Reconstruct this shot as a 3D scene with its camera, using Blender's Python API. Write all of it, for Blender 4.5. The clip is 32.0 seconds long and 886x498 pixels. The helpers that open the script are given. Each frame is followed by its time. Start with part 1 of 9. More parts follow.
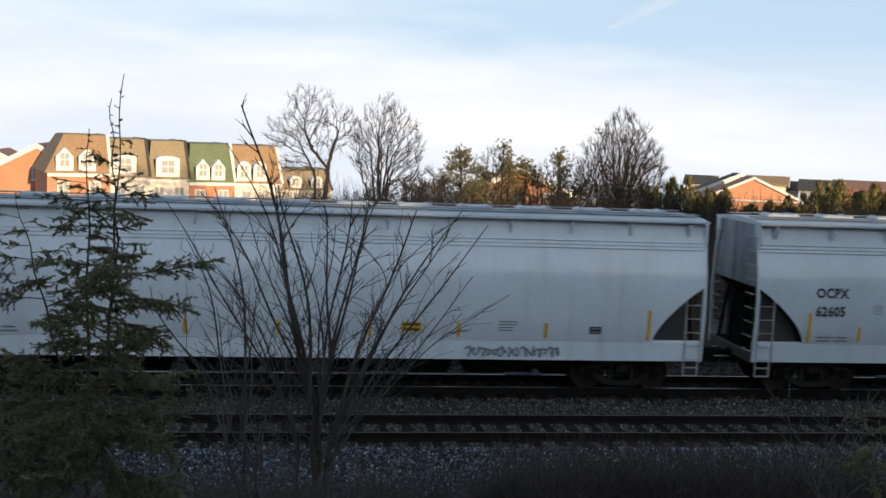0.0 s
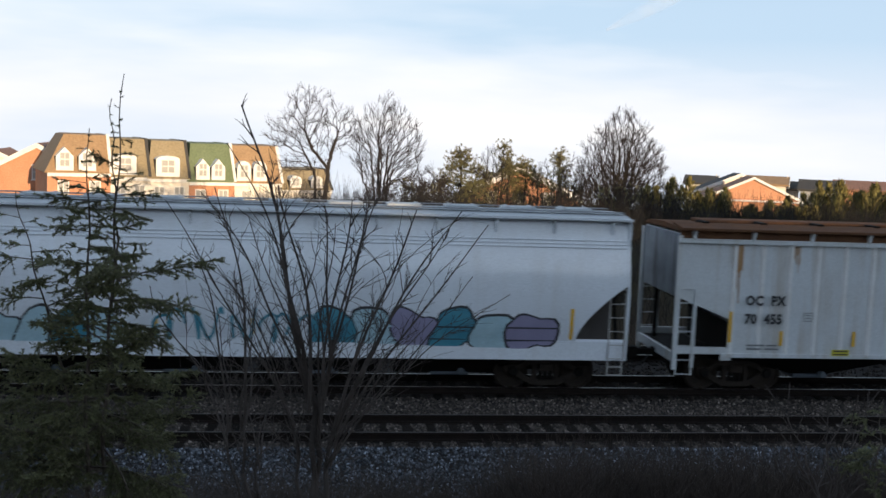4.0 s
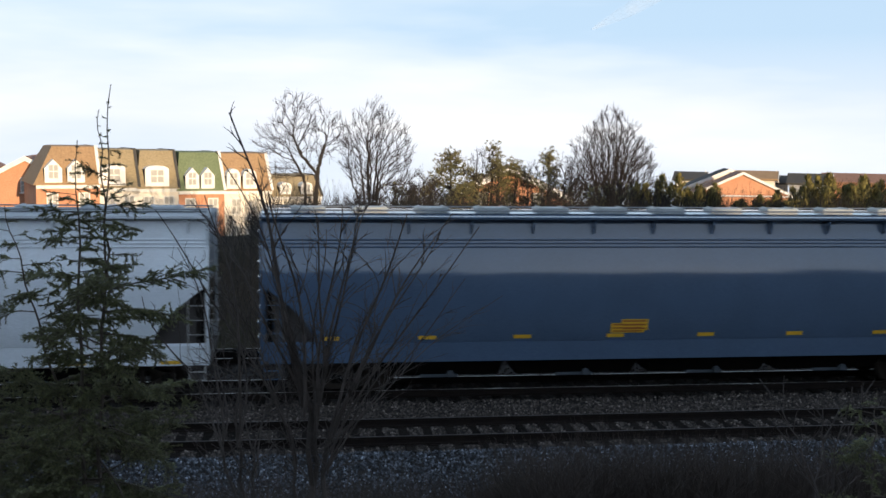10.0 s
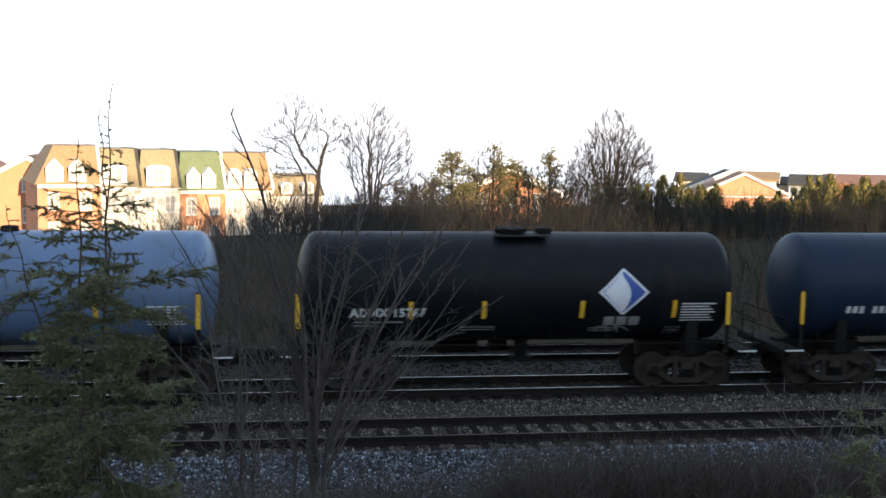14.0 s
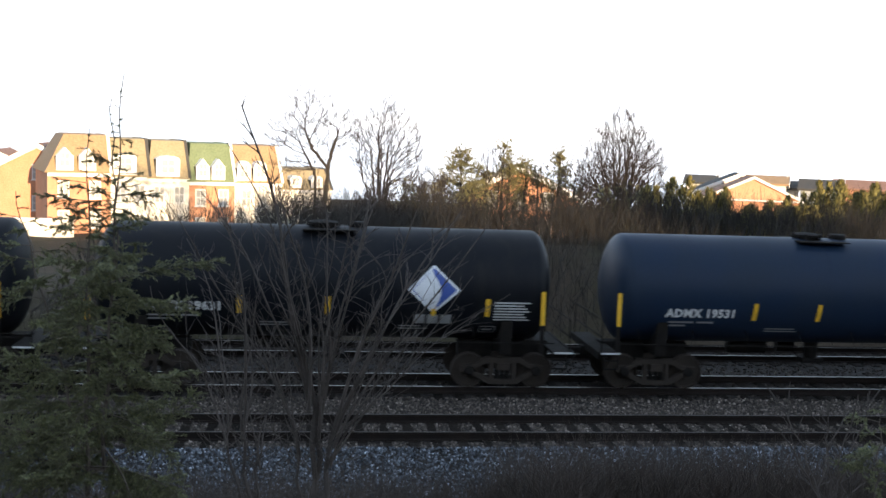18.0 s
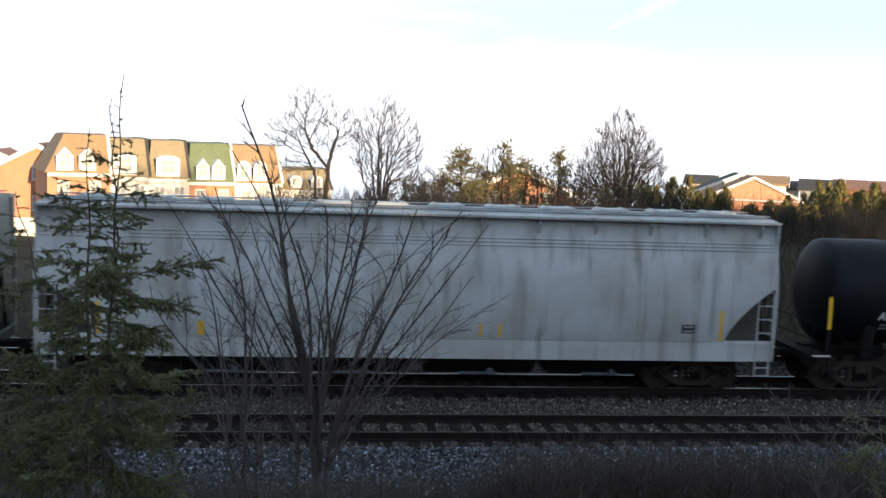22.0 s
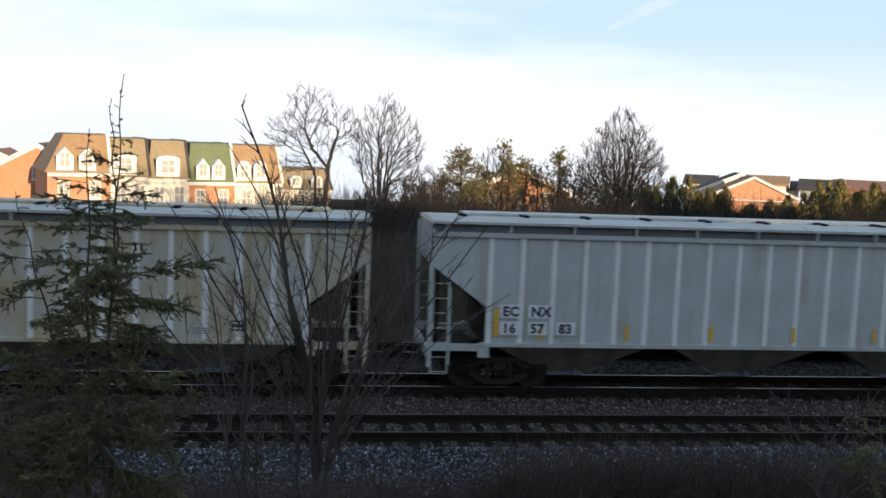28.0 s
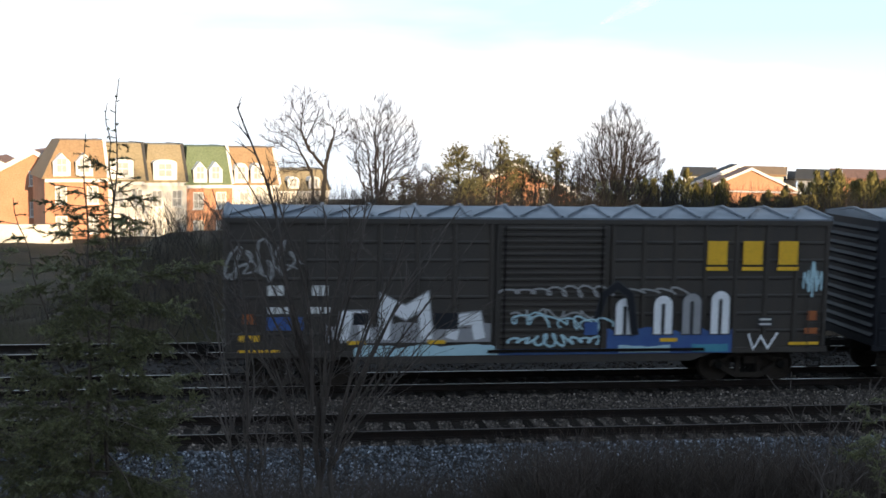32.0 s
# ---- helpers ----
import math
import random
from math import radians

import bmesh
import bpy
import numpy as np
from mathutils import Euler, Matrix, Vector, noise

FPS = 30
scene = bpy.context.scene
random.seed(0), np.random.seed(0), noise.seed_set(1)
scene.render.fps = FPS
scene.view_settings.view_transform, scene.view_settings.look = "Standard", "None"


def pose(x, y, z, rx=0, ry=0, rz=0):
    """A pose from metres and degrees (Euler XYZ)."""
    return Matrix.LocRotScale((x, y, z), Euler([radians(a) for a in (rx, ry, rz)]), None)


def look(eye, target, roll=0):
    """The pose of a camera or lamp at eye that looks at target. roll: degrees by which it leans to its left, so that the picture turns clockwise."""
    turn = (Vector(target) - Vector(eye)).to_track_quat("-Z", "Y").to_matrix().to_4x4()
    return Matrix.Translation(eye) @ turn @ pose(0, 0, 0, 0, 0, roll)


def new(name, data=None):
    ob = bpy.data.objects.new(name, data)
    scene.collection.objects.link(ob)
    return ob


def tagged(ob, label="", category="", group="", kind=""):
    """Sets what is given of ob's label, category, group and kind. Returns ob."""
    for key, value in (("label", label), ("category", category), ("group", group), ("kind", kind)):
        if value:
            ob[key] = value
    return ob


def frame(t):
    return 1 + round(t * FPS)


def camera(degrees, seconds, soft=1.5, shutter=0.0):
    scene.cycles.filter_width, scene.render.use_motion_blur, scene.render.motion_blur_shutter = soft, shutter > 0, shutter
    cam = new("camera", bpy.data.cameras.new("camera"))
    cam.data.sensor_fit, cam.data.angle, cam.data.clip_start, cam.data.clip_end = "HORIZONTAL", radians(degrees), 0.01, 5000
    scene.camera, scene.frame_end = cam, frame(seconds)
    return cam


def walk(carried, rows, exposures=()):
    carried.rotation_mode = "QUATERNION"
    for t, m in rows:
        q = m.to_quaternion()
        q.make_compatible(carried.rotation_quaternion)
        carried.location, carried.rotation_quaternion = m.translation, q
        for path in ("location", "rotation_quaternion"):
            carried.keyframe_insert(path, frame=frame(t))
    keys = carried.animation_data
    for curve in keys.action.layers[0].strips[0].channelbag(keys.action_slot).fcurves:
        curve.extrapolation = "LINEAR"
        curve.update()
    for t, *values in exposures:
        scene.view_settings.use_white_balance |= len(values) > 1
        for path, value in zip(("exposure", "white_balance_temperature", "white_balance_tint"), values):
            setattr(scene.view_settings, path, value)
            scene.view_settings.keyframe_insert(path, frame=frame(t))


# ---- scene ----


def aim(turn, down, lean):
    """The camera's pose on the bank: turned to the right of the straight view across the tracks, tipped down, leaning."""
    a, b = radians(turn), radians(down)
    eye = Vector((0.0, 0.0, EYE))
    return look(eye, eye + Vector((math.sin(a) * math.cos(b), math.cos(a) * math.cos(b), -math.sin(b))), lean)


# ---------------------------------------------------------------- camera
EYE = 6.6                      # above the rail tops
cam = camera(44.85, 32.0, soft=1.6, shutter=0.15)
PATH = [
    (0, aim(7.513, 6.018, 2.140)),
    (3.5, aim(7.513, 6.018, 2.150)),
    (5.5, aim(7.511, 6.040, 2.282)),
    (6, aim(7.605, 6.045, 1.162)),
    (6.5, aim(7.716, 5.998, 0.896)),
    (7, aim(7.802, 5.964, 0.961)),
    (7.5, aim(7.850, 5.979, 0.965)),
    (8, aim(7.860, 6.005, 0.910)),
    (8.5, aim(7.880, 6.024, 0.969)),
    (9, aim(7.879, 6.024, 0.965)),
    (9.5, aim(7.927, 5.977, 0.967)),
    (10, aim(7.957, 5.866, 0.756)),
    (10.5, aim(7.997, 5.649, 0.817)),
    (11, aim(7.985, 5.689, 0.844)),
    (11.5, aim(7.955, 5.665, 0.820)),
    (12, aim(7.927, 5.677, 0.775)),
    (12.5, aim(7.922, 5.744, 0.944)),
    (13, aim(7.898, 5.801, 0.946)),
    (13.5, aim(7.887, 5.841, 0.966)),
    (14, aim(7.904, 5.862, 0.879)),
    (14.5, aim(7.903, 5.870, 0.809)),
    (16.5, aim(7.870, 5.905, 1.993)),
    (17, aim(7.720, 5.968, 2.119)),
    (17.5, aim(7.617, 6.004, 2.069)),
    (18, aim(7.505, 6.037, 2.136)),
    (19, aim(7.505, 6.037, 2.136)),
    (29, aim(7.505, 6.037, 2.136)),
    (29.5, aim(7.467, 6.036, 2.272)),
    (30, aim(7.392, 6.089, 1.517)),
    (30.5, aim(7.416, 6.139, 1.285)),
    (31, aim(7.504, 6.151, 1.297)),
    (31.5, aim(7.512, 6.133, 1.173)),
    (32, aim(7.566, 6.153, 0.908)),
]
EXPOSURES = [(0.0, 0.42, 6500, 13), (7.0, 0.44, 6500, 13), (8.0, 0.44, 6380, 12), (11.0, 0.47, 6320, 12), (12.0, 0.34, 6300, 12), (13.0, 1.08, 6450, 12), (13.9, 1.28, 6500, 12), (17.0, 1.36, 6500, 12), (20.2, 1.36, 6500, 12), (21.0, 1.34, 6500, 12), (22.0, 1.02, 6500, 12), (24.0, 0.80, 6400, 13), (25.5, 0.80, 6380, 13), (28.5, 0.56, 6600, 12), (29.4, 0.52, 6900, 12), (30.4, 0.52, 6900, 12), (31.0, 0.84, 6650, 11), (32.0, 0.90, 6500, 11)]
walk(cam, PATH, EXPOSURES)

# ---------------------------------------------------------------- sky, sun
SUN_HIGH, SUN_FROM = 7.5, 160.0          # degrees; the sun stands behind the camera, to its right
VEIL, HIGH_BLUE, CLOUD = (5.6, 7.5, 9.4, 1.0), (4.1, 5.8, 8.0, 1.0), (10.5, 10.5, 10.4, 1.0)
world = bpy.data.worlds.new("sky")
scene.world = world
world.use_nodes = True
wn, wl = world.node_tree.nodes, world.node_tree.links
wn.clear()
w_out, w_bg = wn.new("ShaderNodeOutputWorld"), wn.new("ShaderNodeBackground")
sky = wn.new("ShaderNodeTexSky")
sky.sky_type, sky.sun_disc = "NISHITA", False
sky.sun_elevation, sky.sun_rotation = radians(SUN_HIGH), radians(SUN_FROM)
sky.air_density, sky.dust_density, sky.ozone_density = 1.0, 0.6, 1.3
w_co, w_map, w_noise, w_ramp, w_sep, w_low, w_high = (wn.new(k) for k in ("ShaderNodeTexCoord", "ShaderNodeMapping", "ShaderNodeTexNoise", "ShaderNodeMapRange", "ShaderNodeSeparateXYZ", "ShaderNodeMapRange", "ShaderNodeMapRange"))
w_map.inputs["Scale"].default_value = (1.1, 1.1, 6.0)
w_map.inputs["Location"].default_value = (0.35, 0.1, 0.3)
w_noise.inputs["Scale"].default_value, w_noise.inputs["Detail"].default_value = 1.6, 5.0
w_ramp.inputs["From Min"].default_value, w_ramp.inputs["From Max"].default_value = 0.40, 0.62
# thin high cloud: a pale veil low over the horizon, white streaks in it
w_low.inputs["From Min"].default_value, w_low.inputs["From Max"].default_value = 0.0, 0.7
w_low.inputs["To Min"].default_value, w_low.inputs["To Max"].default_value = 0.92, 0.50
w_high.inputs["From Min"].default_value, w_high.inputs["From Max"].default_value = 0.05, 0.16
w_high.inputs["To Min"].default_value, w_high.inputs["To Max"].default_value = 1.0, 0.25
veil, cloud, amount = wn.new("ShaderNodeMix"), wn.new("ShaderNodeMix"), wn.new("ShaderNodeMath")
veil.data_type = cloud.data_type = "RGBA"
veil.blend_type, cloud.blend_type = "MIX", "LIGHTEN"
amount.operation = "MULTIPLY"
# the veil turns from pale near the horizon to clear blue high up
tint, w_tint = wn.new("ShaderNodeMix"), wn.new("ShaderNodeMapRange")
tint.data_type = "RGBA"
tint.inputs["A"].default_value, tint.inputs["B"].default_value = VEIL, HIGH_BLUE
w_tint.inputs["From Min"].default_value, w_tint.inputs["From Max"].default_value = 0.12, 0.5
wl.new(w_sep.outputs["Z"], w_tint.inputs["Value"])
wl.new(w_tint.outputs["Result"], tint.inputs["Factor"])
wl.new(tint.outputs["Result"], veil.inputs["B"])
cloud.inputs["B"].default_value = CLOUD
w_bg.inputs["Strength"].default_value = 0.08
wl.new(w_co.outputs["Generated"], w_map.inputs["Vector"])
wl.new(w_co.outputs["Generated"], w_sep.inputs["Vector"])
wl.new(w_sep.outputs["Z"], w_low.inputs["Value"])
wl.new(w_sep.outputs["Z"], w_high.inputs["Value"])
wl.new(w_map.outputs["Vector"], w_noise.inputs["Vector"])
wl.new(w_noise.outputs["Fac"], w_ramp.inputs["Value"])
wl.new(w_ramp.outputs["Result"], amount.inputs[0])
wl.new(w_high.outputs["Result"], amount.inputs[1])
wl.new(w_low.outputs["Result"], veil.inputs["Factor"])
wl.new(sky.outputs["Color"], veil.inputs["A"])
wl.new(veil.outputs["Result"], cloud.inputs["A"])
wl.new(amount.outputs["Value"], cloud.inputs["Factor"])
# white haze low over the horizon
haze, w_haze = wn.new("ShaderNodeMix"), wn.new("ShaderNodeMapRange")
haze.data_type, haze.blend_type = "RGBA", "LIGHTEN"
haze.inputs["B"].default_value = (9.2, 9.3, 9.5, 1.0)
w_haze.inputs["From Min"].default_value, w_haze.inputs["From Max"].default_value = 0.03, 0.095
w_haze.inputs["To Min"].default_value, w_haze.inputs["To Max"].default_value = 0.55, 0.0
wl.new(w_sep.outputs["Z"], w_haze.inputs["Value"])
wl.new(w_haze.outputs["Result"], haze.inputs["Factor"])
wl.new(cloud.outputs["Result"], haze.inputs["A"])
wl.new(haze.outputs["Result"], w_bg.inputs["Color"])
wl.new(w_bg.outputs["Background"], w_out.inputs["Surface"])

sun_data = bpy.data.lights.new("sun", "SUN")
sun_data.energy, sun_data.angle, sun_data.color = 4.6, radians(0.5), (1.0, 0.76, 0.48)
sun = new("sun", sun_data)
_a, _e = radians(SUN_FROM), radians(SUN_HIGH)
SUN_DIR = Vector((math.sin(_a) * math.cos(_e), math.cos(_a) * math.cos(_e), math.sin(_e)))     # towards the sun
sun.matrix_basis = look((0, 0, 0), -SUN_DIR)
sun.location = (0, -60, 60)


# ---------------------------------------------------------------- materials
def surface(name, base, rough=0.6, metal=0.0, other=None, amount=0.5, size=1.2, grain=30.0, grain_amount=0.12, bump=0.15, bump_size=None,
            streak=None, streak_amount=0.0, per_object=0.0, coat=0.0, through_light=0.0):
    """A painted, stony or leafy surface: base colour, large stains of a second colour, fine grain, vertical streaks, relief."""
    m = bpy.data.materials.new(name)
    m.use_nodes = True
    nt = m.node_tree
    n, l = nt.nodes, nt.links
    bsdf = n["Principled BSDF"]
    co = n.new("ShaderNodeTexCoord")

    def noise_at(scale, detail=4.0, stretch=None):
        t = n.new("ShaderNodeTexNoise")
        t.inputs["Scale"].default_value, t.inputs["Detail"].default_value = scale, detail
        if stretch:
            mp = n.new("ShaderNodeMapping")
            mp.inputs["Scale"].default_value = stretch
            l.new(co.outputs["Object"], mp.inputs["Vector"])
            l.new(mp.outputs["Vector"], t.inputs["Vector"])
        else:
            l.new(co.outputs["Object"], t.inputs["Vector"])
        return t

    def ramp(src, a, b):
        r = n.new("ShaderNodeMapRange")
        r.inputs["From Min"].default_value, r.inputs["From Max"].default_value = a, b
        l.new(src, r.inputs["Value"])
        return r.outputs["Result"]

    def mix(fac, a, b, kind="MIX"):
        x = n.new("ShaderNodeMix")
        x.data_type, x.blend_type = "RGBA", kind
        for sock, v in (("Factor", fac), ("A", a), ("B", b)):
            if isinstance(v, (int, float)):
                x.inputs[sock].default_value = v
            elif isinstance(v, tuple):
                x.inputs[sock].default_value = (*v, 1.0)
            else:
                l.new(v, x.inputs[sock])
        return x.outputs["Result"]

    def scaled(src, k):
        x = n.new("ShaderNodeMath")
        x.operation = "MULTIPLY"
        l.new(src, x.inputs[0])
        x.inputs[1].default_value = k
        return x.outputs["Value"]

    other = other or tuple(c * 0.7 for c in base)
    big = noise_at(size)
    col = mix(scaled(ramp(big.outputs["Fac"], 0.38, 0.7), amount), base, other)
    if streak:
        st = noise_at(1.0, 6.0, (3.1, 3.1, 0.22))
        col = mix(scaled(ramp(st.outputs["Fac"], 0.5, 0.75), streak_amount), col, streak)
    fine = noise_at(grain, 3.0)
    g = ramp(fine.outputs["Fac"], 0.25, 0.75)
    dark, light = 1.0 - grain_amount, 1.0 + grain_amount
    shade = n.new("ShaderNodeMapRange")
    shade.inputs["To Min"].default_value, shade.inputs["To Max"].default_value = dark, light
    l.new(g, shade.inputs["Value"])
    hsv = n.new("ShaderNodeHueSaturation")
    l.new(col, hsv.inputs["Color"])
    if per_object:
        info = n.new("ShaderNodeObjectInfo")
        v = n.new("ShaderNodeMapRange")
        v.inputs["To Min"].default_value, v.inputs["To Max"].default_value = 1.0 - per_object, 1.0 + per_object
        l.new(info.outputs["Random"], v.inputs["Value"])
        mul = n.new("ShaderNodeMath")
        mul.operation = "MULTIPLY"
        l.new(v.outputs["Result"], mul.inputs[0])
        l.new(shade.outputs["Result"], mul.inputs[1])
        l.new(mul.outputs["Value"], hsv.inputs["Value"])
    else:
        l.new(shade.outputs["Result"], hsv.inputs["Value"])
    l.new(hsv.outputs["Color"], bsdf.inputs["Base Color"])
    rr = n.new("ShaderNodeMapRange")
    rr.inputs["To Min"].default_value, rr.inputs["To Max"].default_value = max(0.03, rough * 0.75), min(1.0, rough * 1.25)
    l.new(big.outputs["Fac"], rr.inputs["Value"])
    l.new(rr.outputs["Result"], bsdf.inputs["Roughness"])
    bsdf.inputs["Metallic"].default_value = metal
    bsdf.inputs["Coat Weight"].default_value = coat
    if through_light:
        bsdf.inputs["Subsurface Weight"].default_value = 0.0
    if bump:
        bp = n.new("ShaderNodeBump")
        bp.inputs["Strength"].default_value, bp.inputs["Distance"].default_value = bump, 0.02
        src = noise_at(bump_size, 4.0) if bump_size else fine
        l.new(src.outputs["Fac"], bp.inputs["Height"])
        l.new(bp.outputs["Normal"], bsdf.inputs["Normal"])
    return m


def island_tint(m, amount, spark=0.0):
    """Vary the brightness of joined pieces, piece by piece; with spark a few pieces are much paler."""
    n, l = m.node_tree.nodes, m.node_tree.links
    bsdf = n["Principled BSDF"]
    src = bsdf.inputs["Base Color"].links[0].from_socket
    geo, mr, hsv = n.new("ShaderNodeNewGeometry"), n.new("ShaderNodeMapRange"), n.new("ShaderNodeHueSaturation")
    mr.inputs["To Min"].default_value, mr.inputs["To Max"].default_value = 1 - amount, 1 + amount
    l.new(geo.outputs["Random Per Island"], mr.inputs["Value"])
    value = mr.outputs["Result"]
    if spark:
        power, add = n.new("ShaderNodeMath"), n.new("ShaderNodeMath")
        power.operation, add.operation = "POWER", "MULTIPLY_ADD"
        power.inputs[1].default_value, add.inputs[1].default_value = 14.0, spark
        l.new(geo.outputs["Random Per Island"], power.inputs[0])
        l.new(power.outputs["Value"], add.inputs[0])
        l.new(value, add.inputs[2])
        value = add.outputs["Value"]
    l.new(value, hsv.inputs["Value"])
    l.new(src, hsv.inputs["Color"])
    l.new(hsv.outputs["Color"], bsdf.inputs["Base Color"])
    return m


def gloss(names, level, coat=0.0):
    """Set how strongly the named paints mirror their surroundings."""
    for k in names:
        b = M[k].node_tree.nodes["Principled BSDF"]
        b.inputs["Specular IOR Level"].default_value = level
        b.inputs["Coat Weight"].default_value = coat
        b.inputs["Coat Roughness"].default_value = 0.13


M = {}
M["white_paint"] = surface("white_car_paint", (0.78, 0.82, 0.84), 0.16, other=(0.64, 0.67, 0.69), amount=0.5, size=0.6, bump=0.05, bump_size=1.6, streak=(0.52, 0.5, 0.46), streak_amount=0.3)
M["clean_white"] = surface("clean_white_car_paint", (0.80, 0.85, 0.90), 0.16, other=(0.71, 0.74, 0.77), amount=0.5, size=0.6, bump=0.05, bump_size=1.6, streak=(0.62, 0.6, 0.57), streak_amount=0.25)
M["pale_paint"] = surface("pale_car_paint", (0.66, 0.71, 0.74), 0.16, other=(0.55, 0.58, 0.59), amount=0.5, size=0.6, bump=0.05, bump_size=1.6, streak=(0.46, 0.45, 0.43), streak_amount=0.25)
M["blue_paint"] = surface("blue_grey_car_paint", (0.105, 0.165, 0.27), 0.12, other=(0.085, 0.13, 0.21), amount=0.5, size=0.7, bump=0.05, bump_size=1.4)
M["slate_paint"] = surface("slate_car_paint", (0.085, 0.13, 0.205), 0.10, other=(0.07, 0.105, 0.16), amount=0.5, size=0.7, bump=0.05, bump_size=1.4)
M["dirty_paint"] = surface("dirty_beige_car_paint", (0.45, 0.47, 0.48), 0.5, other=(0.30, 0.285, 0.26), amount=0.8, size=0.7, bump=0.08, bump_size=2, streak=(0.16, 0.145, 0.12), streak_amount=0.75)
M["tan_paint"] = surface("tan_grey_car_paint", (0.42, 0.41, 0.36), 0.5, other=(0.25, 0.235, 0.20), amount=0.8, size=0.7, bump=0.08, bump_size=2, streak=(0.18, 0.16, 0.13), streak_amount=0.6)
M["rusty_paint"] = surface("rust_streaked_white_paint", (0.64, 0.68, 0.70), 0.5, other=(0.55, 0.56, 0.55), amount=0.6, size=0.8, bump=0.08, bump_size=2, streak=(0.40, 0.33, 0.25), streak_amount=0.6)
M["roof_white"] = surface("weathered_white_roof_paint", (0.50, 0.54, 0.57), 0.55, other=(0.40, 0.42, 0.43), amount=0.6, size=0.7, bump=0.08, bump_size=1.6)
M["warm_pale"] = surface("pale_warm_car_paint", (0.72, 0.71, 0.69), 0.20, other=(0.61, 0.59, 0.56), amount=0.5, size=0.6, bump=0.05, bump_size=1.6, streak=(0.46, 0.43, 0.38), streak_amount=0.3)
M["grey_paint"] = surface("pale_grey_car_paint", (0.46, 0.50, 0.50), 0.5, other=(0.39, 0.39, 0.36), amount=0.7, size=0.8, bump=0.08, bump_size=2, streak=(0.34, 0.28, 0.19), streak_amount=0.6)
M["ochre_stained"] = surface("ochre_stained_grey_paint", (0.47, 0.47, 0.43), 0.5, other=(0.43, 0.34, 0.17), amount=0.9, size=0.8, bump=0.08, bump_size=2, streak=(0.33, 0.23, 0.10), streak_amount=0.75)
M["rust"] = surface("rusty_steel", (0.12, 0.06, 0.035), 0.85, other=(0.2, 0.1, 0.05), size=3, bump=0.4)
M["black_paint"] = surface("black_tank_paint", (0.0055, 0.0065, 0.010), 0.5, other=(0.009, 0.0095, 0.011), amount=0.7, size=0.8, bump=0.04, bump_size=1.5, streak=(0.018, 0.017, 0.016), streak_amount=0.5)
M["navy_paint"] = surface("faded_black_tank_paint", (0.012, 0.023, 0.046), 0.45, other=(0.016, 0.025, 0.040), amount=0.7, size=0.8, bump=0.04, bump_size=1.5)
M["grey_tank"] = surface("blue_grey_tank_paint", (0.105, 0.17, 0.29), 0.4, other=(0.09, 0.12, 0.165), amount=0.6, size=0.8, bump=0.04, bump_size=1.5, streak=(0.06, 0.07, 0.09), streak_amount=0.4)
M["boxcar_brown"] = surface("weathered_brown_black_paint", (0.050, 0.044, 0.040), 0.6, other=(0.06, 0.05, 0.043), amount=0.7, size=0.9, bump=0.08, bump_size=3, streak=(0.07, 0.055, 0.042), streak_amount=0.5)
M["boxcar_blue"] = surface("dark_blue_boxcar_paint", (0.011, 0.012, 0.017), 0.55, other=(0.017, 0.018, 0.022), amount=0.7, size=0.9, bump=0.06, bump_size=3)
M["door_blue"] = surface("dark_blue_door_paint", (0.02, 0.028, 0.06), 0.5, other=(0.03, 0.036, 0.06), amount=0.7, size=0.9, bump=0.06, bump_size=3)
M["roof_metal"] = surface("galvanised_roof", (0.17, 0.20, 0.24), 0.55, 0.2, other=(0.11, 0.135, 0.165), amount=0.9, size=0.8, bump=0.05)
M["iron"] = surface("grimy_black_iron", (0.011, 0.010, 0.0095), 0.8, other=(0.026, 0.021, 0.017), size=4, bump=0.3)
M["truck_iron"] = surface("dusty_cast_steel", (0.034, 0.028, 0.024), 0.85, other=(0.056, 0.043, 0.033), size=5, bump=0.3)
M["tread"] = surface("bright_wheel_steel", (0.35, 0.34, 0.33), 0.35, 1.0, other=(0.2, 0.18, 0.16), size=5, bump=0.05)
M["rail_top"] = surface("polished_rail_head", (0.30, 0.29, 0.28), 0.36, 1.0, other=(0.45, 0.42, 0.38), size=2, bump=0.02)
M["rail_web"] = surface("rusty_rail_web", (0.016, 0.0125, 0.011), 0.9, other=(0.028, 0.02, 0.016), size=3, bump=0.3)
M["tie_wood"] = surface("creosoted_tie_wood", (0.012, 0.0095, 0.008), 0.95, other=(0.026, 0.021, 0.017), size=3, grain=60, grain_amount=0.3, bump=0.5, per_object=0.4)
M["stone"] = island_tint(surface("crushed_stone", (0.112, 0.124, 0.142), 0.8, other=(0.05, 0.05, 0.056), size=4, grain=60, grain_amount=0.25, bump=0.3), 0.7, 2.6)
M["brown_stone"] = island_tint(surface("rusty_crushed_stone", (0.094, 0.080, 0.070), 0.85, other=(0.052, 0.043, 0.037), size=4, grain=60, grain_amount=0.25, bump=0.3), 0.6, 2.5)
# stone darkened in its colour for the shade of train and bank
M["far_shade_stone"] = island_tint(surface("greasy_crushed_stone", (0.046, 0.039, 0.034), 0.85, other=(0.028, 0.023, 0.020), size=4, grain=60, grain_amount=0.25, bump=0.3), 0.6, 1.2)
M["ballast"] = surface("ballast_bed", (0.034, 0.031, 0.029), 0.95, other=(0.024, 0.021, 0.019), size=1.1, grain=28, grain_amount=0.6, bump=1.0)
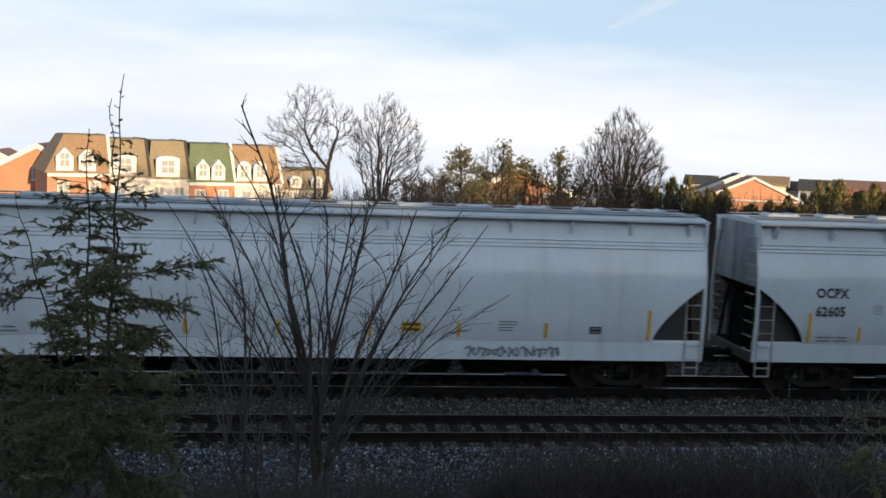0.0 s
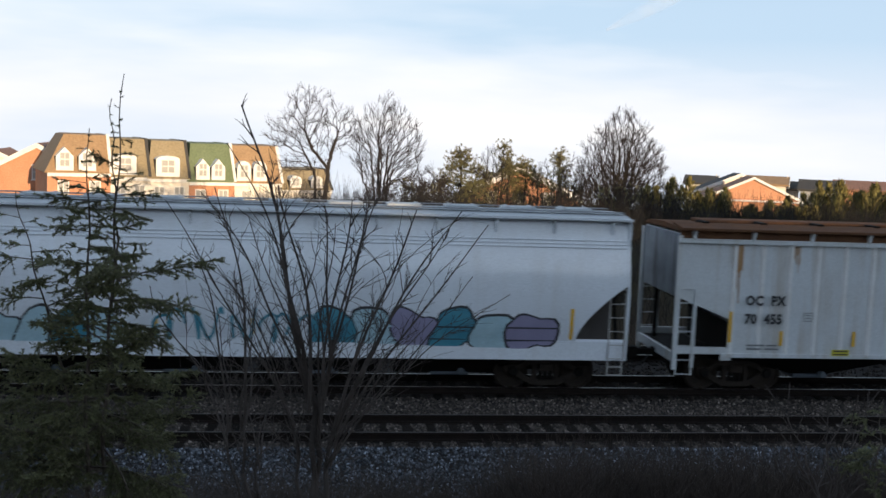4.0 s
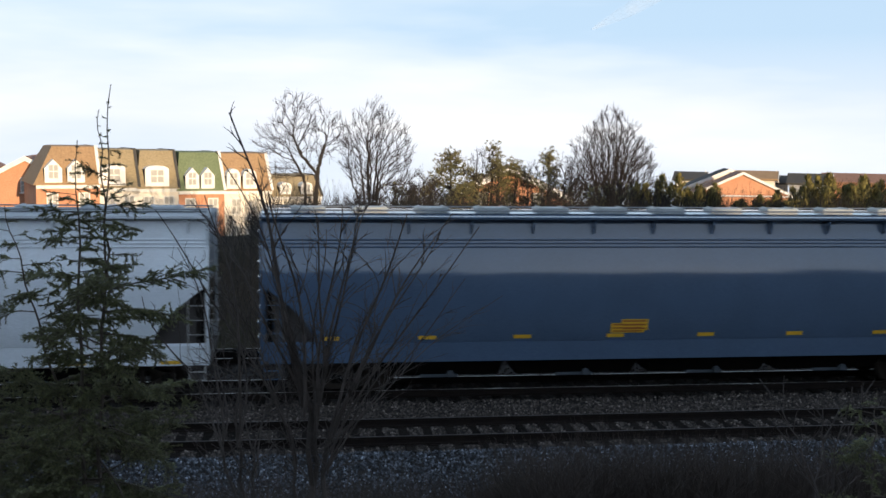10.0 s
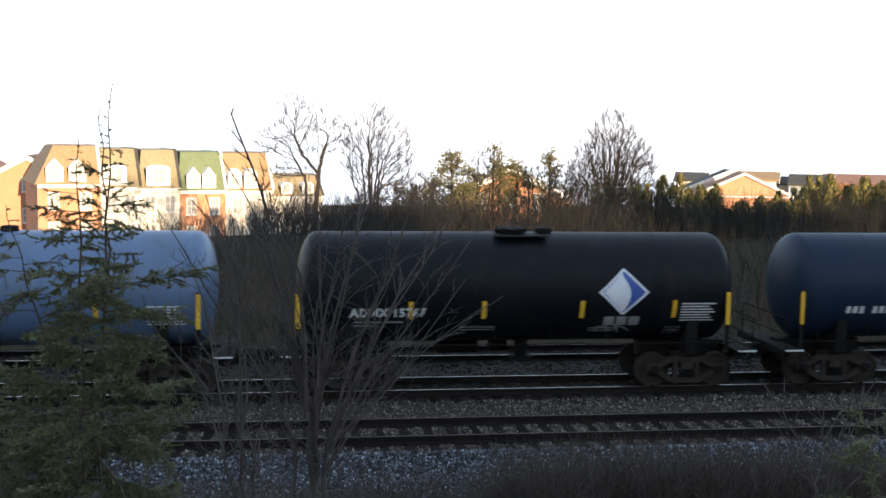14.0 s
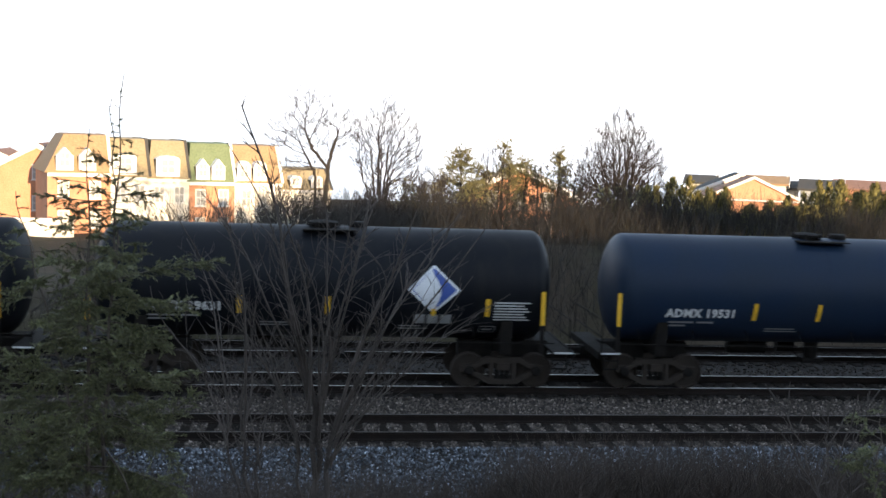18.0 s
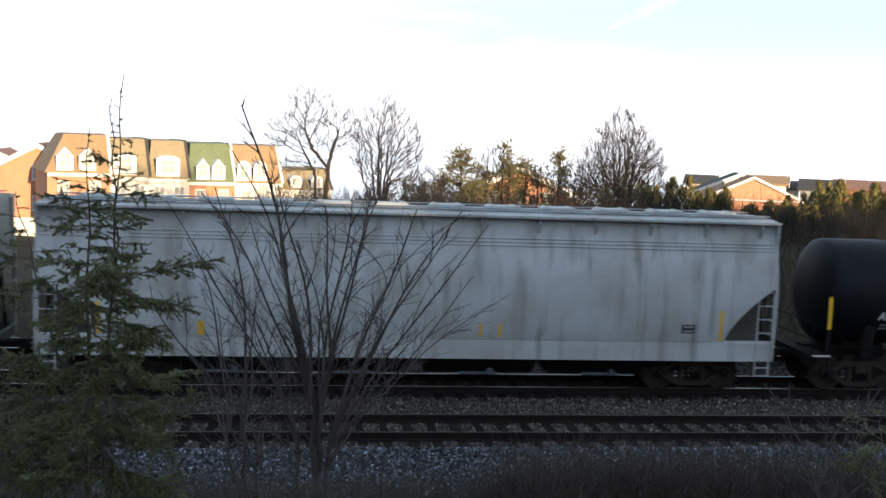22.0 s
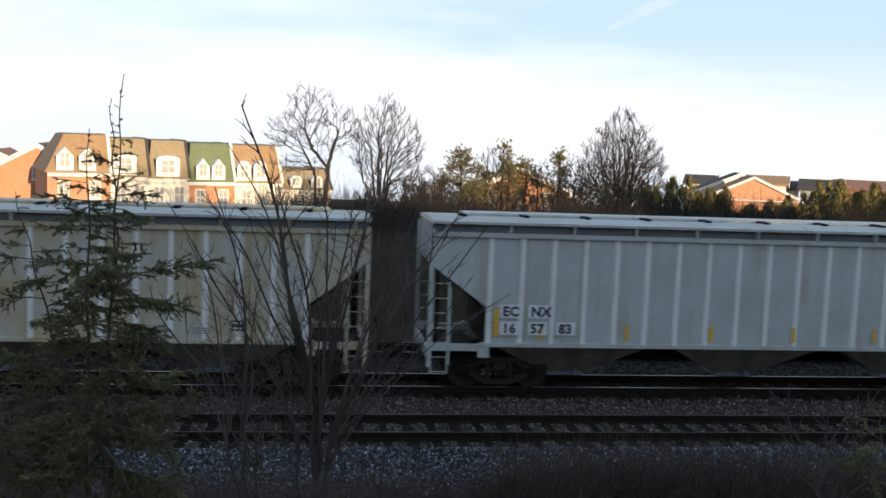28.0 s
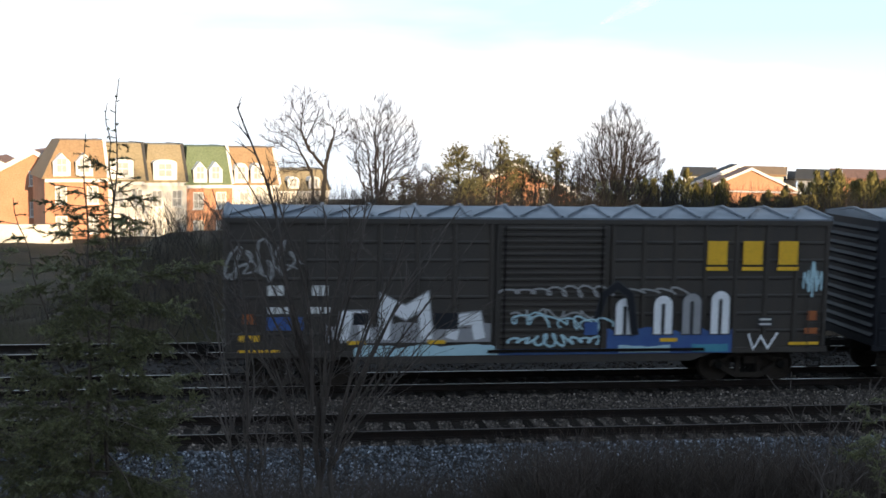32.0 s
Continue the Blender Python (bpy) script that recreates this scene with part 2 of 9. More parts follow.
M["earth"] = surface("brown_earth_and_litter", (0.050, 0.038, 0.027), 0.95, other=(0.034, 0.034, 0.018), amount=0.8, size=0.35, grain=9, grain_amount=0.35, bump=1.0)
M["yellow"] = surface("yellow_reflector", (0.80, 0.46, 0.03), 0.4, other=(0.62, 0.34, 0.03), size=9, bump=0.02)
M["lime"] = surface("yellow_green_sticker", (0.62, 0.55, 0.05), 0.5, bump=0.0)
M["ink"] = surface("black_lettering", (0.028, 0.030, 0.034), 0.6, other=(0.06, 0.06, 0.062), size=6, bump=0.0)
M["grey_ink"] = surface("grey_lettering", (0.22, 0.23, 0.24), 0.6, bump=0.0)
M["white_ink"] = surface("white_lettering", (0.66, 0.66, 0.65), 0.6, other=(0.45, 0.44, 0.42), size=6, bump=0.0)
M["dim_ink"] = surface("dim_white_lettering", (0.30, 0.30, 0.30), 0.6, bump=0.0)
M["walk_and_shade_metal"] = surface("dull_walkway_grating", (0.16, 0.17, 0.18), 0.75, other=(0.11, 0.115, 0.12), size=2, bump=0.1)
M["deck_brown"] = surface("dark_brown_deck_paint", (0.017, 0.010, 0.0085), 0.8, other=(0.034, 0.022, 0.017), size=3, bump=0.3)
M["dull_rail"] = surface("dull_rail_head", (0.09, 0.08, 0.075), 0.5, 0.4, other=(0.06, 0.05, 0.045), size=2, bump=0.02)
M["light_post"] = surface("pale_post_paint", (0.80, 0.82, 0.83), 0.5, other=(0.68, 0.67, 0.64), amount=0.7, size=0.8, bump=0.05, bump_size=2, streak=(0.42, 0.34, 0.25), streak_amount=0.5)
M["worn_white"] = surface("worn_dirty_white_paint", (0.42, 0.42, 0.41), 0.6, other=(0.27, 0.24, 0.21), amount=0.7, size=1.5, bump=0.05)
M["dark_plate"] = surface("sooty_brown_plate", (0.085, 0.075, 0.07), 0.6, other=(0.045, 0.038, 0.034), amount=0.8, size=1.0, bump=0.08, bump_size=2, streak=(0.13, 0.12, 0.115), streak_amount=0.5)
# base darkened for the shade between cars, soot streaks over it
M["end_shade_grime"] = surface("soot_streaked_end_paint", (0.30, 0.34, 0.38), 0.6, other=(0.16, 0.175, 0.19), amount=0.9, size=1.1, bump=0.05, bump_size=2, streak=(0.07, 0.07, 0.075), streak_amount=0.85)
M["bay_grime"] = surface("grimy_bay_paint", (0.27, 0.24, 0.195), 0.7, other=(0.14, 0.12, 0.095), amount=0.9, size=1.6, bump=0.1)
M["rust_streak"] = surface("orange_rust_streak", (0.42, 0.25, 0.12), 0.8, other=(0.34, 0.19, 0.085), amount=0.8, size=5, bump=0.0)
M["hose"] = surface("black_rubber", (0.018, 0.018, 0.018), 0.7, bump=0.1)
gloss(("white_paint", "clean_white", "pale_paint", "warm_pale", "blue_paint", "slate_paint"), 0.85, 0.5)
gloss(("black_paint", "navy_paint"), 0.14)
gloss(("iron", "truck_iron", "tie_wood", "stone", "brown_stone", "far_shade_stone", "ballast", "earth", "rail_web", "rust"), 0.08)
gloss(("boxcar_brown", "boxcar_blue", "door_blue"), 0.3)


# ---------------------------------------------------------------- mesh helpers
def link(name, bm, material=None, parent=None, label=""):
    me = bpy.data.meshes.new(name)
    if name.startswith(("graffiti", "diamond", "leaf")):
        bmesh.ops.remove_doubles(bm, verts=bm.verts[:], dist=0.0004)
    bmesh.ops.recalc_face_normals(bm, faces=bm.faces[:])
    bm.to_mesh(me)
    bm.free()
    if material:
        me.materials.append(material)
    ob = new(name, me)
    if parent:
        ob.parent = parent
    return tagged(ob, label)


def part(name, bm, material, parent, label=""):
    """ONE mesh object under a thing or under a part."""
    return link(name, bm, material, parent, label)


def again(ob, at, parent, turn=None):
    """One more part on the same mesh, at another place."""
    o = new(ob.name.split(".")[0], ob.data)
    o.parent = parent
    o.matrix_basis = Matrix.Translation(at) if turn is None else Matrix.Translation(at) @ turn
    if "label" in ob.keys():
        o["label"] = ob["label"]
    return o


def smooth(ob, angle=40):
    me = ob.data
    me.polygons.foreach_set("use_smooth", [True] * len(me.polygons))
    me.set_sharp_from_angle(angle=radians(angle))
    return ob


def box(bm, x0, x1, y0, y1, z0, z1, bev=0.0):
    v = [bm.verts.new(p) for p in ((x0, y0, z0), (x1, y0, z0), (x1, y1, z0), (x0, y1, z0), (x0, y0, z1), (x1, y0, z1), (x1, y1, z1), (x0, y1, z1))]
    f = [bm.faces.new([v[i] for i in q]) for q in ((3, 2, 1, 0), (4, 5, 6, 7), (0, 1, 5, 4), (1, 2, 6, 5), (2, 3, 7, 6), (3, 0, 4, 7))]
    if bev:
        es = {e for q in f for e in q.edges}
        bmesh.ops.bevel(bm, geom=list(es), offset=bev, segments=1, affect="EDGES")
    return bm


def prism(bm, outline, axis, a, b):
    """A polygon, given in the two axes other than `axis`, drawn out from a to b along it."""
    def at(p, q):
        return {"x": (q, p[0], p[1]), "y": (p[0], q, p[1]), "z": (p[0], p[1], q)}[axis]
    lo, hi = [bm.verts.new(at(p, a)) for p in outline], [bm.verts.new(at(p, b)) for p in outline]
    bm.faces.new(lo)
    bm.faces.new(list(reversed(hi)))
    for i in range(len(outline)):
        j = (i + 1) % len(outline)
        bm.faces.new((lo[i], hi[i], hi[j], lo[j]))
    return bm


def rod(bm, p, q, r, r2=None, n=6, caps=True):
    p, q = Vector(p), Vector(q)
    d = (q - p).normalized()
    u = d.orthogonal().normalized()
    w = d.cross(u)
    rings = []
    for c, rr in ((p, r), (q, r if r2 is None else r2)):
        rings.append([bm.verts.new(c + (u * math.cos(k * 2 * math.pi / n) + w * math.sin(k * 2 * math.pi / n)) * rr) for k in range(n)])
    for k in range(n):
        bm.faces.new((rings[0][k], rings[0][(k + 1) % n], rings[1][(k + 1) % n], rings[1][k]))
    if caps:
        bm.faces.new(rings[0][::-1])
        bm.faces.new(rings[1])
    return bm


def lathe(bm, prof, axis="y", n=20, centre=(0, 0, 0)):
    """Turn a profile of (along, radius) about an axis."""
    c = Vector(centre)
    rings = []
    for a, r in prof:
        ring = []
        for k in range(n):
            s, t = math.cos(2 * math.pi * k / n) * r, math.sin(2 * math.pi * k / n) * r
            ring.append(bm.verts.new(c + Vector({"x": (a, s, t), "y": (s, a, t), "z": (s, t, a)}[axis])))
        rings.append(ring)
    for g, h in zip(rings, rings[1:]):
        for k in range(n):
            bm.faces.new((g[k], g[(k + 1) % n], h[(k + 1) % n], h[k]))
    bm.faces.new(rings[0][::-1])
    bm.faces.new(rings[-1])
    return bm


def B():
    return bmesh.new()


def thing(name, label, category, group="", at=(0, 0, 0)):
    ob = new(name)
    ob.empty_display_size = 0.3
    ob.location = at
    return tagged(ob, label, category, group)

# ---------------------------------------------------------------- ground, ballast, tracks
TRACKS = (24.0, 28.36, 32.8)             # centre lines: the free track, the train's track, the far track
GAUGE = 1.505
rng = np.random.default_rng(7)

GROUND_LINE = ((-2500, 16.0), (-75, 18.4), (-60, 18.0), (-40, 11.5), (-20, 6.2), (-4, 5.0), (1.5, 4.75), (6, 3.6), (11, 2.1), (16, 0.5), (19, -0.75), (20.5, -1.0),
               (36, -1.0), (37.5, -0.7), (41, 0.7), (45, 1.9), (50, 1.9), (60, 0.0), (80, -2.9), (120, -3.6), (140, -5.0), (300, -16.0), (2500, -150.0))


def ground_height(x, y):
    ys, zs = zip(*GROUND_LINE)
    z = float(np.interp(y, ys, zs))
    n = 0.0 if y > 130 else noise.noise(Vector((x * 0.09, y * 0.11, 0.3))) * 0.5 + noise.noise(Vector((x * 0.4, y * 0.4, 2.0))) * 0.16
    k = 0.25 if 18 < y < 37 else 1.0
    if y > 37:
        far = min(1.0, max(0.0, (-6.5 - x) / 3.5)) * min(1.0, max(0, y - 39) / 4) * max(0.0, 1 - max(0, y - 60) / 30)
        z -= 2.1 * far                    # the bank is lower towards the townhouses
    return z + n * k


def grid_sheet(name, xs, ys, height, material, label, kind="structure"):
    verts = [(x, y, height(x, y)) for y in ys for x in xs]
    w = len(xs)
    faces = [(j * w + i, j * w + i + 1, (j + 1) * w + i + 1, (j + 1) * w + i) for j in range(len(ys) - 1) for i in range(w - 1)]
    me = bpy.data.meshes.new(name)
    me.from_pydata(verts, [], faces)
    me.materials.append(material)
    me.polygons.foreach_set("use_smooth", [True] * len(faces))
    return tagged(new(name, me), label, kind=kind)


gx = [-2500, -900, -350, -160, -100] + [i * 1.5 for i in range(-50, 51)] + [100, 160, 350, 900, 2500]
gy = [-2500, -600, -200, -110, -70, -55, -45, -35, -27] + [-20 + i * 1.3 for i in range(0, 31)] + [21 + i * 3 for i in range(6)] + [38 + i * 1.2 for i in range(0, 20)] + [64, 70, 76, 82, 90, 100, 120, 160, 260, 600, 2500]
grid_sheet("ground", gx, gy, ground_height, M["earth"], "brown earth bank with leaf litter and weeds beside the tracks")


def bed_height(x, y):
    z = -0.26
    for c in TRACKS:
        z = max(z, -0.215 - max(0.0, abs(y - c) - 1.35) * 0.25)
    if y < 22.6:
        z = -0.235 - (22.6 - y) * 0.46
    if y > 34.3:
        z = -0.24 - (y - 34.3) * 0.45
    z = max(z, -1.25)
    return z + noise.noise(Vector((x * 1.3, y * 1.3, 0))) * 0.025 + noise.noise(Vector((x * 5, y * 5, 4))) * 0.018


bx = [-400, -200, -100, -60, -40, -25] + [-15 + i * 0.22 for i in range(0, 173)] + [30, 45, 70, 120, 220, 400]
by = [20.3 + i * 0.2 for i in range(0, 82)]
ballast = grid_sheet("ballast", bx, by, bed_height, M["ballast"], "grey crushed stone ballast bed under three tracks")


def scatter_stones(name, n, x0, x1, y0, y1, size, material, label, sink=0.3, keep=None):
    x, y = rng.uniform(x0, x1, n), rng.uniform(y0, y1, n)
    if keep is not None:
        k = keep(x, y)
        x, y = x[k], y[k]
        n = len(x)
    base = np.array([(sx, sy, sz) for sx in (-1, 1) for sy in (-1, 1) for sz in (-1, 1)], float)
    quads = np.array([(0, 1, 3, 2), (4, 6, 7, 5), (0, 4, 5, 1), (2, 3, 7, 6), (0, 2, 6, 4), (1, 5, 7, 3)])
    v = base[None] * rng.uniform(0.45, 1.0, (n, 8, 3))
    q = rng.normal(size=(n, 4))
    q /= np.linalg.norm(q, axis=1, keepdims=True)
    a, b, c, d = q.T
    r = np.stack([1 - 2 * (c * c + d * d), 2 * (b * c - a * d), 2 * (b * d + a * c), 2 * (b * c + a * d), 1 - 2 * (b * b + d * d), 2 * (c * d - a * b),
                  2 * (b * d - a * c), 2 * (c * d + a * b), 1 - 2 * (b * b + c * c)], 1).reshape(n, 3, 3)
    s = rng.uniform(0.6, 1.35, n) * size
    v = np.einsum("nij,nkj->nki", r, v) * s[:, None, None]
    z = np.array([bed_height(float(p), float(t)) for p, t in zip(x, y)]) + s * sink
    v += np.stack([x, y, z], 1)[:, None, :]
    f = (quads[None] + (np.arange(n) * 8)[:, None, None]).reshape(-1, 4)
    me = bpy.data.meshes.new(name)
    me.vertices.add(n * 8)
    me.vertices.foreach_set("co", v.reshape(-1))
    me.loops.add(f.size)
    me.loops.foreach_set("vertex_index", f.reshape(-1).astype(np.int32))
    me.polygons.add(len(f))
    me.polygons.foreach_set("loop_start", np.arange(0, f.size, 4, dtype=np.int32))
    me.update(calc_edges=True)
    me.materials.append(material)
    return tagged(new(name, me), label, "gravel", kind="stuff")


def off_rails(x, y):
    ok = np.ones(len(x), bool)
    for c in TRACKS:
        for s in (-GAUGE / 2, GAUGE / 2):
            ok &= np.abs(y - c - s) > 0.07
    on_tie = (np.abs((x / 0.56) % 1.0 - 0.5) < 0.19)
    near = np.zeros(len(x), bool)
    for c in TRACKS:
        near |= np.abs(y - c) < 1.32
    return ok & ~(on_tie & near & (rng.uniform(size=len(x)) < 0.96))


scatter_stones("shoulder_stones", 34000, -9.5, 17, 20.6, 22.75, 0.0225, M["stone"], "loose grey crushed stone on the ballast shoulder")
scatter_stones("track_stones", 28000, -10, 18, 22.7, 25.6, 0.024, M["brown_stone"], "loose brown crushed stone between the ties", keep=off_rails)
scatter_stones("brown_track_stones", 17000, -10, 18.5, 25.4, 27.2, 0.024, M["brown_stone"], "rust-brown loose stone between the tracks")
scatter_stones("far_track_stones", 12000, -11, 21, 27.0, 36.0, 0.034, M["far_shade_stone"], "rust-brown loose stone under the far tracks", keep=off_rails)

rail_outline = [(-0.075, -0.18), (0.075, -0.18), (0.075, -0.165), (0.012, -0.145), (0.01, -0.05), (0.036, -0.038), (0.036, -0.006), (0.028, 0.0),
                (-0.028, 0.0), (-0.036, -0.006), (-0.036, -0.038), (-0.01, -0.05), (-0.012, -0.145), (-0.075, -0.165)]
tie_mesh = []
for k in range(4):
    bmt = B()
    j = [random.uniform(-0.015, 0.015) for _ in range(4)]
    box(bmt, -0.115 + j[0], 0.115 + j[1], -1.3 + j[2], 1.3 + j[3], -0.17, 0.0, 0.012)
    me = bpy.data.meshes.new("tie")
    bmt.to_mesh(me)
    bmt.free()
    me.materials.append(M["tie_wood"])
    tie_mesh.append(me)

bmp = B()
box(bmp, -0.09, 0.09, -0.17, 0.17, 0.0, 0.012)
for sx in (-0.06, 0.06):
    for sy in (-0.09, 0.09):
        box(bmp, sx - 0.012, sx + 0.012, sy - 0.02, sy + 0.02, 0.012, 0.045)
plate_me = bpy.data.meshes.new("tie_plate")
bmp.to_mesh(plate_me)
bmp.free()
plate_me.materials.append(M["rail_web"])

for k, c in enumerate(TRACKS):
    track = tagged(new("track_%d" % (k + 1)), ("free track with rusty rails on wooden ties", "track that the train runs on, bright rail heads", "far track with bright rails on ties")[k], "railway track", kind="structure")
    track.location = (0, c, 0)
    for s in (-GAUGE / 2, GAUGE / 2):
        bm = B()
        prism(bm, [(p + s, q) for p, q in rail_outline], "x", -400, 400)
        r = part("rail", bm, M["rail_web"], track)
        bm = B()
        box(bm, -400, 400, s - 0.027, s + 0.027, 0.0, 0.003)
        part("rail_head", bm, M["rail_top"] if k else M["dull_rail"], r, "worn bright rail head" if k else "dull brown rail head")
    span = (-26, 34) if k == 0 else (-20, 30)
    i0, i1 = int(span[0] / 0.56), int(span[1] / 0.56)
    for i in range(i0, i1):
        t = new("tie", tie_mesh[i % 4])
        t.parent = track
        t.location = ((i + 0.5) * 0.56 + random.uniform(-0.02, 0.02), random.uniform(-0.04, 0.04), -0.185 + random.uniform(-0.012, 0.0))
        t.rotation_euler = (0, 0, random.uniform(-0.02, 0.02))
        if k == 0:
            for s in (-GAUGE / 2, GAUGE / 2):
                p = new("tie_plate", plate_me)
                p.parent = track
                p.location = (t.location.x, s, -0.186)
    bm = B()
    for i in list(range(-400, i0)) + list(range(i1, 400)):
        box(bm, (i + 0.5) * 0.56 - 0.11, (i + 0.5) * 0.56 + 0.11, -1.3, 1.3, -0.36, -0.19)
    tagged(part("more_ties", bm, M["tie_wood"], track), kind="stuff")

# ---------------------------------------------------------------- railway cars: shared parts
WHEEL_R = 0.457
cache = {}


def shared(key, make, name, material, parent, at=(0, 0, 0), label="", turn=None, soft=0):
    """A part on a mesh that is built once for each key and then used again."""
    if key not in cache:
        bm = B()
        make(bm)
        bmesh.ops.recalc_face_normals(bm, faces=bm.faces[:])
        me = bpy.data.meshes.new(name)
        bm.to_mesh(me)
        bm.free()
        me.materials.append(material)
        if soft:
            me.polygons.foreach_set("use_smooth", [True] * len(me.polygons))
            me.set_sharp_from_angle(angle=radians(soft))
        cache[key] = me
    ob = new(name, cache[key])
    ob.parent = parent
    ob.matrix_basis = Matrix.Translation(at) if turn is None else Matrix.Translation(at) @ turn
    return tagged(ob, label)


def side_frame(bm):
    """One cast side frame of a two-axle truck, from y = 0 to 0.14, about the truck's centre at the rail tops."""
    upper = [(-1.12, 0.46), (-1.10, 0.62), (-0.72, 0.66), (-0.48, 0.84), (0.48, 0.84), (0.72, 0.66), (1.10, 0.62), (1.12, 0.46), (0.78, 0.52), (0.42, 0.70), (-0.42, 0.70), (-0.78, 0.52)]
    prism(bm, upper, "y", 0.0, 0.14)
    prism(bm, [(-0.98, 0.44), (-0.76, 0.50), (-0.30, 0.26), (0.30, 0.26), (0.76, 0.50), (0.98, 0.44), (0.80, 0.36), (0.36, 0.13), (-0.36, 0.13), (-0.80, 0.36)], "y", 0.003, 0.137)
    for x in (-0.3, 0.3):
        box(bm, x - 0.06, x + 0.06, 0.006, 0.134, 0.2, 0.72)


def bolster(bm):
    """The cross beam of a truck with its centre plate."""
    prism(bm, [(-1.08, 0.52), (1.08, 0.52), (1.08, 0.70), (0.3, 0.72), (0.3, 0.86), (-0.3, 0.86), (-0.3, 0.72), (-1.08, 0.70)], "x", -0.17, 0.17)


def spring(bm):
    """Coils of one spring of a truck."""
    prof = []
    for k in range(5):
        prof += [(0.272 + k * 0.05, 0.045), (0.28 + k * 0.05, 0.062), (0.305 + k * 0.05, 0.062), (0.313 + k * 0.05, 0.045)]
    lathe(bm, prof, "z", 8)


def wheelset(bm):
    """Two wheels on an axle, about the axle's middle."""
    for s in (-1, 1):
        prof = [(s * 0.66, 0.07), (s * 0.66, 0.16), (s * 0.69, 0.17), (s * 0.70, 0.40), (s * 0.682, 0.41), (s * 0.682, 0.482), (s * 0.715, 0.477), (s * 0.73, WHEEL_R),
                (s * 0.815, WHEEL_R - 0.004), (s * 0.815, 0.405), (s * 0.765, 0.40), (s * 0.745, 0.18), (s * 0.80, 0.16), (s * 0.80, 0.08)]
        lathe(bm, prof, "y", 24)
    lathe(bm, [(-1.02, 0.075), (1.02, 0.075)], "y", 10)


def bearing(bm):
    lathe(bm, [(0, 0.11), (0.05, 0.125), (0.14, 0.125), (0.17, 0.10)], "y", 14)
    box(bm, -0.025, 0.025, 0.0, 0.012, -0.08, 0.08)


def coupler(bm):
    box(bm, 0.0, 0.62, -0.075, 0.075, 0.80, 0.96, 0.015)
    prism(bm, [(0.55, -0.13), (0.72, -0.16), (0.86, -0.10), (0.84, -0.02), (0.72, -0.03), (0.70, 0.08), (0.82, 0.13), (0.74, 0.17), (0.56, 0.13)], "z", 0.74, 1.02)
    box(bm, -0.25, 0.12, -0.16, 0.16, 0.76, 1.0, 0.02)


def air_hose(bm):
    pts = [Vector((0.10 + 0.12 * i, -0.28 + 0.02 * i, 0.72 - 0.32 * math.sin(i / 5 * 2.2))) for i in range(6)]
    for p, q in zip(pts, pts[1:]):
        rod(bm, p, q, 0.022, n=6)


WHEELS = []                    # (car, wheelset, place on its truck)


def add_truck(car, x):
    t = shared("truck", bolster, "truck", M["truck_iron"], car, (x, 0, 0), "dusty cast steel truck")
    for y in (-1.0, 0.86):
        shared("side_frame", side_frame, "side_frame", M["truck_iron"], t, (0, y, 0))
    for y in (-0.95, 0.95):
        for sx in (-0.14, 0.0, 0.14):
            shared("spring", spring, "spring", M["iron"], t, (sx, y, 0))
    for s in (-0.89, 0.89):
        w = shared("wheelset", wheelset, "wheelset", M["truck_iron"], t, (s, 0, WHEEL_R), "steel wheels on an axle", soft=35)
        WHEELS.append((car, w, (s, 0, WHEEL_R)))
        for y in (-1, 1):
            shared("bearing", bearing, "bearing_cap", M["iron"], t, (s, y * 0.92, 0.50), turn=None if y > 0 else Matrix.Rotation(math.pi, 4, "Z"))
    return t


def add_ends(car, half, truck_x):
    add_truck(car, truck_x)
    add_truck(car, -truck_x)
    for s in (-1, 1):
        turn = None if s > 0 else Matrix.Rotation(math.pi, 4, "Z")
        shared("coupler", coupler, "coupler", M["iron"], car, (s * (half - 0.08), 0, 0), "rusty knuckle coupler", turn)
        shared("hose", air_hose, "air_hose", M["hose"], car, (s * (half - 0.08), 0, 0), "", turn)


def ladder(width, z0, z1, step, bar=0.015):
    def make(bm):
        for x in (0.0, width):
            box(bm, x - bar, x + bar, -bar, bar, z0, z1)
        z = z0 + 0.03
        while z < z1:
            rod(bm, (0, -0.005, z), (width, -0.005, z), 0.012, n=6)
            z += step
    return make


def stirrup(bm):
    for x in (0.0, 0.38):
        box(bm, x - 0.018, x + 0.018, -0.012, 0.012, -0.42, 0.0)
    for z in (-0.42, -0.2):
        box(bm, 0.018, 0.362, -0.014, 0.014, z, z + 0.035)


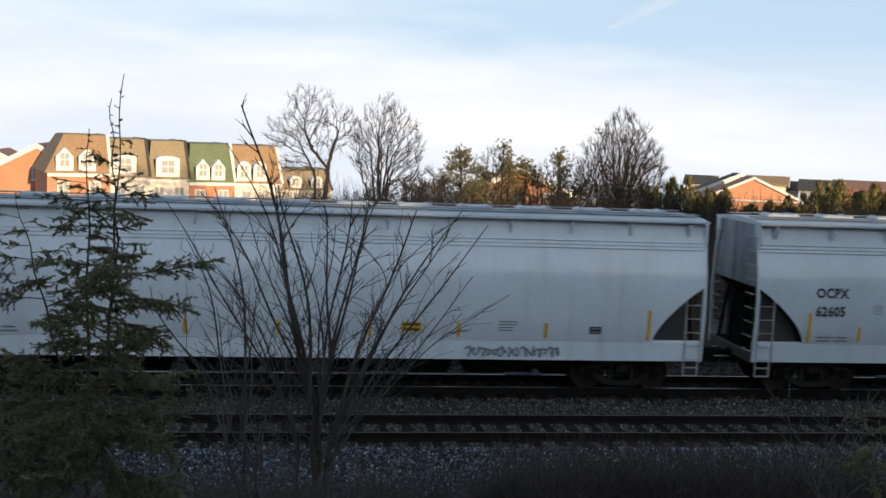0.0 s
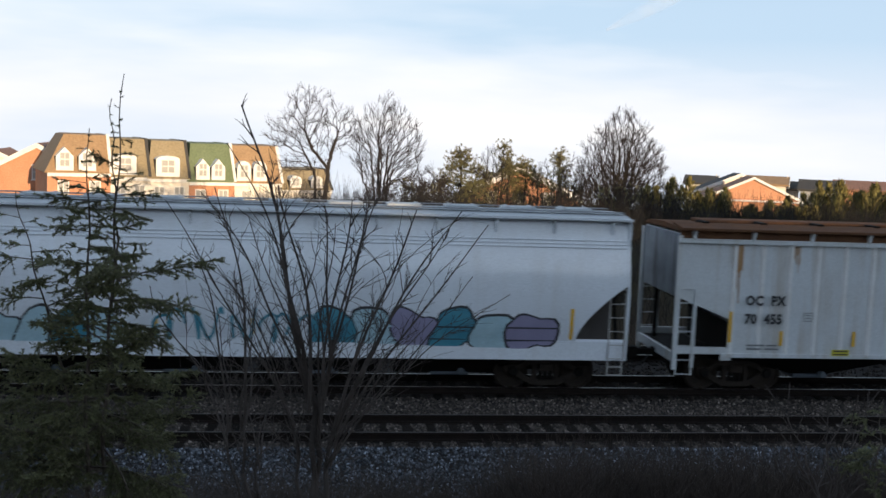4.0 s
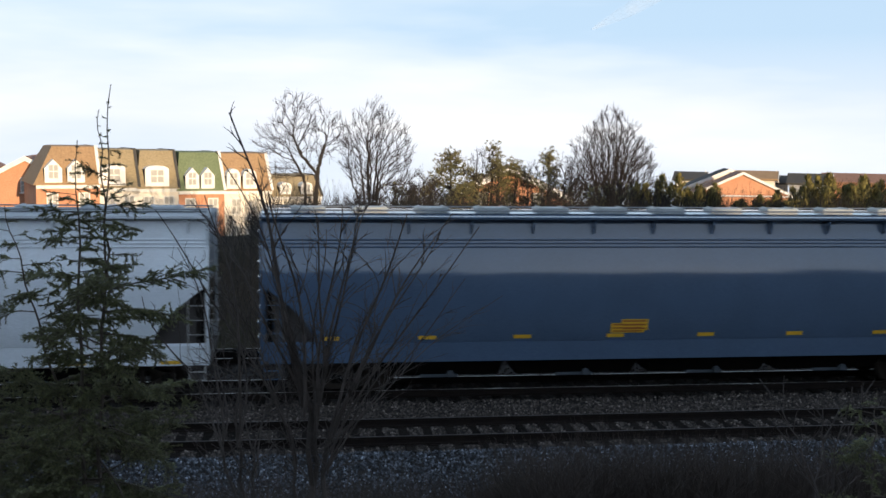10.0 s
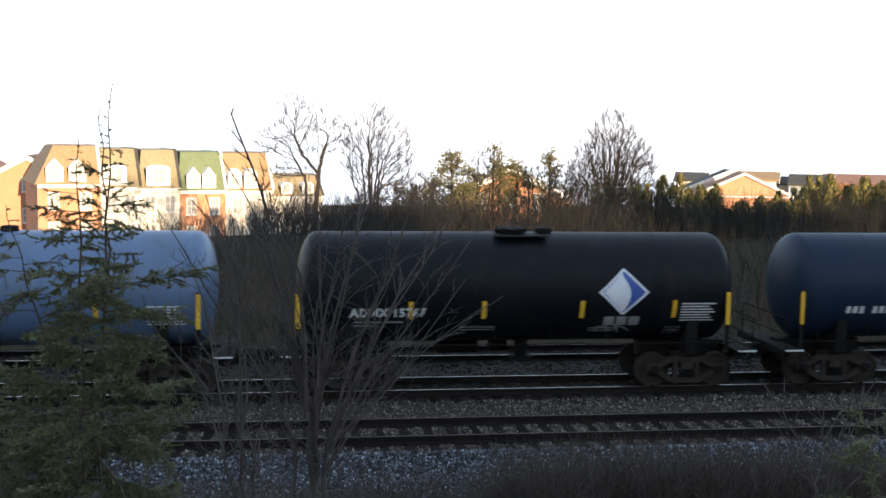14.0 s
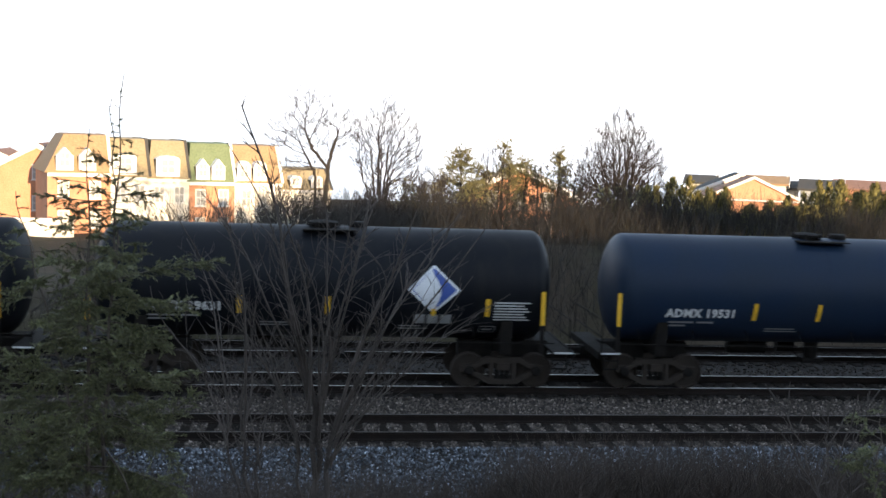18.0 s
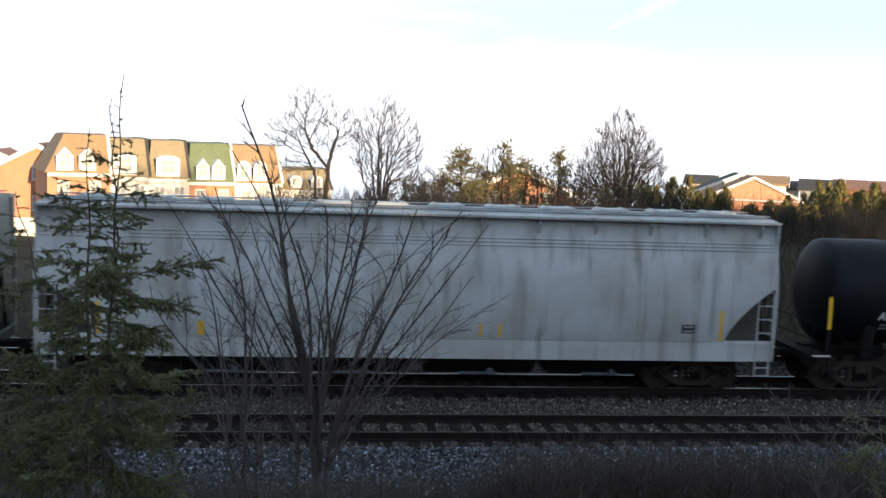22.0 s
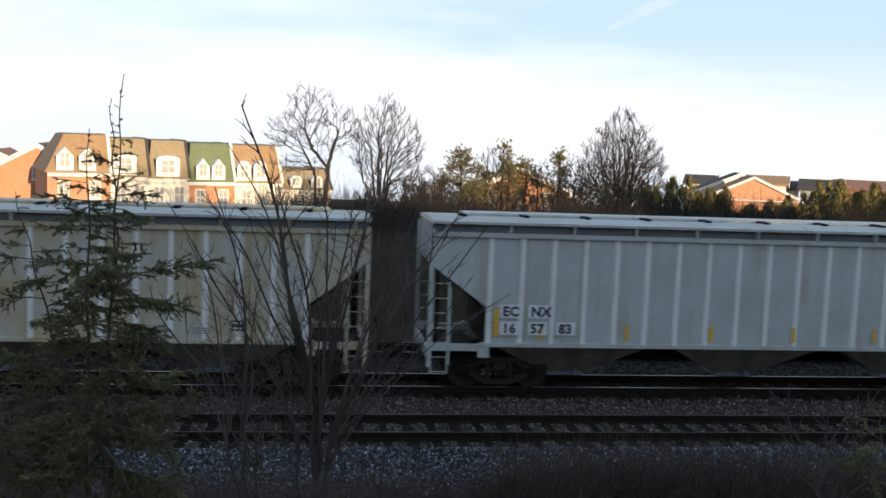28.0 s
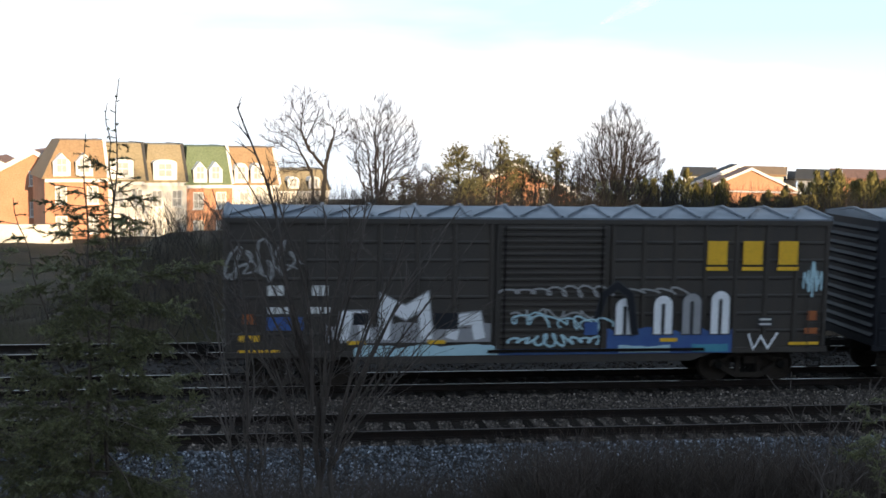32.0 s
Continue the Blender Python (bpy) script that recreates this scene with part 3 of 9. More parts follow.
# ---- flat marks that lie on a curved or flat side
def flat_shape(bm, outline, surf, lift=0.006):
    """An outline in (x, z) laid on the camera side of a body; surf gives the half width at a height."""
    zs = [z for _, z in outline]
    n = max(1, math.ceil((max(zs) - min(zs)) / 0.10))
    if n == 1 or abs(surf(max(zs)) - surf(min(zs))) + abs(surf((max(zs) + min(zs)) / 2) - surf(min(zs))) < 1e-6:
        return bm.faces.new([bm.verts.new((x, -surf(z) - lift, z)) for x, z in outline])

    def cut(pts, level, keep):
        """The part of an outline above (keep 1) or below (keep -1) a level."""
        out = []
        for i, (x, z) in enumerate(pts):
            u, v = pts[i - 1]
            if (z - level) * keep >= 0:
                if (v - level) * keep < 0:
                    out.append((u + (x - u) * (level - v) / (z - v), level))
                out.append((x, z))
            elif (v - level) * keep >= 0:
                out.append((u + (x - u) * (level - v) / (z - v), level))
        return out

    for i in range(n):
        a, b = min(zs) + (max(zs) - min(zs)) * i / n, min(zs) + (max(zs) - min(zs)) * (i + 1) / n
        band = cut(cut(outline, a, 1), b, -1)
        band = [p for k, p in enumerate(band) if abs(p[0] - band[k - 1][0]) + abs(p[1] - band[k - 1][1]) > 1e-5]
        if len(band) > 2:
            bm.faces.new([bm.verts.new((x, -surf(z) - lift, z)) for x, z in band])


def bar(bm, x, z, w, h, surf, lift=0.006):
    """A w by h strip with its lower left corner at x, z, bent over the side in steps."""
    n = max(1, int(h / 0.12))
    for i in range(n):
        a, b = z + h * i / n, z + h * (i + 1) / n
        flat_shape(bm, [(x, a), (x + w, a), (x + w, b), (x, b)], surf, lift)


def mark(name, car, material, pieces, surf, label="", lift=0.006):
    bm = B()
    for p in pieces:
        bar(bm, *p, surf, lift)
    return part(name, bm, material, car, label)


def letters(name, car, text, x, z, height, material, surf, label, spread=1.0, lift=0.008, narrow=1.0):
    cu = bpy.data.curves.new("letters", "FONT")
    cu.body, cu.size, cu.space_character, cu.resolution_u, cu.offset = text, height / 0.70, spread, 2, height * 0.06
    ob = bpy.data.objects.new("letters", cu)
    me = bpy.data.meshes.new_from_object(ob)
    bpy.data.objects.remove(ob)
    bm = B()
    bm.from_mesh(me)
    bpy.data.meshes.remove(me)
    for v in bm.verts:
        px, pz = v.co.x * narrow + x, v.co.y + z
        v.co = (px, -surf(pz) - lift, pz)
    return part(name, bm, material, car, label)


def blob(cx, cz, rx, rz, seed, n=18, wob=0.14):
    r = random.Random(seed)
    ph = [r.uniform(0, 6.28) for _ in range(3)]
    out = []
    for k in range(n):
        a = 2 * math.pi * k / n
        m = 1 + wob * (math.sin(2 * a + ph[0]) + 0.7 * math.sin(3 * a + ph[1]) + 0.4 * math.sin(5 * a + ph[2]))
        out.append((cx + rx * m * math.copysign(abs(math.cos(a)) ** 0.75, math.cos(a)), cz + rz * m * math.copysign(abs(math.sin(a)) ** 0.75, math.sin(a))))
    return out


def stroke(bm, pts, width, surf, lift):
    """A painted line through points (x, z)."""
    for (ax, az), (bx_, bz) in zip(pts, pts[1:]):
        d = Vector((bx_ - ax, bz - az))
        if d.length < 1e-4:
            continue
        d.normalize()
        n = Vector((-d.y, d.x)) * width / 2
        e = d * width * 0.3
        flat_shape(bm, [(ax - e.x + n.x, az - e.y + n.y), (ax - e.x - n.x, az - e.y - n.y), (bx_ + e.x - n.x, bz + e.y - n.y), (bx_ + e.x + n.x, bz + e.y + n.y)], surf, lift)


def ribbon(bm, pts, width, surf, lift):
    """A painted line through points (x, z) with mitred corners, no piece over another."""
    out = []
    for i, (x, z) in enumerate(pts):
        a = Vector(pts[i]) - Vector(pts[i - 1]) if i else Vector(pts[1]) - Vector(pts[0])
        b = Vector(pts[i + 1]) - Vector(pts[i]) if i + 1 < len(pts) else a
        a, b = a.normalized(), b.normalized()
        n = Vector((-a.y - b.y, a.x + b.x))
        n = n.normalized() if n.length > 0.2 else Vector((-a.y, a.x))
        w = width / 2 / max(0.55, n.dot(Vector((-a.y, a.x))))
        if i in (0, len(pts) - 1):
            x, z = x + (a.x if i else -a.x) * width * 0.3, z + (a.y if i else -a.y) * width * 0.3
        out.append(((x + n.x * w, z + n.y * w), (x - n.x * w, z - n.y * w)))
    for (p, q), (r, s) in zip(out, out[1:]):
        flat_shape(bm, [p, q, s, r], surf, lift)


def scrawl(bm, x0, x1, z0, z1, seed, width, surf, lift, loops=6):
    """A quick sprayed tag: looping lines, not letters."""
    r = random.Random(seed)
    pts, n = [], loops * 9
    a, c = r.uniform(0.6, 1.4), r.uniform(0, 6)
    for i in range(n + 1):
        t = i / n
        pts.append((x0 + (x1 - x0) * t + 0.09 * (x1 - x0) / loops * 4 * math.sin(t * loops * 6.28 * a + c),
                    (z0 + z1) / 2 + (z1 - z0) / 2 * math.cos(t * loops * 6.28 + c) * (0.65 + 0.35 * math.sin(t * 9 + c))))
    stroke(bm, pts, width, surf, lift)


# ---------------------------------------------------------------- covered hoppers with smooth, rounded sides
SIDE = ((0.85, 1.50), (1.42, 1.535), (1.75, 1.60), (2.2, 1.635), (2.6, 1.632), (3.0, 1.606), (3.3, 1.562), (3.6, 1.503), (3.9, 1.435), (4.2, 1.362), (4.6, 1.26))


def hopper_side(z):
    zs, ws = zip(*SIDE)
    return float(np.interp(z, zs, ws))


def round_hopper(name_label, half, paint, brackets=13, hatch=12, trim=None):
    """Covered hopper: rounded side sheets, cut-away lower corners, roof with overhang, hatches, ladders and outlets."""
    car = thing("covered_hopper_car", name_label, "freight car", "cars of the freight train")
    trim = trim or paint
    worn = M["worn_white"] if paint.name.startswith(("white", "clean", "pale")) else trim
    cut = 1.32

    def low(x):
        """Height of the side sheet's lower edge."""
        d = abs(x) - (half - 0.06 - cut)
        if d <= 0:
            return 1.42
        t = d / cut
        return 1.42 + 0.62 * max(0.0, 1 - (1 - min(1.0, t)) ** 2) ** 0.5 + 0.86 * t

    e = half - 0.06
    xs = [-e, -e + 0.3, -e + 0.6, -e + 0.85, -e + 1.02, -e + 1.14, -e + 1.22, -e + 1.28, -e + 1.31, -e + cut]
    xs = xs + [-e + cut + (2 * e - 2 * cut) * i / 12 for i in range(1, 12)] + [-x for x in reversed(xs)]
    bm = B()
    rows = 15
    grids = []
    for s in (-1, 1):
        g = []
        for x in xs:
            lo = low(x)
            g.append([bm.verts.new((x, s * hopper_side(lo + (4.56 - lo) * k / rows), lo + (4.56 - lo) * k / rows)) for k in range(rows + 1)])
        for a, b in zip(g, g[1:]):
            for k in range(rows):
                bm.faces.new((a[k], b[k], b[k + 1], a[k + 1]))
        grids.append(g)
    smooth(part("body", bm, paint, car, "smooth rounded steel side sheets"), 35)
    # end sheets; on pale cars their colour holds shade as well as soot
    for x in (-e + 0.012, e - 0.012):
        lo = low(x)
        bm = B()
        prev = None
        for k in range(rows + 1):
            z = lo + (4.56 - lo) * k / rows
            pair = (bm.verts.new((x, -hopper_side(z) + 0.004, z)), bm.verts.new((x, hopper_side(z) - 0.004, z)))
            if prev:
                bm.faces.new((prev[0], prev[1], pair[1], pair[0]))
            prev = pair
        part("end_sheet", bm, M["end_shade_grime"] if paint.name.startswith(("white", "clean", "pale")) else paint, car, "end sheet, toned for shade and soot on pale cars")
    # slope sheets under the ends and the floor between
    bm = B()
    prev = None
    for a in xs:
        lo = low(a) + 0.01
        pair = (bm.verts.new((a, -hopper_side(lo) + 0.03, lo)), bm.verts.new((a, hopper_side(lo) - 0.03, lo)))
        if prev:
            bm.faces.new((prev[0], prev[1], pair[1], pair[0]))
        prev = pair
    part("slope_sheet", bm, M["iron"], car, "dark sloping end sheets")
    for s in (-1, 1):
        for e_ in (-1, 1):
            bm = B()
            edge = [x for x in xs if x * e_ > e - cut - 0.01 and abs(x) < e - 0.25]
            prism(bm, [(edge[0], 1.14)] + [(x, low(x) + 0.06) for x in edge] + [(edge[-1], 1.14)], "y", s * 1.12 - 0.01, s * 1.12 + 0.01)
            part("shear_plate", bm, M["dark_plate"], car, "dark brown plate inside the cut-away corner")
    # roof
    bm = B()
    prof = [(-1.54, 4.56), (-1.54, 4.61), (-1.0, 4.68), (0, 4.71), (1.0, 4.68), (1.54, 4.61), (1.54, 4.56)]
    prism(bm, prof, "x", -half + 0.02, half - 0.02)
    part("roof", bm, M["roof_white"] if paint.name.startswith(("white", "clean", "pale")) else trim, car, "shallow arched roof with a lip")
    shared(("eave", round(half, 2), trim.name), lambda q: (box(q, -half, half, -1.565, -1.54, 4.57, 4.63), box(q, -half, half, 1.54, 1.565, 4.57, 4.63)), "eave_rail", trim, car)
    for i in range(brackets):
        x = -half + 0.5 + (2 * half - 1.0) * i / (brackets - 1)
        for s in (-1, 1):
            shared(("bracket", s, trim.name), lambda q: prism(q, [(s * 1.36, 4.20), (s * 1.27, 4.535), (s * 1.545, 4.535), (s * 1.545, 4.44), (s * 1.43, 4.20)], "x", -0.022, 0.022), "bracket", trim, car, (x, 0, 0))
    for s in (-1, 1):
        for k, z in enumerate((3.86, 3.95, 4.04)):
            w = hopper_side(z)
            shared(("bead", s, k, round(half, 2), paint.name), lambda q: box(q, -half + 0.1, half - 0.1, s * w - 0.026, s * w + 0.026, z - 0.018, z + 0.018, 0.006), "bead", paint, car)
    # hatches and running board
    for i in range(hatch):
        x = -half + 1.2 + (2 * half - 2.4) * i / (hatch - 1)
        shared(("hatch", (M["roof_white"] if paint.name.startswith(("white", "clean", "pale")) else M["grey_paint"]).name), lambda q: (box(q, -0.45, 0.45, -0.3, 0.3, 4.69, 4.79, 0.02), box(q, 0.3, 0.35, -0.33, 0.33, 4.79, 4.815), box(q, -0.35, -0.3, -0.33, 0.33, 4.79, 4.815)), "hatch", M["roof_white"] if paint.name.startswith(("white", "clean", "pale")) else M["grey_paint"], car, (x, 0, 0), "trough hatch cover")
    for s in (-1, 1):
        shared(("board", round(half, 2)), lambda q: [box(q, -half + 0.05, half - 0.05, k * 0.14 - 0.06, k * 0.14 + 0.06, 4.735, 4.75) for k in (-1, 0, 1)], "running_board", M["walk_and_shade_metal"], car, (0, s * 0.78, 0), "galvanised grating walk")
    # sill, posts, ladders
    for s in (-1, 1):
        shared(("sill", s, round(half, 2), trim.name), lambda q: prism(q, [(s * 1.48, 0.92), (s * 1.56, 0.92), (s * 1.535, 1.40), (s * 1.46, 1.46)], "x", -half, half), "side_sill", trim, car)
        for e_ in (-1, 1):
            shared(("post", s, e_, trim.name), lambda q: prism(q, [(s * 1.46, 0.92), (s * 1.55, 0.92), (s * 1.64, 2.2), (s * 1.64, 2.7), (s * 1.575, 3.3), (s * 1.45, 3.9), (s * 1.50, 4.55), (s * 1.20, 4.55), (s * 1.36, 3.9), (s * 1.49, 3.3), (s * 1.56, 2.7), (s * 1.56, 2.2)], "x", -0.035, 0.035), "end_post", trim, car, (e_ * (half - 0.035), 0, 0))
            shared(("ladder", worn.name), ladder(0.42, 0.95, 2.72, 0.36), "ladder", worn, car, (e_ * (half - 0.30) - 0.21, s * 1.60, 0), "welded steel ladder")
            shared(("stirrup", worn.name), stirrup, "sill_step", worn, car, (e_ * (half - 0.30) - 0.19, s * 1.53, 0.93))
        for e_ in (-1, 1):
            for k in range(9):
                shared(("grab", worn.name), lambda q: (rod(q, (0.05, -0.24, 0), (0.05, 0.24, 0), 0.014), rod(q, (0, -0.24, 0), (0.05, -0.24, 0), 0.014), rod(q, (0, 0.24, 0), (0.05, 0.24, 0), 0.014)), "grab_iron", worn, car, (e_ * (half - 0.01), s * 1.2, 1.2 + 0.38 * k), "", None if e_ > 0 else Matrix.Rotation(math.pi, 4, "Z"))
    # ends: cross sill, centre sill, brake wheel
    for e_ in (-1, 1):
        shared("endsill", lambda q: box(q, -0.06, 0.06, -1.48, 1.48, 0.86, 1.12, 0.01), "end_sill", M["dark_plate"], car, (e_ * (half - 0.06), 0, 0))
        for y in (-1.3, -0.5, 0.5, 1.3):
            shared(("endbrace", y), lambda q: rod(q, (0, y, 1.1), (0, y * 0.6, 2.7), 0.05, n=6), "end_brace", M["iron"], car, (e_ * (half - 0.2), 0, 0))
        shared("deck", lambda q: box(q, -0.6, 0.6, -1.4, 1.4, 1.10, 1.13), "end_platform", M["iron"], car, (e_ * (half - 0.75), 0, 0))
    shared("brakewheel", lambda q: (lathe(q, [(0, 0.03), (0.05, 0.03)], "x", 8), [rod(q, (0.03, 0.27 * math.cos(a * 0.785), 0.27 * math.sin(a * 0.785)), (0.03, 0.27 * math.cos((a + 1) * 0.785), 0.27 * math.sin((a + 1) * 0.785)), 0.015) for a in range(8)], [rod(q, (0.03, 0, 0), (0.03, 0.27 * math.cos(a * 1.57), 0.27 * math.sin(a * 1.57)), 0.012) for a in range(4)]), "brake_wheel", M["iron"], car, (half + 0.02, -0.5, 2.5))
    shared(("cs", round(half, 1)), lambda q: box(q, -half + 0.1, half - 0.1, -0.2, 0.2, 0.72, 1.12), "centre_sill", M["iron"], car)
    # near-black bays, widened to stand in for the shade under the car
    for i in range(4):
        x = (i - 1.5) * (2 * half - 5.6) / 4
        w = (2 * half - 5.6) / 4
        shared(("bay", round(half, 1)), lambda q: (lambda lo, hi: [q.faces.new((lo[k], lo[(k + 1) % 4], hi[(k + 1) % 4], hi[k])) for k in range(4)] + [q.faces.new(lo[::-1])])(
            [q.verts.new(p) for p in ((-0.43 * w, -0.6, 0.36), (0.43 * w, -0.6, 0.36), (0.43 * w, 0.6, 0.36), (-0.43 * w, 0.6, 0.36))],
            [q.verts.new(p) for p in ((-w / 2, -1.44, 1.42), (w / 2, -1.44, 1.42), (w / 2, 1.44, 1.42), (-w / 2, 1.44, 1.42))]), "hopper_bay", M["iron"], car, (x, 0, 0), "outlet hopper, darker than the car sides")
        shared("gate", lambda q: (box(q, -0.5, 0.5, -0.62, 0.62, 0.30, 0.40, 0.01), lathe(q, [(-0.78, 0.09), (-0.62, 0.09)], "y", 10, (0.3, 0, 0.42)), lathe(q, [(0.62, 0.09), (0.78, 0.09)], "y", 10, (0.3, 0, 0.42))), "outlet_gate", M["roof_metal"], car, (x, 0, 0), "outlet gate with capstans")
    add_ends(car, half, half - 2.0)
    return car


# ---------------------------------------------------------------- covered hoppers with ribbed, flat sides
def flat_side(w):
    return lambda z: w


def ribbed_hopper(label, half, paint, rib=0.80, roof_paint=None, sill=1.30, cut_top=3.30, cut=1.45, post_paint=None):
    car = thing("covered_hopper_car", label, "freight car", "cars of the freight train")
    W = 1.52
    e = half - 0.08
    roof_paint = roof_paint or paint
    bm = B()
    outline = [(-e, 4.3), (-e, cut_top), (-e + cut, sill + 0.95), (-e + cut, sill), (e - cut, sill), (e - cut, sill + 0.95), (e, cut_top), (e, 4.3)]
    prism(bm, outline, "y", -W, W)
    part("body", bm, paint, car, "flat welded side sheets")
    for e_ in (-1, 1):
        shared(("rend", round(cut_top, 2)), lambda q: box(q, -0.004, 0.004, -W + 0.02, W - 0.02, cut_top + 0.01, 4.28), "end_sheet", M["end_shade_grime"], car, (e_ * (e + 0.006), 0, 0), "end sheet, toned for shade and soot on pale cars")
    n = int((2 * (half - cut)) / rib)
    for i in range(n + 1):
        x = -(half - cut) + 0.12 + (2 * (half - cut) - 0.24) * i / n
        for s in (-1, 1):
            shared(("rib", s, (post_paint or paint).name, sill), lambda q: prism(q, [(-0.075, s * W), (-0.045, s * (W + 0.07)), (0.045, s * (W + 0.07)), (0.075, s * W)], "z", sill + 0.02, 4.08), "side_post", post_paint or paint, car, (x, 0, 0))
    for s in (-1, 1):
        shared(("cap", s, round(half, 2), paint.name), lambda q: box(q, -half, half, s * (W + 0.04) - 0.05, s * (W + 0.04) + 0.05, 4.06, 4.18, 0.01), "top_chord", paint, car)
        shared(("bsill", s, round(half, 2), paint.name, sill), lambda q: box(q, -half + cut - 0.1, half - cut + 0.1, s * (W + 0.03) - 0.04, s * (W + 0.03) + 0.04, sill - 0.06, sill + 0.05), "side_sill", paint, car)
        for e_ in (-1, 1):
            shared(("esill", s, paint.name, round(cut, 2)), lambda q: box(q, -cut / 2, cut / 2, s * 1.50 - 0.04, s * 1.50 + 0.04, 1.12, 1.30), "end_side_sill", paint, car, (e_ * (half - cut / 2), 0, 0))
            shared(("rpost", s, paint.name), lambda q: box(q, -0.05, 0.05, s * 1.52 - 0.05, s * 1.52 + 0.05, 0.7, 4.25), "end_post", paint, car, (e_ * (half - 0.05), 0, 0))
            shared(("rpost2", s, paint.name), lambda q: box(q, -0.04, 0.04, s * 1.50 - 0.04, s * 1.50 + 0.04, 0.75, 2.75), "end_post", paint, car, (e_ * (half - 0.55), 0, 0))
            shared(("rladder", paint.name), ladder(0.42, 0.55, 2.9, 0.38), "ladder", paint, car, (e_ * (half - 0.31) - 0.21, s * 1.56, 0), "welded steel ladder")
            shared(("plate", s, paint.name), lambda q: box(q, -0.15, 0.15, s * 1.53 - 0.01, s * 1.53 + 0.01, 0.95, 1.28), "sill_gusset", paint, car, (e_ * (half - cut - 0.02), 0, 0))
    # without a separate roof paint, the strip's dark colour stands in for eave shadow
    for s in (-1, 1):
        shared(("upper", s, round(half, 2), roof_paint.name), lambda q: box(q, -half + 0.06, half - 0.06, s * 1.50 - 0.025, s * 1.50 + 0.028, 4.18, 4.38), "upper_side", M["walk_and_shade_metal"] if roof_paint is paint else roof_paint, car, (0, 0, 0), "recessed strip under the eave")
    bm = B()
    prism(bm, [(-1.50, 4.36), (-1.2, 4.46), (0, 4.52), (1.2, 4.46), (1.50, 4.36)], "x", -half + 0.04, half - 0.04)
    part("roof", bm, roof_paint, car, "low pitched steel roof")
    bm = B()
    prism(bm, [(-1.72, 4.40), (-1.72, 4.465), (-0.95, 4.56), (-0.95, 4.50)], "x", -half + 0.02, half - 0.02)
    part("running_board", bm, M["rust"] if roof_paint is not paint else M["grey_paint"], car, "roof walk grating along the eave")
    nb = int(2 * half / 1.55)
    for i in range(nb):
        x = -half + 0.4 + (2 * half - 0.8) * i / (nb - 1)
        shared(("rbracket", paint.name), lambda q: prism(q, [(-1.52, 4.14), (-1.62, 4.14), (-1.70, 4.40), (-1.52, 4.40)], "x", -0.035, 0.035), "bracket", paint, car, (x, 0, 0))
        shared("clamp", lambda q: box(q, -0.09, 0.09, -1.05, -0.5, 4.53, 4.60, 0.01), "hatch_clamp", M["iron"], car, (x + 0.5, 0, 0))
    shared(("trough", round(half, 1), roof_paint.name), lambda q: box(q, -half + 1.0, half - 1.0, -0.42, 0.42, 4.5, 4.60, 0.03), "hatch", roof_paint, car, (0, 0, 0), "long trough hatch")
    for i in range(3):
        span = (2 * (half - cut)) / 3
        x = (i - 1) * span
        shared(("rbay", round(half, 1), paint.name), lambda q: (lambda lo, hi: [q.faces.new((lo[k], lo[(k + 1) % 4], hi[(k + 1) % 4], hi[k])) for k in range(4)] + [q.faces.new(lo[::-1])])(
            [q.verts.new(p) for p in ((-0.5, -0.5, 0.38), (0.5, -0.5, 0.38), (0.5, 0.5, 0.38), (-0.5, 0.5, 0.38))],
            [q.verts.new(p) for p in ((-span / 2 + 0.2, -1.46, sill - 0.01), (span / 2 - 0.2, -1.46, sill - 0.01), (span / 2 - 0.2, 1.46, sill - 0.01), (-span / 2 + 0.2, 1.46, sill - 0.01))]), "hopper_bay", M["bay_grime"] if sill > 1.2 else M["iron"], car, (x, 0, 0), "outlet hopper, darker than the car sides")
        shared("gate", lambda q: box(q, -0.5, 0.5, -0.62, 0.62, 0.30, 0.40, 0.01), "outlet_gate", M["roof_metal"], car, (x, 0, 0))
    for e_ in (-1, 1):
        shared(("endbox", paint.name), lambda q: box(q, -0.05, 0.05, -1.5, 1.5, 0.9, 1.14), "end_sill", paint, car, (e_ * (half - 0.05), 0, 0))
        for y in (-0.9, 0.9):
            shared("slopebrace", lambda q: rod(q, (0, 0, 1.1), (0, 0, 3.2), 0.05, n=6), "end_brace", M["iron"], car, (e_ * (half - 0.3), y, 0))
        shared("deck", lambda q: box(q, -0.6, 0.6, -1.4, 1.4, 1.10, 1.13), "end_platform", M["iron"], car, (e_ * (half - 0.75), 0, 0))
        bm = B()
        s0 = e_ * (half - 0.1)
        vs = [bm.verts.new(p) for p in ((s0, -1.5, cut_top + 0.02), (s0, 1.5, cut_top + 0.02), (e_ * (e - cut) + e_ * 0.03, 1.5, sill + 0.9), (e_ * (e - cut) + e_ * 0.03, -1.5, sill + 0.9))]
        vs2 = [bm.verts.new(p) for p in ((e_ * (e - cut) + e_ * 0.03, 1.5, sill), (e_ * (e - cut) + e_ * 0.03, -1.5, sill))]
        for v in vs[:2]:
            v.co.z -= 0.04
        bm.faces.new(vs)
        bm.faces.new((vs[3], vs[2], vs2[0], vs2[1]))
        for v in bm.verts:
            v.co.x += e_ * 0.012
            v.co.z -= 0.012
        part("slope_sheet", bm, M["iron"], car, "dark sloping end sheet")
    shared(("cs2", round(half, 1)), lambda q: box(q, -half + 0.1, half - 0.1, -0.2, 0.2, 0.72, 1.12), "centre_sill", M["iron"], car)
    add_ends(car, half, half - 2.0)
    return car


# ---------------------------------------------------------------- tank cars
TANK_R, TANK_Z = 1.47, 2.66


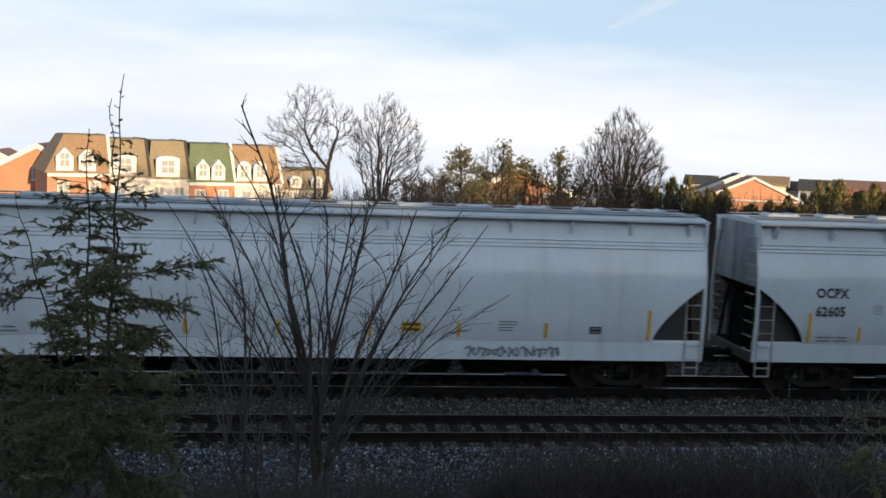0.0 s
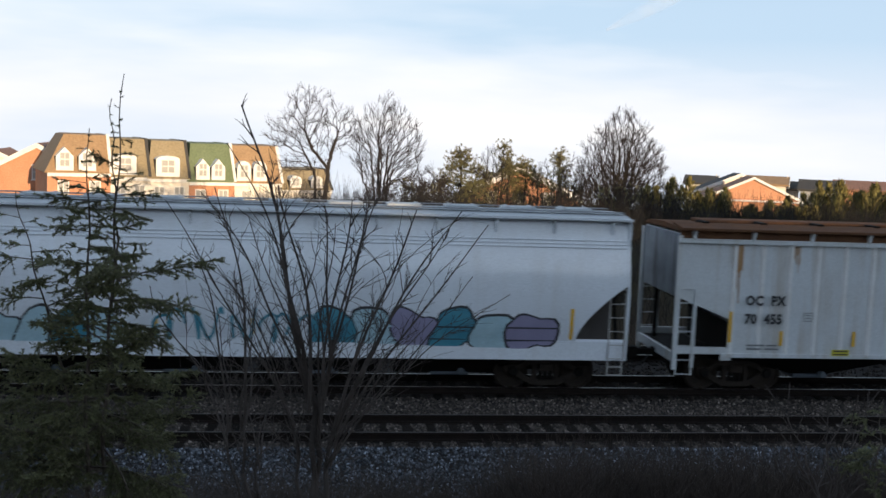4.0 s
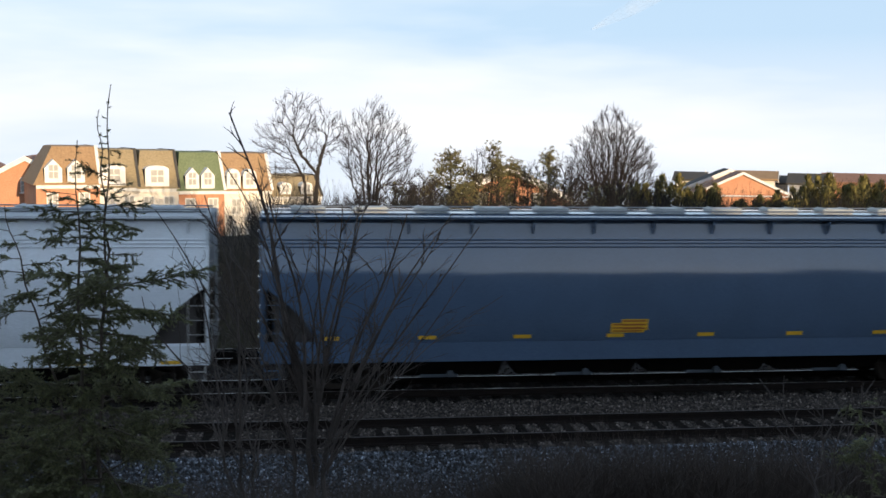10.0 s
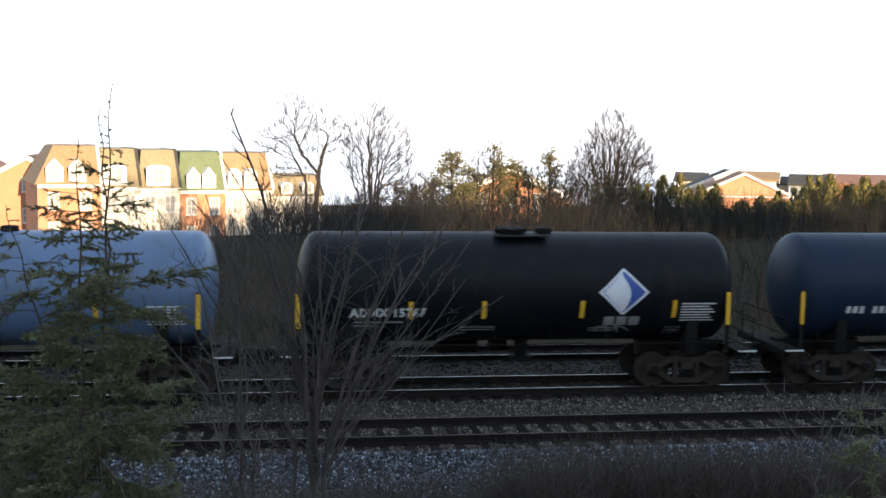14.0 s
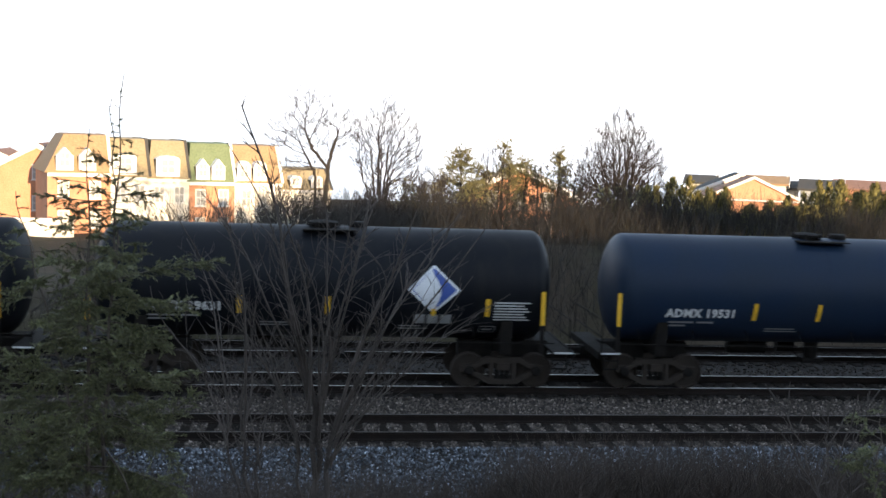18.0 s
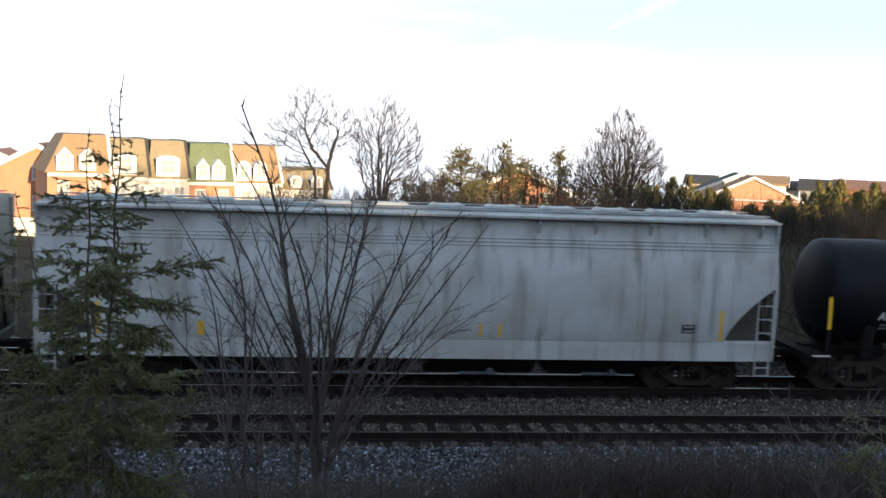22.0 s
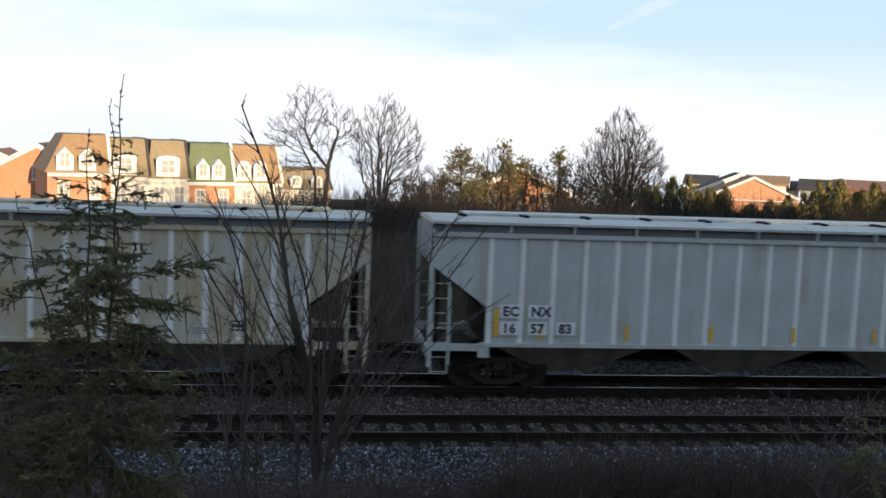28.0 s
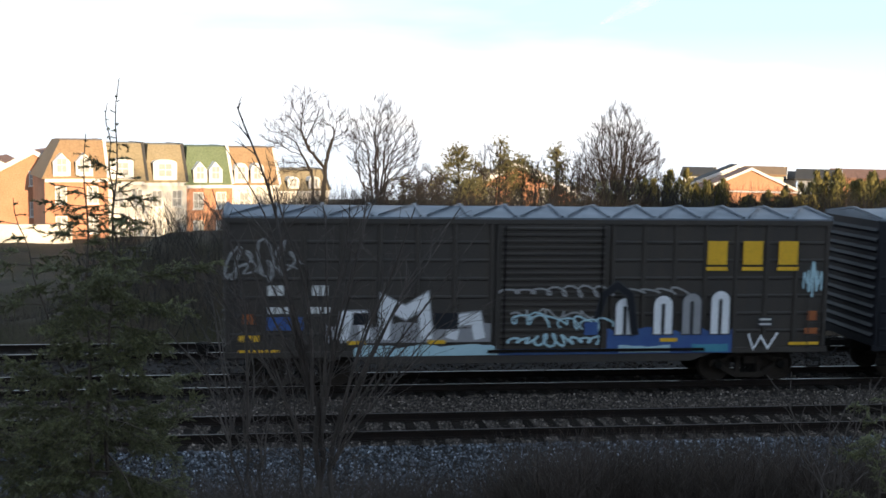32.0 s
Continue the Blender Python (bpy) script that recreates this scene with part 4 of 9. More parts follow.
def tank_side(z):
    return math.sqrt(max(0.01, TANK_R ** 2 - (z - TANK_Z) ** 2))


def tank_car(label, half, paint, dome=0.0, strips=(3.0, 5.0, 7.6, 9.9), railed=True):
    """Tank car: shell with dished heads, saddles, stub sills, top fittings with a railing, strips of reflector."""
    car = thing("tank_car", label, "freight car", "cars of the freight train")
    bm = B()
    prof = []
    for k in range(9):
        a = math.pi / 2 * k / 8
        prof.append((-half + 0.5 - 0.5 * math.cos(a), max(0.02, TANK_R * math.sin(a))))
    prof += [(-half + 0.5 + (2 * half - 1.0) * i / 6, TANK_R) for i in range(1, 6)]
    prof += [(-p, r) for p, r in reversed(prof[:9])]
    lathe(bm, prof, "x", 48, (0, 0, TANK_Z))
    smooth(part("tank_shell", bm, paint, car, "cylindrical shell with dished heads"), 50)
    for x in (-half + 2.2, half - 2.2, 0.0):
        shared(("seam", paint.name), lambda q: lathe(q, [(-0.012, TANK_R + 0.006), (0.012, TANK_R + 0.006)], "x", 48, (0, 0, TANK_Z)), "weld_seam", paint, car, (x, 0, 0))
    for e_ in (-1, 1):
        shared("saddle", lambda q: prism(q, [(-1.25, 0.98), (1.25, 0.98), (1.35, 1.9), (1.15, 1.62), (0.7, 1.28), (0, 1.15), (-0.7, 1.28), (-1.15, 1.62), (-1.35, 1.9)], "x", -0.15, 0.15), "saddle", M["iron"], car, (e_ * (half - 1.3), 0, 0))
        shared("stub", lambda q: box(q, -1.7, 0.75, -0.22, 0.22, 0.72, 1.16, 0.01), "stub_sill", M["iron"], car, (e_ * (half - 0.7), 0, 0), "", None if e_ > 0 else Matrix.Rotation(math.pi, 4, "Z"))
        shared("tdeck", lambda q: (box(q, -0.25, 0.3, -1.5, 1.5, 1.06, 1.10), box(q, 0.26, 0.31, -1.5, 1.5, 0.93, 1.12)), "end_platform", M["iron"], car, (e_ * (half + 0.16), 0, 0), "end platform with grating", None if e_ > 0 else Matrix.Rotation(math.pi, 4, "Z"))
        shared("tdecklip", lambda q: box(q, -0.22, 0.28, -1.515, -1.5, 1.06, 1.10), "platform_edge", M["white_ink"], car, (e_ * (half + 0.16), 0, 0), "white painted platform edge", None if e_ > 0 else None)
        shared("trail", lambda q: [rod(q, a, b, 0.018) for a, b in (((0, -1.42, 1.1), (0, -1.42, 1.95)), ((0, 1.42, 1.1), (0, 1.42, 1.95)), ((0, -1.42, 1.95), (0, 1.42, 1.95)), ((0, -1.42, 1.5), (0, 1.42, 1.5)))], "handrail", M["iron"], car, (e_ * (half + 0.36), 0, 0))
        for s in (-1, 1):
            shared("tstep", stirrup, "sill_step", M["iron"], car, (e_ * (half + 0.1) - 0.19, s * 1.45, 1.06))
    for s in (-1, 1):
        shared(("siderail", round(half, 1)), lambda q: (rod(q, (-half, s * 1.44, 1.32), (half, s * 1.44, 1.32), 0.016), [rod(q, (x, s * 1.44, 1.32), (x, s * 1.12, 1.68), 0.012) for x in np.linspace(-half + 0.6, half - 0.6, 8)]), "side_rail", M["iron"], car)
    # top fittings
    shared("manway", lambda q: (lathe(q, [(0, 0.36), (0.26, 0.36), (0.26, 0.42), (0.32, 0.42), (0.36, 0.2)], "z", 18), [box(q, 0.40 * math.cos(a) - 0.03, 0.40 * math.cos(a) + 0.03, 0.40 * math.sin(a) - 0.03, 0.40 * math.sin(a) + 0.03, 0.2, 0.34) for a in (0, 1.05, 2.1, 3.14, 4.2, 5.2)]), "manway", M["iron"], car, (-0.15, 0, TANK_Z + TANK_R - 0.22), "bolted manway cover")
    shared("valvebox", lambda q: lathe(q, [(0, 0.24), (0.3, 0.24), (0.34, 0.2)], "z", 14), "valve_housing", M["iron"], car, (0.75, 0, TANK_Z + TANK_R - 0.22))
    if dome:
        shared(("dome", dome), lambda q: lathe(q, [(0, 0.3), (dome, 0.3), (dome + 0.05, 0.24)], "z", 16), "dome", paint, car, (1.0, 0, TANK_Z + TANK_R - 0.05), "tall black valve dome")
    if railed:
        shared("platform", lambda q: (box(q, -0.7, 0.7, -0.85, -0.45, 1.40, 1.43), box(q, -0.7, 0.7, 0.45, 0.85, 1.40, 1.43)), "top_platform", M["iron"], car, (0, 0, TANK_Z), "grating platform beside the manway")
    if dome:
        shared("platrail", lambda q: [rod(q, a, b, 0.017) for a, b in (((-1.25, -1.15, 1.4), (-1.25, -1.15, 2.05)), ((1.25, -1.15, 1.4), (1.25, -1.15, 2.05)), ((-1.25, -1.15, 2.05), (1.25, -1.15, 2.05)), ((-1.25, 1.15, 1.4), (-1.25, 1.15, 2.05)), ((1.25, 1.15, 1.4), (1.25, 1.15, 2.05)), ((-1.25, 1.15, 2.05), (1.25, 1.15, 2.05)), ((-1.25, -1.15, 1.72), (1.25, -1.15, 1.72)), ((-1.25, -1.15, 2.05), (-1.25, 1.15, 2.05)))], "railing", M["iron"], car, (0, 0, TANK_Z))
    if dome:
        shared("tladder", lambda q: [rod(q, (x, -tank_side(TANK_Z + dz) - 0.07, TANK_Z + dz), (x, -tank_side(TANK_Z + ez) - 0.07, TANK_Z + ez), 0.018) for x in (-0.2, 0.2) for dz, ez in ((-1.2, -0.8), (-0.8, -0.3), (-0.3, 0.3), (0.3, 0.8), (0.8, 1.2))] + [rod(q, (-0.2, -tank_side(TANK_Z + dz) - 0.07, TANK_Z + dz), (0.2, -tank_side(TANK_Z + dz) - 0.07, TANK_Z + dz), 0.014) for dz in (-1.1, -0.75, -0.4, -0.05, 0.3, 0.65, 1.0)], "ladder", M["iron"], car, (0.0, 0, 0))
    shared("outlet", lambda q: (lathe(q, [(0.62, 0.16), (1.25, 0.2)], "z", 12), box(q, -0.3, 0.3, -0.2, 0.2, 0.62, 0.74)), "bottom_outlet", M["iron"], car, (0.2, 0, 0))
    shared("reservoir", lambda q: (lathe(q, [(-0.6, 0.1), (-0.55, 0.2), (0.55, 0.2), (0.6, 0.1)], "x", 14, (0, 0.5, 0.95)), lathe(q, [(-0.2, 0.16), (0.3, 0.16)], "x", 12, (1.1, 0.5, 0.95))), "brake_reservoir", M["iron"], car, (-1.5, 0, 0))
    for e_ in (-1, 1):
        shared("tpost", lambda q: box(q, -0.05, 0.05, -1.50, -1.47, 1.06, 2.72), "corner_post", M["iron"], car, (half - 0.40 if e_ > 0 else -half + 0.04, 0, 0))
        mark("reflector", car, M["yellow"], [((half - 0.40 if e_ > 0 else -half + 0.04) - 0.055, 1.80, 0.11, 0.88)], flat_side(1.502), "tall yellow reflector strip", 0.004)
    for x in strips:
        mark("reflector", car, M["yellow"], [(-half + x - 0.06, 1.98, 0.12, 0.48)], tank_side, "yellow reflector strip", 0.012)
    add_ends(car, half + 0.55, half - 1.3)
    return car

# ---------------------------------------------------------------- boxcars
def boxcar(label, half, paint, door_paint, door_x, door_w=2.95):
    """Boxcar: posts and pressed horizontal beads on the sides, a corrugated sliding door, ridged roof, corrugated ends."""
    car = thing("boxcar", label, "freight car", "cars of the freight train")
    W, z0, z1 = 1.46, 1.02, 4.44
    bm = B()
    box(bm, -half + 0.05, half - 0.05, -W, W, z0, z1)
    part("body", bm, paint, car, "pressed steel side panels")
    for s in (-1, 1):
        shared(("bx_sill", s, round(half, 2), paint.name), lambda q: (box(q, -half, half, s * (W + 0.03) - 0.035, s * (W + 0.03) + 0.035, 0.92, 1.06), prism(q, [(-half + 3.2, 0.92), (-half + 3.8, 0.72), (half - 3.8, 0.72), (half - 3.2, 0.92)], "y", s * (W + 0.03) - 0.02, s * (W + 0.03) + 0.02)), "side_sill", paint, car)
        shared(("bx_top", s, round(half, 2), paint.name), lambda q: box(q, -half, half, s * (W + 0.03) - 0.03, s * (W + 0.03) + 0.03, z1 - 0.12, z1 + 0.02), "top_chord", paint, car)
    posts = []
    x = -half + 0.1
    left, right = door_x - door_w / 2 - 0.12, door_x + door_w / 2 + 0.12
    nl, nr = 7, 7
    posts += [-half + 0.1 + (left + half - 0.1) * i / nl for i in range(nl + 1)]
    posts += [right + (half - 0.1 - right) * i / nr for i in range(nr + 1)]
    for px in posts:
        for s in (-1, 1):
            shared(("bx_post", s, paint.name), lambda q: prism(q, [(-0.06, s * W), (-0.04, s * (W + 0.055)), (0.04, s * (W + 0.055)), (0.06, s * W)], "z", 1.05, z1 - 0.1), "side_post", paint, car, (px, 0, 0))
    for a, b in zip(posts, posts[1:]):
        if a < door_x < b:
            continue
        w = b - a - 0.16
        for k in range(6):
            z = 1.5 + k * 0.47
            for s in (-1, 1):
                shared(("bx_bead", s, round(w, 2), paint.name), lambda q: prism(q, [(s * W, -0.05), (s * (W + 0.028), -0.02), (s * (W + 0.028), 0.02), (s * W, 0.05)], "x", -w / 2, w / 2), "panel_bead", paint, car, ((a + b) / 2, 0, z))
    for s in (-1, 1):
        bm = B()
        box(bm, door_x - door_w / 2, door_x + door_w / 2, s * (W + 0.06) - 0.03, s * (W + 0.06) + 0.03, 1.08, z1 - 0.14)
        door = part("sliding_door", bm, door_paint, car, "corrugated sliding door")
        for k in range(19):
            shared(("bx_rib", s, door_paint.name), lambda q: prism(q, [(s * (W + 0.09), -0.05), (s * (W + 0.135), -0.02), (s * (W + 0.135), 0.02), (s * (W + 0.09), 0.05)], "x", -door_w / 2 + 0.12, door_w / 2 - 0.12), "door_rib", door_paint, door, (door_x, 0, 1.24 + k * 0.165))
        for dx in (-door_w / 2 + 0.2, door_w / 2 - 0.2):
            shared(("bx_bar", s), lambda q: rod(q, (0, s * (W + 0.15), 1.0), (0, s * (W + 0.15), z1 - 0.15), 0.022), "locking_bar", M["iron"], door, (door_x + dx, 0, 0))
        shared(("bx_track", s, round(door_x, 2)), lambda q: box(q, door_x - door_w / 2 - 0.2, door_x + door_w * 1.4, s * (W + 0.10) - 0.03, s * (W + 0.10) + 0.03, 1.0, 1.07), "door_track", M["iron"], car)
    bm = B()
    prism(bm, [(-1.52, z1), (-1.52, z1 + 0.05), (0, z1 + 0.24), (1.52, z1 + 0.05), (1.52, z1)], "x", -half, half)
    part("roof", bm, M["roof_metal"], car, "galvanised ridged roof")
    n = 13
    for i in range(n + 1):
        shared("bx_seam", lambda q: prism(q, [(-1.53, z1 + 0.06), (0, z1 + 0.26), (1.53, z1 + 0.06), (1.53, z1 + 0.11), (0, z1 + 0.31), (-1.53, z1 + 0.11)], "x", -0.035, 0.035), "roof_seam", M["roof_metal"], car, (-half + 0.05 + (2 * half - 0.1) * i / n, 0, 0))
    for i in range(n):
        shared(("bx_diag", round(half, 2)), lambda q: [q.faces.new([q.verts.new(p) for p in pp]) for pp in (((-0.5, -1.45, z1 + 0.075), (-0.38, -1.45, z1 + 0.075), (0.5, -0.08, z1 + 0.245), (0.38, -0.08, z1 + 0.245)), ((-0.5, -1.45, z1 + 0.075), (-0.44, -1.45, z1 + 0.115), (0.44, -0.08, z1 + 0.28), (0.38, -0.08, z1 + 0.245)))], "roof_rib", M["roof_metal"], car, (-half + 0.05 + (2 * half - 0.1) * (i + 0.5) / n, 0, 0))
    for e_ in (-1, 1):
        for k in range(12):
            shared(("bx_end", e_, paint.name), lambda q: prism(q, [(0, -0.08), (e_ * 0.06, 0), (0, 0.08)], "y", -1.38, 1.38), "end_corrugation", paint, car, (e_ * (half - 0.05), 0, 1.3 + k * 0.26))
        for s in (-1, 1):
            shared(("bx_ladder", paint.name), ladder(0.42, 1.0, 2.3, 0.34), "ladder", paint, car, (e_ * (half - 0.36) - 0.21, s * 1.54, 0))
            shared("bx_step", stirrup, "sill_step", M["iron"], car, (e_ * (half - 0.36) - 0.19, s * 1.5, 0.93))
    shared(("bx_cs", round(half, 1)), lambda q: (box(q, -half + 0.1, half - 0.1, -0.25, 0.25, 0.70, 1.0), [box(q, x - 0.08, x + 0.08, -1.4, 1.4, 0.85, 1.0) for x in np.linspace(-half + 1, half - 1, 9)]), "underframe", M["iron"], car)
    add_ends(car, half, half - 1.95)
    return car


# ---------------------------------------------------------------- lumber car
def lumber_car(label, half):
    car = thing("centre_beam_flatcar", label, "freight car", "cars of the freight train")
    bm = B()
    box(bm, -half, half, -1.42, 1.42, 0.98, 1.14, 0.01)
    part("deck", bm, M["deck_brown"], car, "dark brown steel deck")
    for s in (-1, 1):
        shared(("lc_sill", s), lambda q: prism(q, [(-half, 1.14), (-half, 0.9), (-half + 3.2, 0.84), (-half + 4.6, 0.62), (half - 4.6, 0.62), (half - 3.2, 0.84), (half, 0.9), (half, 1.14)], "y", s * 1.44 - 0.03, s * 1.44 + 0.03), "side_sill", M["deck_brown"], car)
    for e_ in (-1, 1):
        x = e_ * (half - 0.14)
        shared(("lc_bulk", e_), lambda q: (box(q, -0.1, 0.1, -1.45, 1.45, 1.14, 4.72, 0.01), [box(q, e_ * 0.10, e_ * 0.22, y - 0.07, y + 0.07, 1.14, 4.7) for y in (-1.3, -0.45, 0.45, 1.3)]), "bulkhead", M["deck_brown"], car, (x, 0, 0), "rust-brown end bulkhead")
        mark("reflector", car, M["yellow"], [(x - 0.05, 1.45, 0.11, 0.95)], flat_side(1.46), "yellow strip on the bulkhead")
    bm = B()
    box(bm, -half + 0.2, half - 0.2, -0.1, 0.1, 4.45, 4.70)
    for i in range(17):
        x = -half + 0.4 + (2 * half - 0.8) * i / 16
        box(bm, x - 0.06, x + 0.06, -0.09, 0.09, 1.14, 4.45)
    part("centre_beam", bm, M["deck_brown"], car, "brown truss beam along the middle")
    for s in (-1, 1):
        shared(("lc_top", s), lambda q: prism(q, [(0.0, 4.60), (s * 1.40, 4.56), (s * 1.40, 4.62), (0, 4.73)], "x", -half + 0.2, half - 0.2), "top_flange", M["iron"], car, (0, 0, 0), "dark top flange over the load")
    shared("lc_cs", lambda q: box(q, -half + 0.1, half - 0.1, -0.25, 0.25, 0.62, 0.98), "centre_sill", M["iron"], car)
    add_ends(car, half, half - 2.0)
    return car


M["wrap"] = surface("white_lumber_wrap", (0.87, 0.90, 0.94), 0.22, other=(0.76, 0.78, 0.83), amount=0.6, size=1.5, bump=0.35, bump_size=3.0)
M["logo_red"] = surface("red_print", (0.36, 0.035, 0.045), 0.5, other=(0.42, 0.09, 0.09), size=4, bump=0.0)
M["logo_green"] = surface("grey_green_print", (0.23, 0.26, 0.25), 0.5, bump=0.0)
M["wood"] = surface("sawn_softwood", (0.42, 0.29, 0.16), 0.8, other=(0.32, 0.2, 0.1), size=5, bump=0.3)


def lumber_bundle(length, height, side, logos, shift, tags=False):
    """A wrapped bundle of boards: folded wrap, end straps, printed panels of plain shape."""
    ob = thing("lumber_bundle", "white plastic-wrapped lumber bundle with red printed panels", "lumber", "lumber bundles on the flatcar")
    y0, y1 = (-1.36, -0.12) if side < 0 else (0.12, 1.36)
    bm = B()
    box(bm, -length / 2 + 0.01, length / 2 - 0.01, y0, y1, 0.05, height, 0.018)
    part("wrap", bm, M["wrap"], ob, "white plastic wrap")
    for x in np.linspace(-length / 2 + 0.5, length / 2 - 0.5, 4):
        shared(("dunnage", side), lambda q: box(q, -0.05, 0.05, y0 + 0.05, y1 - 0.05, 0.0, 0.05), "spacer", M["wood"], ob, (x, 0, 0), "wooden spacer")
    for x in np.linspace(-length / 2 + 0.35, length / 2 - 0.35, 3):
        shared(("strap", side, round(height, 2)), lambda q: box(q, -0.012, 0.012, y0 - 0.005, y1 + 0.005, 0.045, height + 0.005), "strap", M["grey_ink"], ob, (x, 0, 0))
    yy = y0 - 0.004 if side < 0 else y1 + 0.004
    for zz in (0.09, 0.145):
        shared(("print_line", side, round(length, 2), zz), lambda q: q.faces.new([q.verts.new(u) for u in ((-length / 2 + 0.03, yy, zz), (length / 2 - 0.03, yy, zz), (length / 2 - 0.03, yy, zz + 0.022), (-length / 2 + 0.03, yy, zz + 0.022))]), "printed_line", M["logo_red"], ob, (0, 0, 0), "thin red printed line")
    n = logos
    for i in range(n):
        x = -length / 2 + 0.45 + (length - 0.90) * (i * 0.94 + (0.18 if shift else 0.0)) / (n - 1)
        def panel(q):
            ring = [(0.365 * math.cos(a * math.pi / 8), 0.18 + 0.138 * math.sin(a * math.pi / 8)) for a in range(16)]
            outer = [(0.42 * max(-1, min(1, 1.5 * math.cos(a * math.pi / 8))), 0.18 + 0.18 * max(-1, min(1, 1.5 * math.sin(a * math.pi / 8)))) for a in range(16)]
            vi, vo = [q.verts.new((p, yy, r)) for p, r in ring], [q.verts.new((p, yy, r)) for p, r in outer]
            for k in range(16):
                q.faces.new((vi[k], vi[(k + 1) % 16], vo[(k + 1) % 16], vo[k]))
        if tags:
            shared(("tag", side), lambda q: q.faces.new([q.verts.new(u) for u in ((-0.045, yy, 0), (0.045, yy, 0), (0.045, yy, 0.11), (-0.045, yy, 0.11))]), "paper_tag", M["ink"], ob, (x, 0, height - 0.15), "small black tag")
        shared(("panel", side), panel, "printed_panel", M["logo_red"], ob, (x, 0, 0.05 + (height - 0.05 - 0.36) / 2), "red printed panel with a white oval")
        shared(("panel_bar", side), lambda q: q.faces.new([q.verts.new((0.25 * math.cos(a * 0.5236) * (1 + 0.12 * (a % 2)), yy, 0.18 + 0.055 * math.sin(a * 0.5236) * (1 + 0.2 * (a % 3)))) for a in range(12)]), "print_bar", M["logo_green"], ob, (x, 0, 0.05 + (height - 0.05 - 0.36) / 2))
    return ob


# ---------------------------------------------------------------- the train
# front (right) and rear (left) end of each car body along the track at the start, in running order
FREE = 0.0
CENTRE = TRACKS[1]
TRAIN = []                     # (thing, place along the track at the start)


def placed(ob, front, rear, z=0.0):
    at = (front + rear) / 2
    ob.location = (at, CENTRE, z)
    TRAIN.append((ob, at, z))
    return ob


def hopper_marks(car, half, code, number, ink="ink", strips=(), tall=True, z=2.25, x=1.75, size=0.25, surf=hopper_side):
    """Reporting marks near the rear end, rows of small print, placards and reflector strips."""
    if code:
        letters("reporting_mark", car, code, -half + x - 0.1, z + 0.44, size, M[ink], surf, "dark painted reporting letters", 1.08, 0.008, 0.88)
        letters("car_number", car, number, -half + x - 0.1, z - 0.05, size, M[ink], surf, "dark painted car number", 1.04, 0.008, 0.92)
        mark("small_print", car, M["grey_ink"], [(-half + x, z - 0.66, 0.5, 0.045), (-half + x + 0.55, z - 0.66, 0.3, 0.045), (-half + x, z - 0.76, 0.42, 0.045), (-half + x + 0.5, z - 0.76, 0.4, 0.045)], surf, "rows of small grey print")
        mark("stencil_box", car, M["grey_ink"], [(-half + x + 1.55, z + 0.02, 0.24, 0.02), (-half + x + 1.55, z + 0.24, 0.24, 0.02), (-half + x + 1.55, z + 0.04, 0.02, 0.2), (-half + x + 1.77, z + 0.04, 0.02, 0.2), (-half + x + 1.61, z + 0.1, 0.12, 0.03), (-half + x + 1.61, z + 0.17, 0.12, 0.03)], surf, "small stencilled box")
    if tall:
        for px in (-half + 1.47, half - 1.56):
            mark("reflector", car, M["yellow"], [(px, 1.46, 0.09, 0.82)], surf, "tall yellow reflector strip")
    for px, pz, w, h in strips:
        mark("reflector", car, M["yellow"], [(px, pz, w, h)], surf, "yellow reflector strip")


def side_sign(car, x, z, w, h, material, surf, rows=0, row_material=None, label=""):
    mark("placard", car, material, [(x, z, w, h)], surf, label, 0.007)
    if rows:
        mark("fine_print", car, row_material, [(x + 0.05, z + h * (i + 0.3) / rows, w - 0.1, h / rows * 0.4) for i in range(rows)], surf, "rows of small print", 0.011)


def print_block(car, x, z, w, n, material, surf, seed=0, gap=0.075):
    r = random.Random(seed)
    mark("small_print", car, material, [(x, z - i * gap, w * r.uniform(0.75, 1.0), gap * 0.45) for i in range(n)], surf, "rows of small print")


def even(half, n, z, w=0.09, h=0.40, inset=2.9):
    return [(-half + inset + (2 * half - 2 * inset) * i / (n - 1), z, w, h) for i in range(n)]


hs = hopper_side

# 1: white hopper leaving the view
h = 10.0
c = placed(round_hopper("pale covered hopper car with rounded sides", h, M["pale_paint"]), 31.93, 11.93)
hopper_marks(c, h, "OCPX", "62605", strips=even(h, 6, 1.5))
bm = B()
scrawl(bm, -h + 4.1, -h + 6.0, 1.6, 2.2, 3, 0.05, hs, 0.012, 5)
part("graffiti", bm, M["ink"], c, "thin black sprayed tag")

# 2
c = placed(round_hopper("white covered hopper car with grey tags on the sill", h, M["white_paint"]), 10.54, -9.46)
hopper_marks(c, h, "OCPX", "70807", strips=even(h, 6, 1.5, inset=4.3))
side_sign(c, 2.0, 1.62, 0.52, 0.26, M["yellow"], hs, 2, M["ink"], "yellow placard")
side_sign(c, h - 3.1, 1.62, 0.32, 0.2, M["ink"], hs, 2, M["dim_ink"], "black data panel")
print_block(c, 4.5, 1.9, 0.5, 4, M["grey_ink"], hs, 2)
bm = B()
for k in range(7):
    scrawl(bm, 3.7 + k * 0.36, 3.98 + k * 0.36, 1.0, 1.32 - 0.04 * (k % 2), 150 + k, 0.05, lambda z: 1.56, 0.01, 2)
part("graffiti", bm, M["grey_ink"], c, "grey sprayed tag on the sill")

